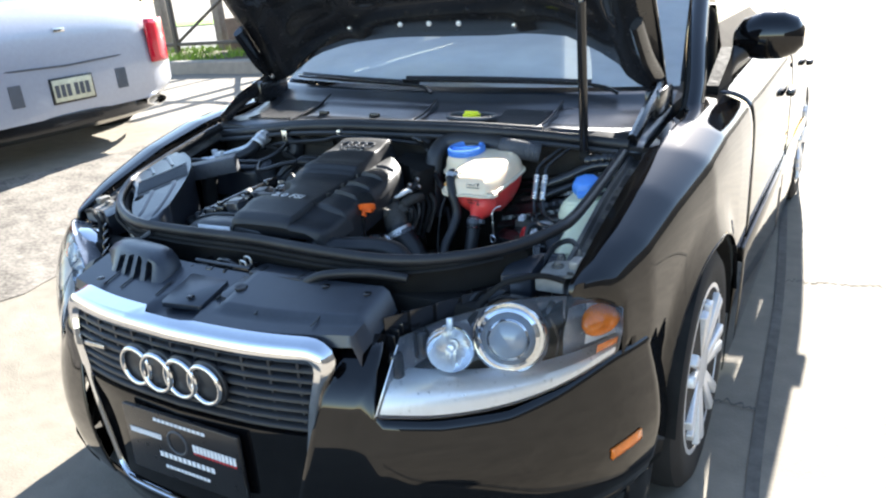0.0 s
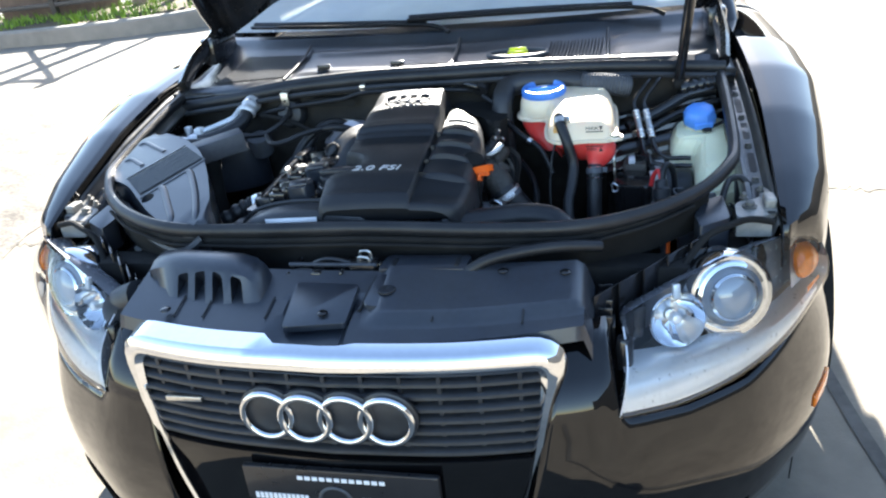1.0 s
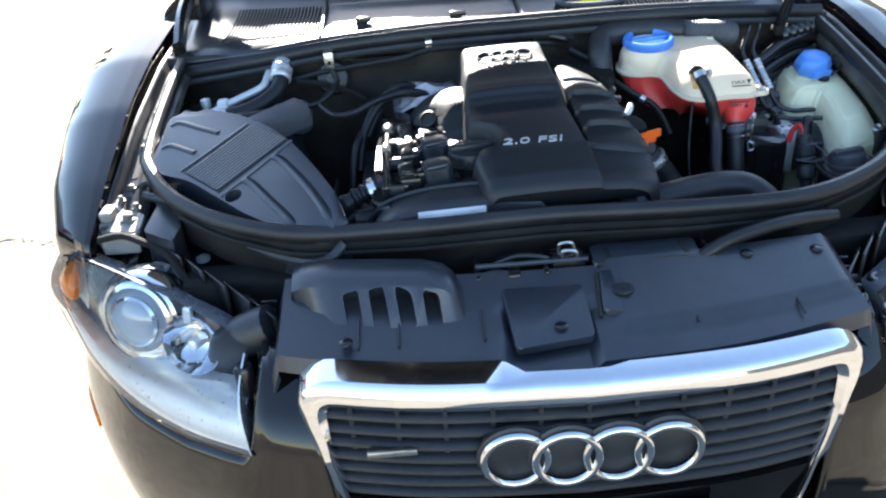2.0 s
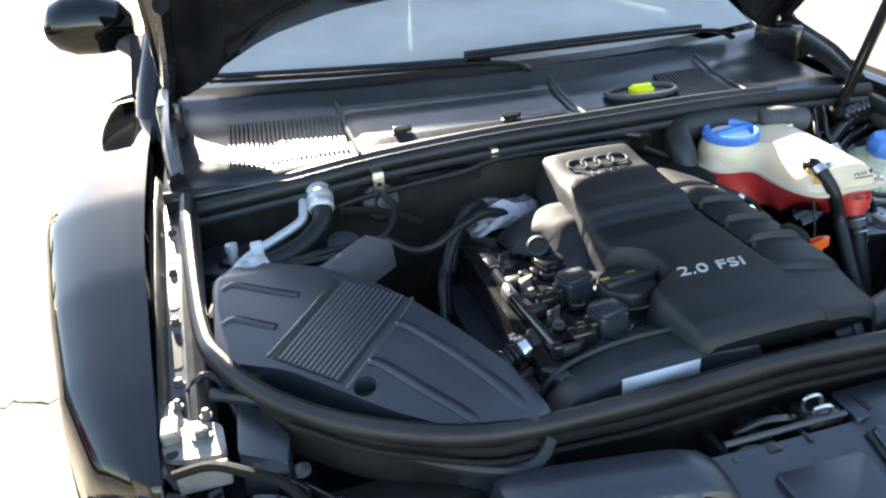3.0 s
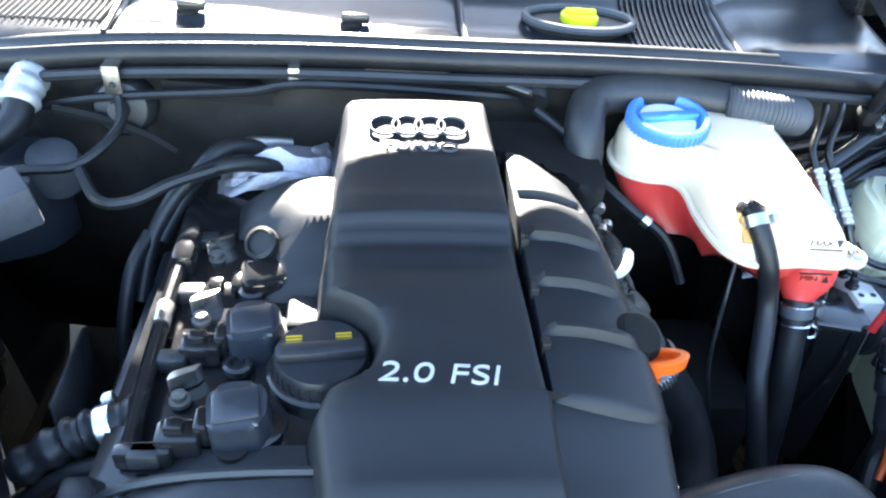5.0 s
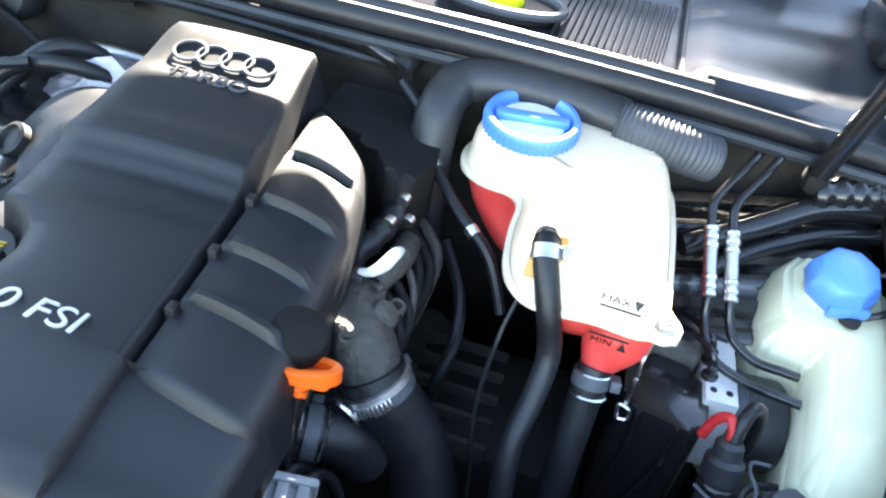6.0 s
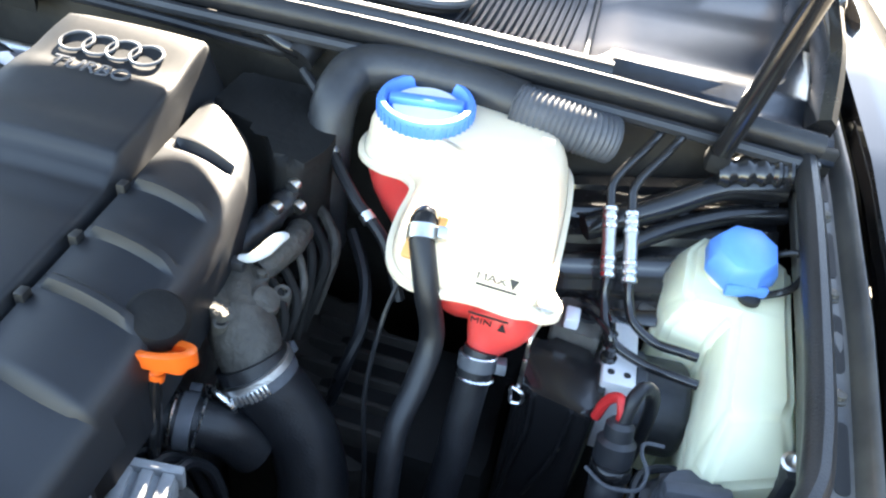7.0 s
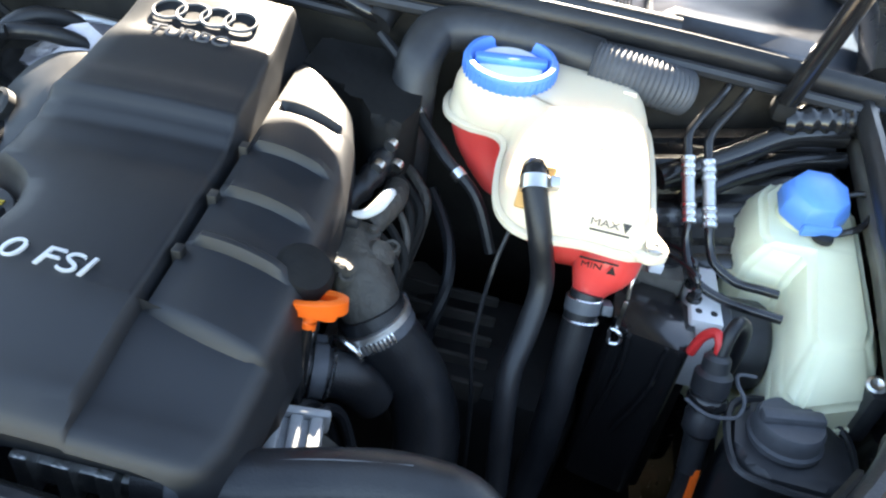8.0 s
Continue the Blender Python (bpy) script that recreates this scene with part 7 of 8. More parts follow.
part("motor", lathe(bmesh.new(), [(0.047, 0.0), (0.047, 0.046), (0.044, 0.052), (0.040, 0.054), (0.004, 0.055)], axis_pose((0.545, 0.686, 0.690), (1, 0.05, 0.0)), 32), PLASTIC, abs_unit, "black pump motor")
part("motor_flange", lathe(bmesh.new(), [(0.0485, 0.0), (0.0495, 0.003), (0.0495, 0.008), (0.0475, 0.010)], axis_pose((0.546, 0.686, 0.690), (1, 0.05, 0.0)), 32), PLASTIC_GREY, abs_unit)
bm = bmesh.new()
prism(bm, rounded([(0.440, 0.628), (0.512, 0.612), (0.520, 0.640), (0.514, 0.690), (0.455, 0.702), (0.440, 0.68)], 0.014), lambda x, y: 0.735 - 0.10 * max(0, 0.66 - y), 0.50, 0.008, 3)
part("controller", bm, PLASTIC_GLOSS, abs_unit, "black controller housing")
for pts in ([(0.455, 0.622, 0.728), (0.457, 0.618, 0.69), (0.452, 0.617, 0.64), (0.446, 0.617, 0.58)], [(0.492, 0.616, 0.728), (0.490, 0.612, 0.69), (0.486, 0.611, 0.66), (0.470, 0.614, 0.60)]):
    part("housing_rib", tube(bmesh.new(), pts, 0.0025, 6, 5), PLASTIC_GLOSS, abs_unit)
bm = bmesh.new()
prism(bm, rounded([(0.458, 0.702), (0.508, 0.694), (0.506, 0.735), (0.466, 0.752)], 0.008), 0.748, 0.725, 0.003, 2)
part("bracket", bm, CAST_DIRTY, abs_unit)
part("bracket_eye", lathe(bmesh.new(), [(0.013, 0), (0.013, 0.004), (0.006, 0.004), (0.006, 0.001)], Matrix.Translation((0.492, 0.728, 0.748)), 18), PLASTIC, abs_unit)
bm = bmesh.new()
box(bm, (0.470, 0.700, 0.748), (0.484, 0.722, 0.760), 0.002)
part("connector", bm, LABEL, abs_unit, "small white connector")
part("foot", box(bmesh.new(), (0.50, 0.66, 0.45), (0.54, 0.73, 0.66), 0.008), DARK, abs_unit)
for dx, ends in ((0.0, [(0.503, 0.722, 0.772), (0.514, 0.692, 0.757), (0.545, 0.676, 0.751), (0.580, 0.667, 0.752), (0.597, 0.664, 0.752)]), (0.021, [(0.526, 0.724, 0.776), (0.534, 0.712, 0.765), (0.556, 0.700, 0.758), (0.580, 0.695, 0.759), (0.596, 0.694, 0.758)])):
    line = thing("brake_line", "black brake line with bright fittings", "brake line", "brake lines")
    pts = [(0.525 + dx, 0.872, 0.890), (0.511 + dx, 0.845, 0.880), (0.487 + dx, 0.808, 0.858), (0.488 + dx, 0.788, 0.840), (0.494 + dx, 0.760, 0.816), (0.499 + dx, 0.736, 0.795)] + ends
    part("line", tube(bmesh.new(), pts, 0.0048, 10, 8), PLASTIC_GLOSS, line)
    a, b = Vector((0.4885 + dx, 0.787, 0.839)), Vector((0.4995 + dx, 0.734, 0.794))
    part("fitting", tube(bmesh.new(), [a, a.lerp(b, 0.5), b], 0.0066, 14, 8), ALLOY, line, "bright crimped fitting")
    for f in (0.04, 0.16, 0.28, 0.74, 0.86, 0.97):
        part("crimp", lathe(bmesh.new(), [(0.0066, -0.0030), (0.0076, -0.0018), (0.0076, 0.0018), (0.0066, 0.0030)], axis_pose(a.lerp(b, f), b - a), 14), ALLOY_BRIGHT, line)
bm = bmesh.new()
sheet(bm, [[(0.40 + 0.26 * j / 12, 0.72 + 0.17 * i / 60 + 0.03 * j / 12, 0.722 + 0.47 * 0.17 * i / 60 + 0.05 * j / 12 + 0.008 * ease_table([(-1, 0), (-0.3, 0), (0.3, 1), (1, 1)], math.sin(6.2832 * i / 10.5))) for j in range(13)] for i in range(61)])
part("bay_pressing", bm, PAINT_IN, car, "gloss black ridged panel in the bay wall")
bm = bmesh.new()
prism(bm, rounded([(0.42, 0.76), (0.60, 0.76), (0.64, 0.88), (0.42, 0.88)], 0.02), lambda x, y: 0.74 + 0.55 * (y - 0.76) + 0.08 * (x - 0.42), 0.40, 0.01, 2)
part("bay_ledge", bm, PAINT_IN, car, "gloss black ledge under the brake lines")
# black sheathed pipes behind the washer reservoir
for pts, r in (([(0.47, 0.80, 0.800), (0.54, 0.835, 0.822), (0.60, 0.862, 0.846), (0.66, 0.875, 0.852)], 0.014), ([(0.50, 0.79, 0.785), (0.56, 0.83, 0.805), (0.62, 0.858, 0.820), (0.67, 0.868, 0.826)], 0.010)):
    solo("sheathed_pipe", tube(bmesh.new(), pts, r, 12, 8), PLASTIC_GLOSS, "glossy black sheathed pipe behind the washer reservoir", "pipe", "sheathed pipes")
bm = bmesh.new()
tube(bm, [(0.585, 0.862, 0.860), (0.62, 0.872, 0.864), (0.65, 0.878, 0.866), (0.672, 0.880, 0.868)], 0.015, 12, 8, ribs=0.003, pitch=2)
solo("corrugated_sleeve", bm, PLASTIC_GLOSS, "black corrugated cable sleeve under the strut", "sleeve")
# wiring plug with red cable, cap of the lamp housing
plug = thing("wiring_plug", "black wiring plug with a red cable", "plug")
m = axis_pose((0.534, 0.588, 0.712), (-0.05, 0.32, 0.94))
part("shell", lathe(bmesh.new(), [(0.011, -0.085), (0.012, -0.045), (0.0165, -0.040), (0.0165, -0.022), (0.0150, -0.020), (0.0150, 0.0), (0.0175, 0.002), (0.0175, 0.020), (0.0130, 0.024), (0.0125, 0.036), (0.009, 0.040)], m, 16), PLASTIC, plug)
part("collar", lathe(bmesh.new(), [(0.0170, -0.014), (0.0185, -0.012), (0.0185, -0.004), (0.0170, -0.002)], m, 16), PLASTIC_GLOSS, plug)
part("latch", box(bmesh.new(), (-0.005, -0.021, -0.03), (0.005, -0.014, 0.016), 0.002, m), PLASTIC_GLOSS, plug)
part("red_cable", tube(bmesh.new(), [(0.532, 0.600, 0.748), (0.530, 0.606, 0.760), (0.526, 0.613, 0.763), (0.518, 0.617, 0.752), (0.513, 0.616, 0.730)], 0.0048, 8, 6), RED_WIRE, plug, "red cable")
part("black_cable", tube(bmesh.new(), [(0.534, 0.600, 0.748), (0.537, 0.610, 0.768), (0.545, 0.622, 0.772), (0.556, 0.630, 0.758), (0.560, 0.632, 0.72), (0.556, 0.63, 0.66)], 0.0065, 10, 6), RUBBER, plug)
part("tail_cable", tube(bmesh.new(), [(0.537, 0.562, 0.636), (0.535, 0.545, 0.60), (0.522, 0.52, 0.57), (0.50, 0.47, 0.50)], 0.009, 8, 6), RUBBER, plug)
part("coloured_cable", tube(bmesh.new(), [(0.544, 0.556, 0.640), (0.540, 0.535, 0.605), (0.530, 0.520, 0.585)], 0.004, 6, 6), ORANGE, plug)
part("wire_clip", tube(bmesh.new(), [(0.512, 0.574, 0.712), (0.530, 0.560, 0.712), (0.552, 0.562, 0.712), (0.560, 0.568, 0.714), (0.562, 0.578, 0.722), (0.556, 0.590, 0.727), (0.558, 0.602, 0.728), (0.575, 0.606, 0.726)], 0.0019, 6, 6), PLASTIC_GREY, plug, "bent wire clip")
lampcap = thing("lamp_housing_cap", "round grey cap with a finger grip on the lamp housing", "cap")
m = axis_pose((0.606, 0.568, 0.694), (-0.04, 0.10, 0.99))
part("cap", lathe(bmesh.new(), [(0.034, 0.0), (0.034, 0.005), (0.031, 0.007), (0.031, 0.020), (0.0285, 0.024), (0.004, 0.025)], m, 36), PLASTIC_GREY, lampcap)
bm = bmesh.new()
box(bm, (-0.029, -0.0075, 0.020), (0.029, 0.0075, 0.032), 0.004, m @ pose(0, 0, 0, 0, 0, -14))
part("grip", bm, PLASTIC_GREY, lampcap)
bm = bmesh.new()
prism(bm, rounded([(0.558, 0.540), (0.575, 0.520), (0.648, 0.515), (0.664, 0.545), (0.662, 0.598), (0.60, 0.612), (0.566, 0.596)], 0.016), 0.695, 0.45, 0.008, 3)
part("housing", bm, PLASTIC, lampcap)
part("housing_lip", tube(bmesh.new(), [(x, y, 0.690) for x, y in ((0.556, 0.540), (0.574, 0.517), (0.649, 0.512), (0.667, 0.545), (0.664, 0.600), (0.60, 0.615), (0.563, 0.598))], 0.004, 6, 4, True), PLASTIC, lampcap)

# ---- hoses and thermostat on the engine's side ----
dip = thing("dipstick", "orange ringed oil dipstick", "dipstick")
bm = bmesh.new()
rows = []
for k in range(28):
    a = 6.2832 * k / 28
    c = Vector((0.195, 0.470, 0.836)) + Vector((0.021 * math.cos(a), 0.013 * math.sin(a), -0.0055 * math.sin(a) + 0.004 * math.cos(a)))
    o = Vector((math.cos(a), math.sin(a) * 0.8, 0))
    rows.append([c + o * u + Vector((0, 0, v)) for u, v in ((0.0, -0.0085), (0.0035, -0.007), (0.0035, 0.005), (0.0, 0.006), (-0.004, 0.005), (-0.004, -0.007))])
sheet(bm, rows, True, True)
part("ring", bm, ORANGE, dip)
bm = bmesh.new()
prism(bm, rounded([(0.181, 0.462), (0.212, 0.464), (0.211, 0.480), (0.181, 0.480)], 0.006), lambda x, y: 0.833 - 0.4 * (y - 0.472) + 0.15 * (x - 0.196), 0.825, 0.001, 1)
part("web", bm, ORANGE, dip)
part("neck", tube(bmesh.new(), [(0.193, 0.466, 0.830), (0.192, 0.464, 0.822), (0.191, 0.463, 0.816)], 0.006, 10, 4), ORANGE, dip)
part("tube", tube(bmesh.new(), [(0.191, 0.462, 0.818), (0.188, 0.458, 0.78), (0.182, 0.455, 0.72), (0.17, 0.45, 0.60)], 0.0055, 10, 5), PLASTIC_GLOSS, dip)
bm = bmesh.new()
m = axis_pose((0.176, 0.492, 0.838), (0.38, -0.25, 0.9))
lathe(bm, [(0.021, -0.02), (0.0235, 0.0), (0.0235, 0.010), (0.019, 0.017), (0.010, 0.0195), (0.002, 0.020)], m, 28)
solo("rubber_bung", bm, DARK, "round black rubber bung beside the engine cover", "bung")

stat = thing("thermostat_housing", "dirty grey thermostat housing with a hose clamp", "thermostat")
bm = bmesh.new()
tube(bm, [(0.160, 0.640, 0.790), (0.178, 0.612, 0.792), (0.196, 0.582, 0.786), (0.212, 0.560, 0.770), (0.226, 0.548, 0.748)], [0.015, 0.016, 0.017, 0.017, 0.018, 0.018, 0.019, 0.021, 0.023, 0.0255, 0.0275, 0.0285, 0.0285, 0.028, 0.027, 0.026, 0.026], 22, 4)
part("casting", bm, GRIMY_CAST, stat)
bm = bmesh.new()
prism(bm, rounded([(0.168, 0.572), (0.190, 0.545), (0.208, 0.552), (0.216, 0.600), (0.200, 0.622), (0.174, 0.612)], 0.010), lambda x, y: 0.806 - 0.25 * max(0, x - 0.19), 0.755, 0.005, 2)
part("flange", bm, GRIMY_CAST, stat)
for x, y, z in ((0.178, 0.562, 0.806), (0.205, 0.607, 0.800), (0.183, 0.606, 0.806)):
    part("flange_bolt", lathe(bmesh.new(), [(0.0065, 0), (0.0065, 0.004), (0.0045, 0.0045), (0.0045, 0.010), (0.002, 0.011)], Matrix.Translation((x, y, z - 0.002)), 8), GRIMY_CAST, stat)
bm = bmesh.new()
tube(bm, [(0.196, 0.622, 0.795), (0.204, 0.640, 0.800), (0.209, 0.662, 0.800), (0.207, 0.69, 0.795)], 0.013, 14, 6)
part("side_pipe", bm, GRIMY_CAST, stat)
bm = bmesh.new()
lathe(bm, [(0.013, -0.010), (0.015, 0.0), (0.015, 0.006), (0.012, 0.011), (0.005, 0.013)], axis_pose((0.214, 0.585, 0.792), (0.55, -0.1, 0.75)), 18)
part("knob", bm, GRIMY_CAST, stat)
bm = bmesh.new()
box(bm, (0.158, 0.604, 0.816), (0.178, 0.620, 0.826), 0.003, None)
part("sensor_plug", bm, LABEL, stat, "pale sensor plug")
bm = bmesh.new()
box(bm, (0.172, 0.598, 0.806), (0.192, 0.610, 0.818), 0.003)
box(bm, (0.160, 0.592, 0.804), (0.176, 0.604, 0.813), 0.003)
part("sensor_clip", bm, PLASTIC, stat)
# the hook's white colour stands in for sunlight falling on it
part("sun_white_hook", tube(bmesh.new(), [(0.186, 0.606, 0.818), (0.197, 0.605, 0.822), (0.206, 0.613, 0.827), (0.211, 0.628, 0.830), (0.213, 0.642, 0.824)], [0.003, 0.0035, 0.004, 0.0045, 0.005, 0.0055, 0.006, 0.006, 0.006, 0.006, 0.005, 0.004, 0.003], 10, 3), WHITE_PLASTIC, stat, "hook coloured white to show the sun on it")
bm = bmesh.new()
tube(bm, [(0.165, 0.63, 0.80), (0.182, 0.660, 0.815), (0.190, 0.70, 0.822), (0.186, 0.76, 0.835)], 0.011, 10, 8, ribs=0.002, pitch=2)
part("loom", bm, RUBBER, stat)
for k in range(4):
    f = k / 3
    m = axis_pose(Vector((0.190, 0.590, 0.788)).lerp(Vector((0.216, 0.556, 0.764)), f), (0.55, -0.6, -0.5))
    part("casting_rib", lathe(bmesh.new(), [(0.018, -0.0016), (0.0225 + 0.0065 * f, -0.0012), (0.0225 + 0.0065 * f, 0.0012), (0.018, 0.0016)], m, 20), GRIMY_CAST, stat)
for x, y, z, w in ((0.172, 0.578, 0.806, 0.010), (0.196, 0.548, 0.796, 0.008), (0.222, 0.610, 0.786, 0.009)):
    part("casting_boss", lathe(bmesh.new(), [(w, -0.03), (w, 0.0), (w * 0.8, 0.003), (w * 0.5, 0.003), (w * 0.45, -0.002)], axis_pose((x, y, z), (0.2, -0.25, 0.9)), 12), GRIMY_CAST, stat)
for k in range(7):
    bm = bmesh.new()
    y = 0.575 + 0.024 * k
    tube(bm, [(0.216 + 0.012 * random.random(), y - 0.04, 0.70 + 0.02 * random.random()), (0.226 + 0.010 * random.random(), y - 0.012, 0.765), (0.220, y + 0.010, 0.778 + 0.012 * random.random()), (0.200, y + 0.026, 0.790)], 0.0035 + 0.003 * random.random(), 8, 5)
    part("wire_sleeve", bm, DARK if k % 3 else GRIMY_CAST, stat)
for x, y, z in ((0.192, 0.668, 0.832), (0.196, 0.70, 0.838), (0.198, 0.735, 0.846), (0.205, 0.690, 0.822)):
    part("bright_clip", lathe(bmesh.new(), [(0.0062, -0.004), (0.0070, 0.0), (0.0062, 0.004)], axis_pose((x, y, z), (0.2, 0.9, 0.2)), 12), STEEL, stat)
rad = thing("radiator_hose", "thick black radiator hose with a steel clamp", "hose", "radiator hoses")
part("hose", tube(bmesh.new(), [(0.218, 0.553, 0.760), (0.230, 0.548, 0.742), (0.250, 0.548, 0.715), (0.272, 0.542, 0.680), (0.288, 0.520, 0.635), (0.285, 0.47, 0.585), (0.26, 0.40, 0.53)], 0.0315, 20, 8), RUBBER, rad)
CLAMP_AT, CLAMP_TO = Vector((0.227, 0.5485, 0.746)), Vector((0.50, -0.10, -0.80))
clamp = part("clamp", worm(bmesh.new(), [CLAMP_AT, CLAMP_TO], 0.0325), PLASTIC_GREY, rad)
part("band", lathe(bmesh.new(), [(0.0330, -0.011), (0.0345, -0.010), (0.0345, -0.004), (0.0330, -0.003)], axis_pose(CLAMP_AT, CLAMP_TO), 32), ALLOY, clamp)
m = axis_pose(CLAMP_AT, CLAMP_TO)
for k in range(9):
    a = 2.2 + 0.11 * k
    q = m @ Vector((0.0352 * math.cos(a), 0.0352 * math.sin(a), 0.0))
    part("tooth", box(bmesh.new(), (-0.0013, -0.0010, -0.005), (0.0013, 0.0010, 0.005), 0.0004, Matrix.Translation(q) @ m.to_3x3().to_4x4() @ pose(0, 0, 0, 0, 0, math.degrees(a))), ALLOY_BRIGHT, clamp)
part("spring_clip", tube(bmesh.new(), [(0.192, 0.525, 0.742), (0.205, 0.514, 0.755), (0.222, 0.512, 0.742), (0.218, 0.517, 0.725), (0.200, 0.522, 0.725)], 0.0022, 6, 4, True), ALLOY_BRIGHT, rad)
side_h = thing("radiator_hose", "short black hose under the engine cover", "hose", "radiator hoses")
part("hose", tube(bmesh.new(), [(0.10, 0.47, 0.735), (0.15, 0.482, 0.738), (0.185, 0.494, 0.735), (0.215, 0.505, 0.72), (0.235, 0.515, 0.69)], 0.021, 16, 6), RUBBER, side_h)
part("clamp", worm(bmesh.new(), [(0.190, 0.494, 0.734), (1, 0.25, -0.15)], 0.0222), PLASTIC_GREY, side_h)
part("wire_band", lathe(bmesh.new(), [(0.0222, -0.0013), (0.0236, 0.0), (0.0222, 0.0013)], axis_pose((0.199, 0.497, 0.731), (1, 0.25, -0.25)), 22), ALLOY_BRIGHT, side_h)
part("wire_band", lathe(bmesh.new(), [(0.0222, -0.0013), (0.0236, 0.0), (0.0222, 0.0013)], axis_pose((0.181, 0.491, 0.736), (1, 0.25, -0.1)), 22), ALLOY_BRIGHT, side_h)
top_h = thing("radiator_hose", "long black hose across the front of the bay", "hose", "radiator hoses")
part("hose", tube(bmesh.new(), [(0.12, 0.346, 0.772), (0.184, 0.348, 0.778), (0.240, 0.364, 0.778), (0.292, 0.374, 0.777), (0.334, 0.372, 0.768), (0.362, 0.350, 0.742), (0.38, 0.332, 0.69)], 0.0245, 20, 8), RUBBER, top_h)
part("clamp", worm(bmesh.new(), [(0.150, 0.347, 0.776), (1, 0.02, 0.08)], 0.0255), PLASTIC_GREY, top_h)
part("print_stripe", tube(bmesh.new(), [(0.20, 0.3552, 0.8020), (0.240, 0.3665, 0.8022), (0.292, 0.3765, 0.8012)], 0.0006, 5, 6), PLASTIC_GREY, top_h)
alt = thing("alternator", "grey cast alternator with cooling slots", "alternator")
bm = bmesh.new()
lathe(bm, [(0.055, -0.06), (0.062, -0.04), (0.062, 0.020), (0.055, 0.030), (0.030, 0.034), (0.004, 0.035)], axis_pose((0.185, 0.405, 0.680), (0.15, 0.25, 0.9)), 28)
part("case", bm, CAST_DIRTY, alt)
bm = bmesh.new()
m = Matrix.Translation((0.186, 0.420, 0.742)) @ pose(0, 0, 0, 8, 6, 10)
box(bm, (-0.030, -0.016, -0.03), (0.030, 0.018, 0.0), 0.004, m)
for k in range(4):
    box(bm, (-0.028 + 0.0155 * k, -0.018, -0.006), (-0.018 + 0.0155 * k, 0.016, 0.006), 0.002, m)
box(bm, (-0.034, 0.014, -0.02), (0.034, 0.022, 0.008), 0.003, m)
part("connector", bm, CONNECTOR_GREY, alt, "pale grey ribbed connector")
for k in range(3):
    part("lead", tube(bmesh.new(), [(0.165 + 0.02 * k, 0.440, 0.735), (0.172 + 0.018 * k, 0.462, 0.728), (0.185 + 0.016 * k, 0.478, 0.70), (0.20 + 0.014 * k, 0.48, 0.65)], 0.005, 8, 5), RUBBER, alt)
bm = bmesh.new()
box(bm, (0.02, 0.335, 0.740), (0.15, 0.375, 0.768), 0.01)
for k in range(4):
    box(bm, (0.03 + 0.03 * k, 0.330, 0.735), (0.044 + 0.03 * k, 0.352, 0.778), 0.003)
part("bracket", bm, ALLOY, alt, "cast alloy bracket")
gearbox = thing("gearbox_housing", "sooty cast gearbox housing deep in the engine bay", "gearbox")
bm = bmesh.new()
prism(bm, rounded([(0.15, 0.60), (0.26, 0.58), (0.33, 0.63), (0.34, 0.78), (0.20, 0.84), (0.15, 0.80)], 0.03), lambda x, y: 0.62 - 0.35 * (x - 0.15), 0.25, 0.02, 3)
part("case", bm, UNDERBODY, gearbox)
for k in range(5):
    y = 0.63 + 0.035 * k
    part("web", box(bmesh.new(), (0.17, y - 0.004, 0.50), (0.30, y + 0.004, 0.605), 0.003, Matrix.Translation((0, 0, 0.02)) @ pose(0, 0, 0, 0, 3, 0)), UNDERBODY, gearbox)
part("breather", tube(bmesh.new(), [(0.25, 0.66, 0.58), (0.262, 0.672, 0.64), (0.27, 0.70, 0.68), (0.26, 0.74, 0.71), (0.23, 0.78, 0.74)], 0.007, 8, 6), RUBBER, gearbox)
cable = thing("gear_cable", "thin black cable hanging beside the coolant hose", "cable")
part("cable", tube(bmesh.new(), [(0.325, 0.62, 0.83), (0.316, 0.60, 0.79), (0.312, 0.58, 0.72), (0.322, 0.56, 0.65), (0.33, 0.54, 0.56)], 0.0022, 6, 8), RUBBER, cable)

# intake ducting behind the tank
duct = thing("air_duct", "black moulded air duct along the bulkhead", "duct")
part("duct", tube(bmesh.new(), [(0.200, 0.775, 0.72), (0.198, 0.782, 0.80), (0.196, 0.800, 0.865), (0.200, 0.825, 0.890), (0.215, 0.845, 0.900), (0.26, 0.856, 0.903), (0.32, 0.858, 0.900), (0.38, 0.850, 0.895)], 0.024, 16, 8), PLASTIC, duct)
part("bellows", tube(bmesh.new(), [(0.375, 0.842, 0.895), (0.41, 0.835, 0.893), (0.445, 0.835, 0.888), (0.475, 0.845, 0.880)], 0.0225, 18, 14, ribs=0.0022, pitch=1), PLASTIC_GREY, duct, "grey ribbed bellows")
elbow = thing("vacuum_hose", "glossy black vacuum hose with an elbow", "hose")
part("hose", tube(bmesh.new(), [(0.075, 0.862, 0.905), (0.10, 0.852, 0.912), (0.13, 0.845, 0.905), (0.145, 0.855, 0.895)], 0.008, 12, 6), PLASTIC_GLOSS, elbow)
part("elbow", tube(bmesh.new(), [(0.140, 0.845, 0.893), (0.146, 0.866, 0.905), (0.152, 0.885, 0.910)], 0.017, 14, 5), RUBBER, elbow)
hose = thing("vacuum_hose", "thin black hose with bright clips behind the engine", "hose")
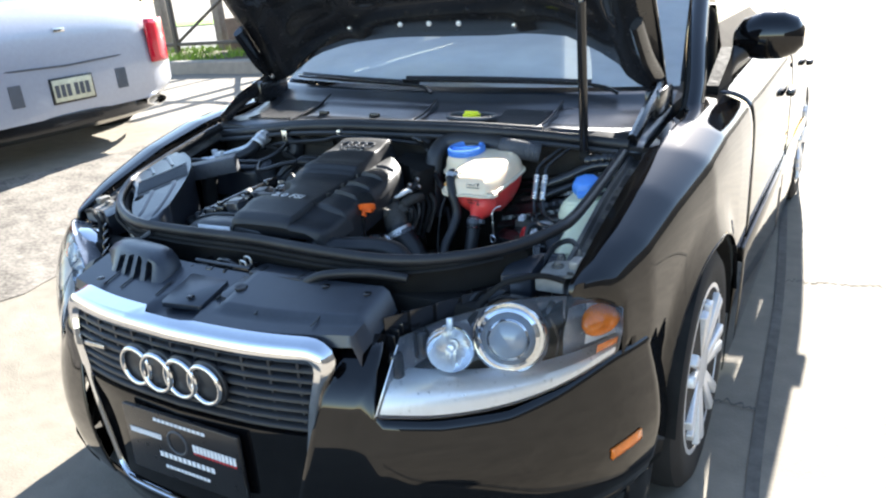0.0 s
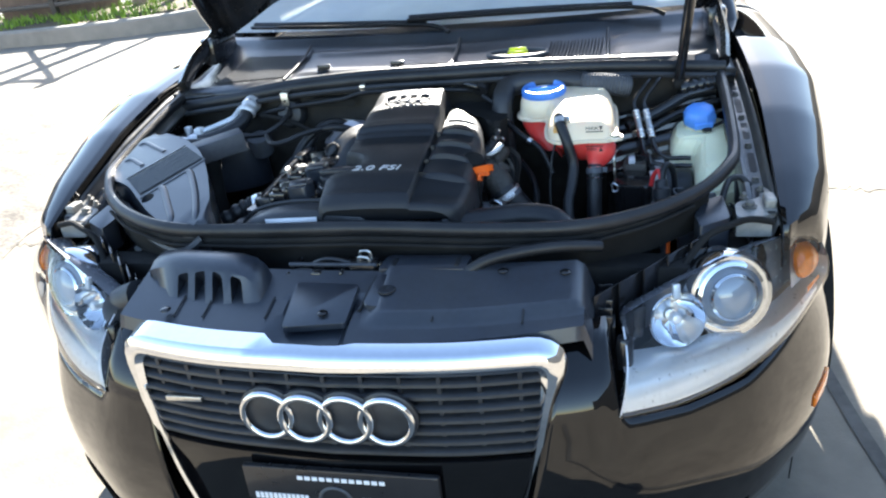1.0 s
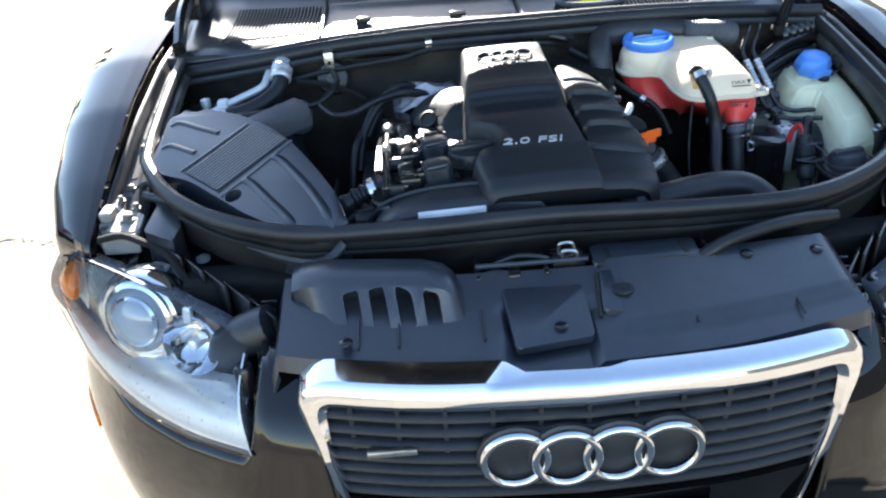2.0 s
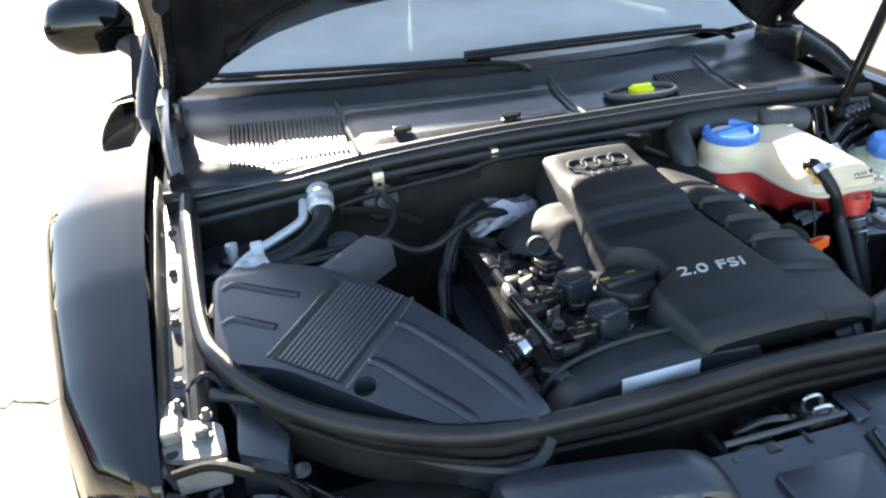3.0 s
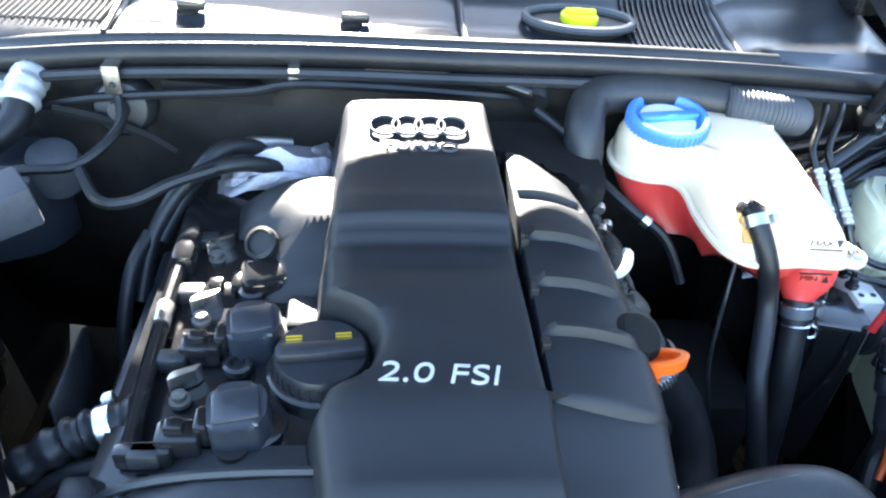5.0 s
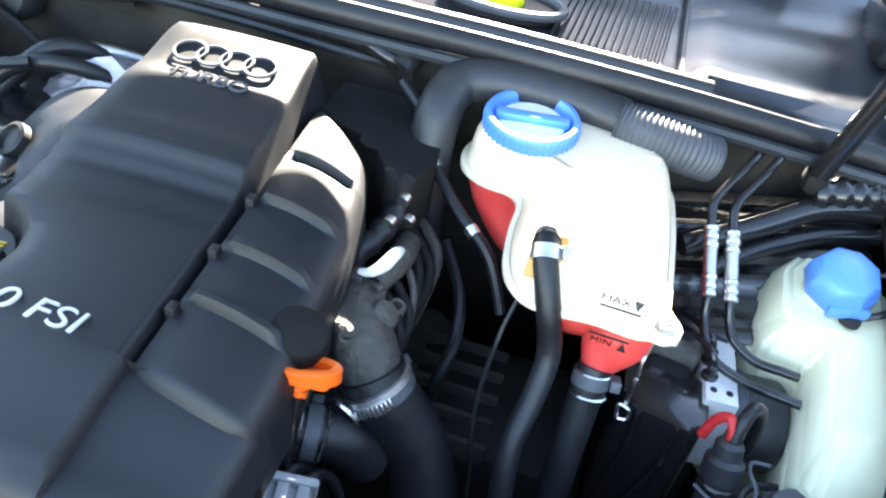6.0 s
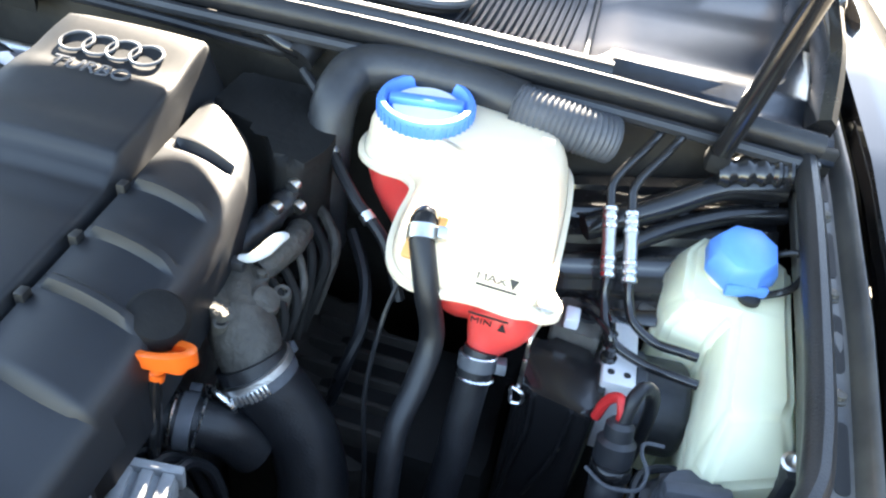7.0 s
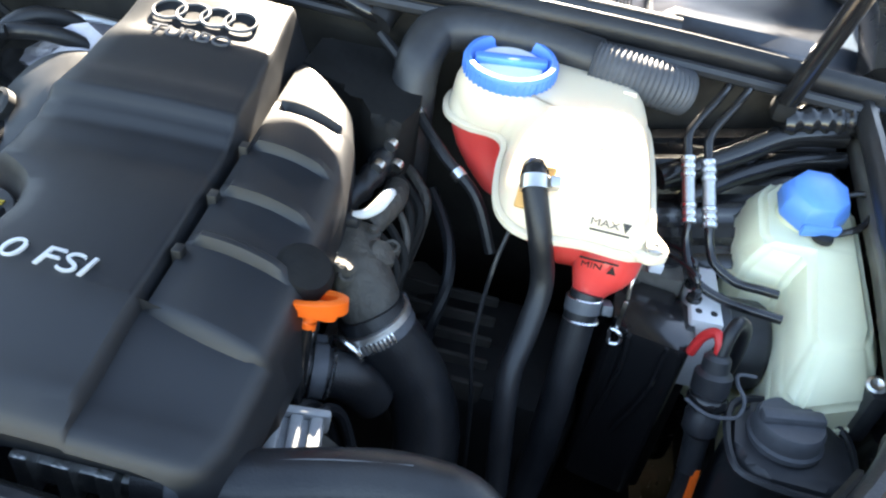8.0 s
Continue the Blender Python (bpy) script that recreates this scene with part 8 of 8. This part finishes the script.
part("hose", tube(bmesh.new(), [(0.145, 0.85, 0.88), (0.185, 0.815, 0.86), (0.205, 0.775, 0.84), (0.245, 0.735, 0.815), (0.285, 0.71, 0.79), (0.31, 0.69, 0.74)], 0.006, 8, 8), RUBBER, hose)
for a, d in (((0.196, 0.795, 0.852), (0.35, -0.7, -0.4)), ((0.207, 0.772, 0.838), (0.5, -0.6, -0.4)), ((0.263, 0.722, 0.805), (0.7, -0.5, -0.4))):
    part("clip", lathe(bmesh.new(), [(0.0075, -0.005), (0.0075, 0.005)], axis_pose(a, d), 12), ALLOY_BRIGHT, hose)
# supports that carry the loose things down to the tray
bm = bmesh.new()
box(bm, (0.22, 0.62, 0.18), (0.44, 0.80, 0.60), 0.03)
part("bay_shelf", bm, DARK, car, "dark unit low in the engine bay")

# ---- the silver car ----
coupe = thing("silver_car", "silver coupe seen from behind with red tail lamps", "car")
RX, RY, RZ = -3.24, 2.225, 0.39


def sc(u, v, w):
    """u from its tail forwards, v to its right, w over the ground."""
    return Vector((RX - u, RY + 1.06 * v, RZ + w))


HALF = [(0.0, 0.62), (0.03, 0.74), (0.08, 0.83), (0.16, 0.89), (0.35, 0.94), (1.0, 0.96), (3.2, 0.95), (4.3, 0.90), (4.6, 0.80), (4.72, 0.55)]
DECK = [(0.0, 0.78), (0.03, 0.88), (0.08, 0.95), (0.2, 0.985), (0.7, 1.03), (1.0, 1.02), (3.0, 0.98), (3.6, 0.92), (4.4, 0.80), (4.72, 0.62)]
rows = []
for u in (0.0, 0.012, 0.03, 0.055, 0.08, 0.12, 0.16, 0.25, 0.35, 0.5, 0.7, 1.0, 1.5, 2.0, 2.6, 3.2, 3.8, 4.3, 4.55, 4.72):
    h, d = lerp_table(HALF, u), lerp_table(DECK, u)
    low = 0.24 if 0.2 < u < 4.5 else 0.30
    ring = [(0.80 * h, low), (0.95 * h, low + 0.05), (0.99 * h, 0.40), (h, 0.52), (0.985 * h, 0.64), (0.95 * h, d - 0.18), (0.90 * h, d - 0.07), (0.80 * h, d - 0.02), (0.5 * h, d), (0.2 * h, d + 0.012)]
    rows.append([sc(u, v, w) for v, w in ring] + [sc(u, -v, w) for v, w in ring[::-1]])
bm = bmesh.new()
vs = sheet(bm, rows)
bm.faces.new(vs[0])
part("body", bm, SILVER_PAINT, coupe, "silver bodywork")
bm = bmesh.new()
rows = []
for u, w, hb, ht in ((0.72, 1.03, 0.72, 0.60), (1.05, 1.22, 0.70, 0.58), (1.45, 1.37, 0.68, 0.56), (2.0, 1.41, 0.68, 0.56), (2.5, 1.38, 0.68, 0.56), (2.9, 1.24, 0.70, 0.58), (3.35, 1.0, 0.72, 0.6)):
    rows.append([sc(u, v, z) for v, z in ((hb, 0.98), (hb * 0.97, 0.98 + (w - 0.98) * 0.6), (ht * 0.95, w - 0.02), (ht * 0.5, w + 0.01), (0, w + 0.015), (-ht * 0.5, w + 0.01), (-ht * 0.95, w - 0.02), (-hb * 0.97, 0.98 + (w - 0.98) * 0.6), (-hb, 0.98))])
sheet(bm, rows)
part("cabin", bm, SILVER_PAINT, coupe)
bm = bmesh.new()
sheet(bm, [[sc(u - 0.012, v * k, w + 0.012 - 0.02 * v * v) for v in (-0.58, -0.4, -0.2, 0, 0.2, 0.4, 0.58)] for u, w, k in ((0.80, 1.075, 1.0), (0.95, 1.165, 0.97), (1.1, 1.245, 0.94), (1.3, 1.325, 0.9))])
part("rear_window", bm, material("tinted_window", (0.02, 0.025, 0.035), 0.08, 0, 1.0, 0.6), coupe, "dark tinted rear window")
for sgn in (1, -1):
    bm = bmesh.new()
    rows = []
    for i in range(9):
        w = 0.53 + 0.29 * i / 8
        k = math.sin(math.pi * (0.12 + 0.76 * i / 8)) ** 0.3
        rows.append([sc(lerp_table([(0.58, 0.0), (0.70, 0.02), (0.79, 0.07), (0.86, 0.14), (0.90, 0.2)], v) - 0.024 - 0.014 * math.sin(math.pi * j / 8) * k, sgn * v, w) for j, v in enumerate([0.74 + (0.63 - 0.02 * k - 0.74) * (1 - q / 4) if q < 4 else 0.74 + (0.84 + 0.03 * k - 0.74) * (q / 4 - 1) for q in range(9)])])
    sheet(bm, rows)
    thicken(part("tail_lamp", bm, TAIL_RED, coupe, "red tail lamp lens"), 0.02)
    bm = bmesh.new()
    rows = []
    for k in range(24):
        a = 6.2832 * k / 24
        c = Vector((0, 0.085 * math.cos(a), 0.035 * math.sin(a)))
        rows.append([sc(0.02 + e, sgn * (0.60) + c.y * s, 0.275 + c.z * s) for e, s in ((0.0, 1.0), (-0.02, 1.0), (-0.02, 0.86), (0.06, 0.8))])
    sheet(bm, rows, False, True)
    part("exhaust", bm, CHROME, coupe, "oval chrome exhaust tip")
    w = part("wheel", bmesh.new(), TYRE, coupe, "wheel under the rear wing")
    bm = bmesh.new()
    lathe(bm, [(0.24, -0.13), (0.31, -0.13), (0.345, -0.10), (0.35, 0.0), (0.345, 0.10), (0.31, 0.13), (0.24, 0.13)], axis_pose(sc(0.92, sgn * 0.80, 0.35), (0, sgn, 0)), 36)
    bm.to_mesh(w.data)
    bm.free()
    smooth(w.data)
bm = bmesh.new()
sheet(bm, [[sc(0.01 + 0.32 * abs(v / 0.9) ** 3 - e, v, w) for v in [-0.85 + 0.085 * j for j in range(21)]] for w, e in ((0.18, -0.10), (0.22, 0.006), (0.30, 0.016), (0.325, 0.004))])
part("diffuser", bm, PLASTIC_GLOSS, coupe, "black lower rear valance")
bm = bmesh.new()
box(bm, (RX - 0.02, RY - 0.155, RZ + 0.375), (RX + 0.010, RY + 0.155, RZ + 0.535), 0.006)
plate = part("plate", bm, PLATE_BLACK, coupe, "pale number plate with dark bars")
bm = bmesh.new()
box(bm, (RX + 0.009, RY - 0.142, RZ + 0.388), (RX + 0.0125, RY + 0.142, RZ + 0.522), 0.002)
part("plate_face", bm, PLATE_PAPER, plate)
for k, v in enumerate((-0.115, -0.075, -0.035, 0.02, 0.06, 0.10)):
    bm = bmesh.new()
    box(bm, (RX + 0.012, RY + v - 0.014, RZ + 0.415), (RX + 0.0145, RY + v + 0.014, RZ + 0.49))
    part("plate_bar", bm, PLASTIC_GREY, plate)
for sgn in (1, -1):
    bm = bmesh.new()
    prism(bm, [(RX - 0.01, RY + sgn * 0.34), (RX + 0.004, RY + sgn * 0.34), (RX + 0.004, RY + sgn * 0.42), (RX - 0.01, RY + sgn * 0.42)], RZ + 0.53, RZ + 0.40, 0.003)
    part("reflector", bm, PLASTIC_GREY, coupe)
bm = bmesh.new()
tube(bm, [sc(-0.004 + 0.30 * abs(v / 0.62) ** 4 * 0.2, v, 0.60 + 0.03 * abs(v)) for v in (-0.62, -0.4, -0.2, 0, 0.2, 0.4, 0.62)], 0.006, 6, 4)
part("boot_seam", bm, PLASTIC_GREY, coupe)
bm = bmesh.new()
box(bm, (RX - 0.03, RY - 0.04, RZ + 0.80), (RX + 0.006, RY + 0.04, RZ + 0.825), 0.004)
part("badge", bm, CHROME, coupe)

# the car leans a little with the cross slope
car.matrix_world = Matrix.Translation((0.22, 0, 0.6)) @ pose(0, 0, 0, 0, 1.7, 0) @ Matrix.Translation((-0.22, 0, -0.6))
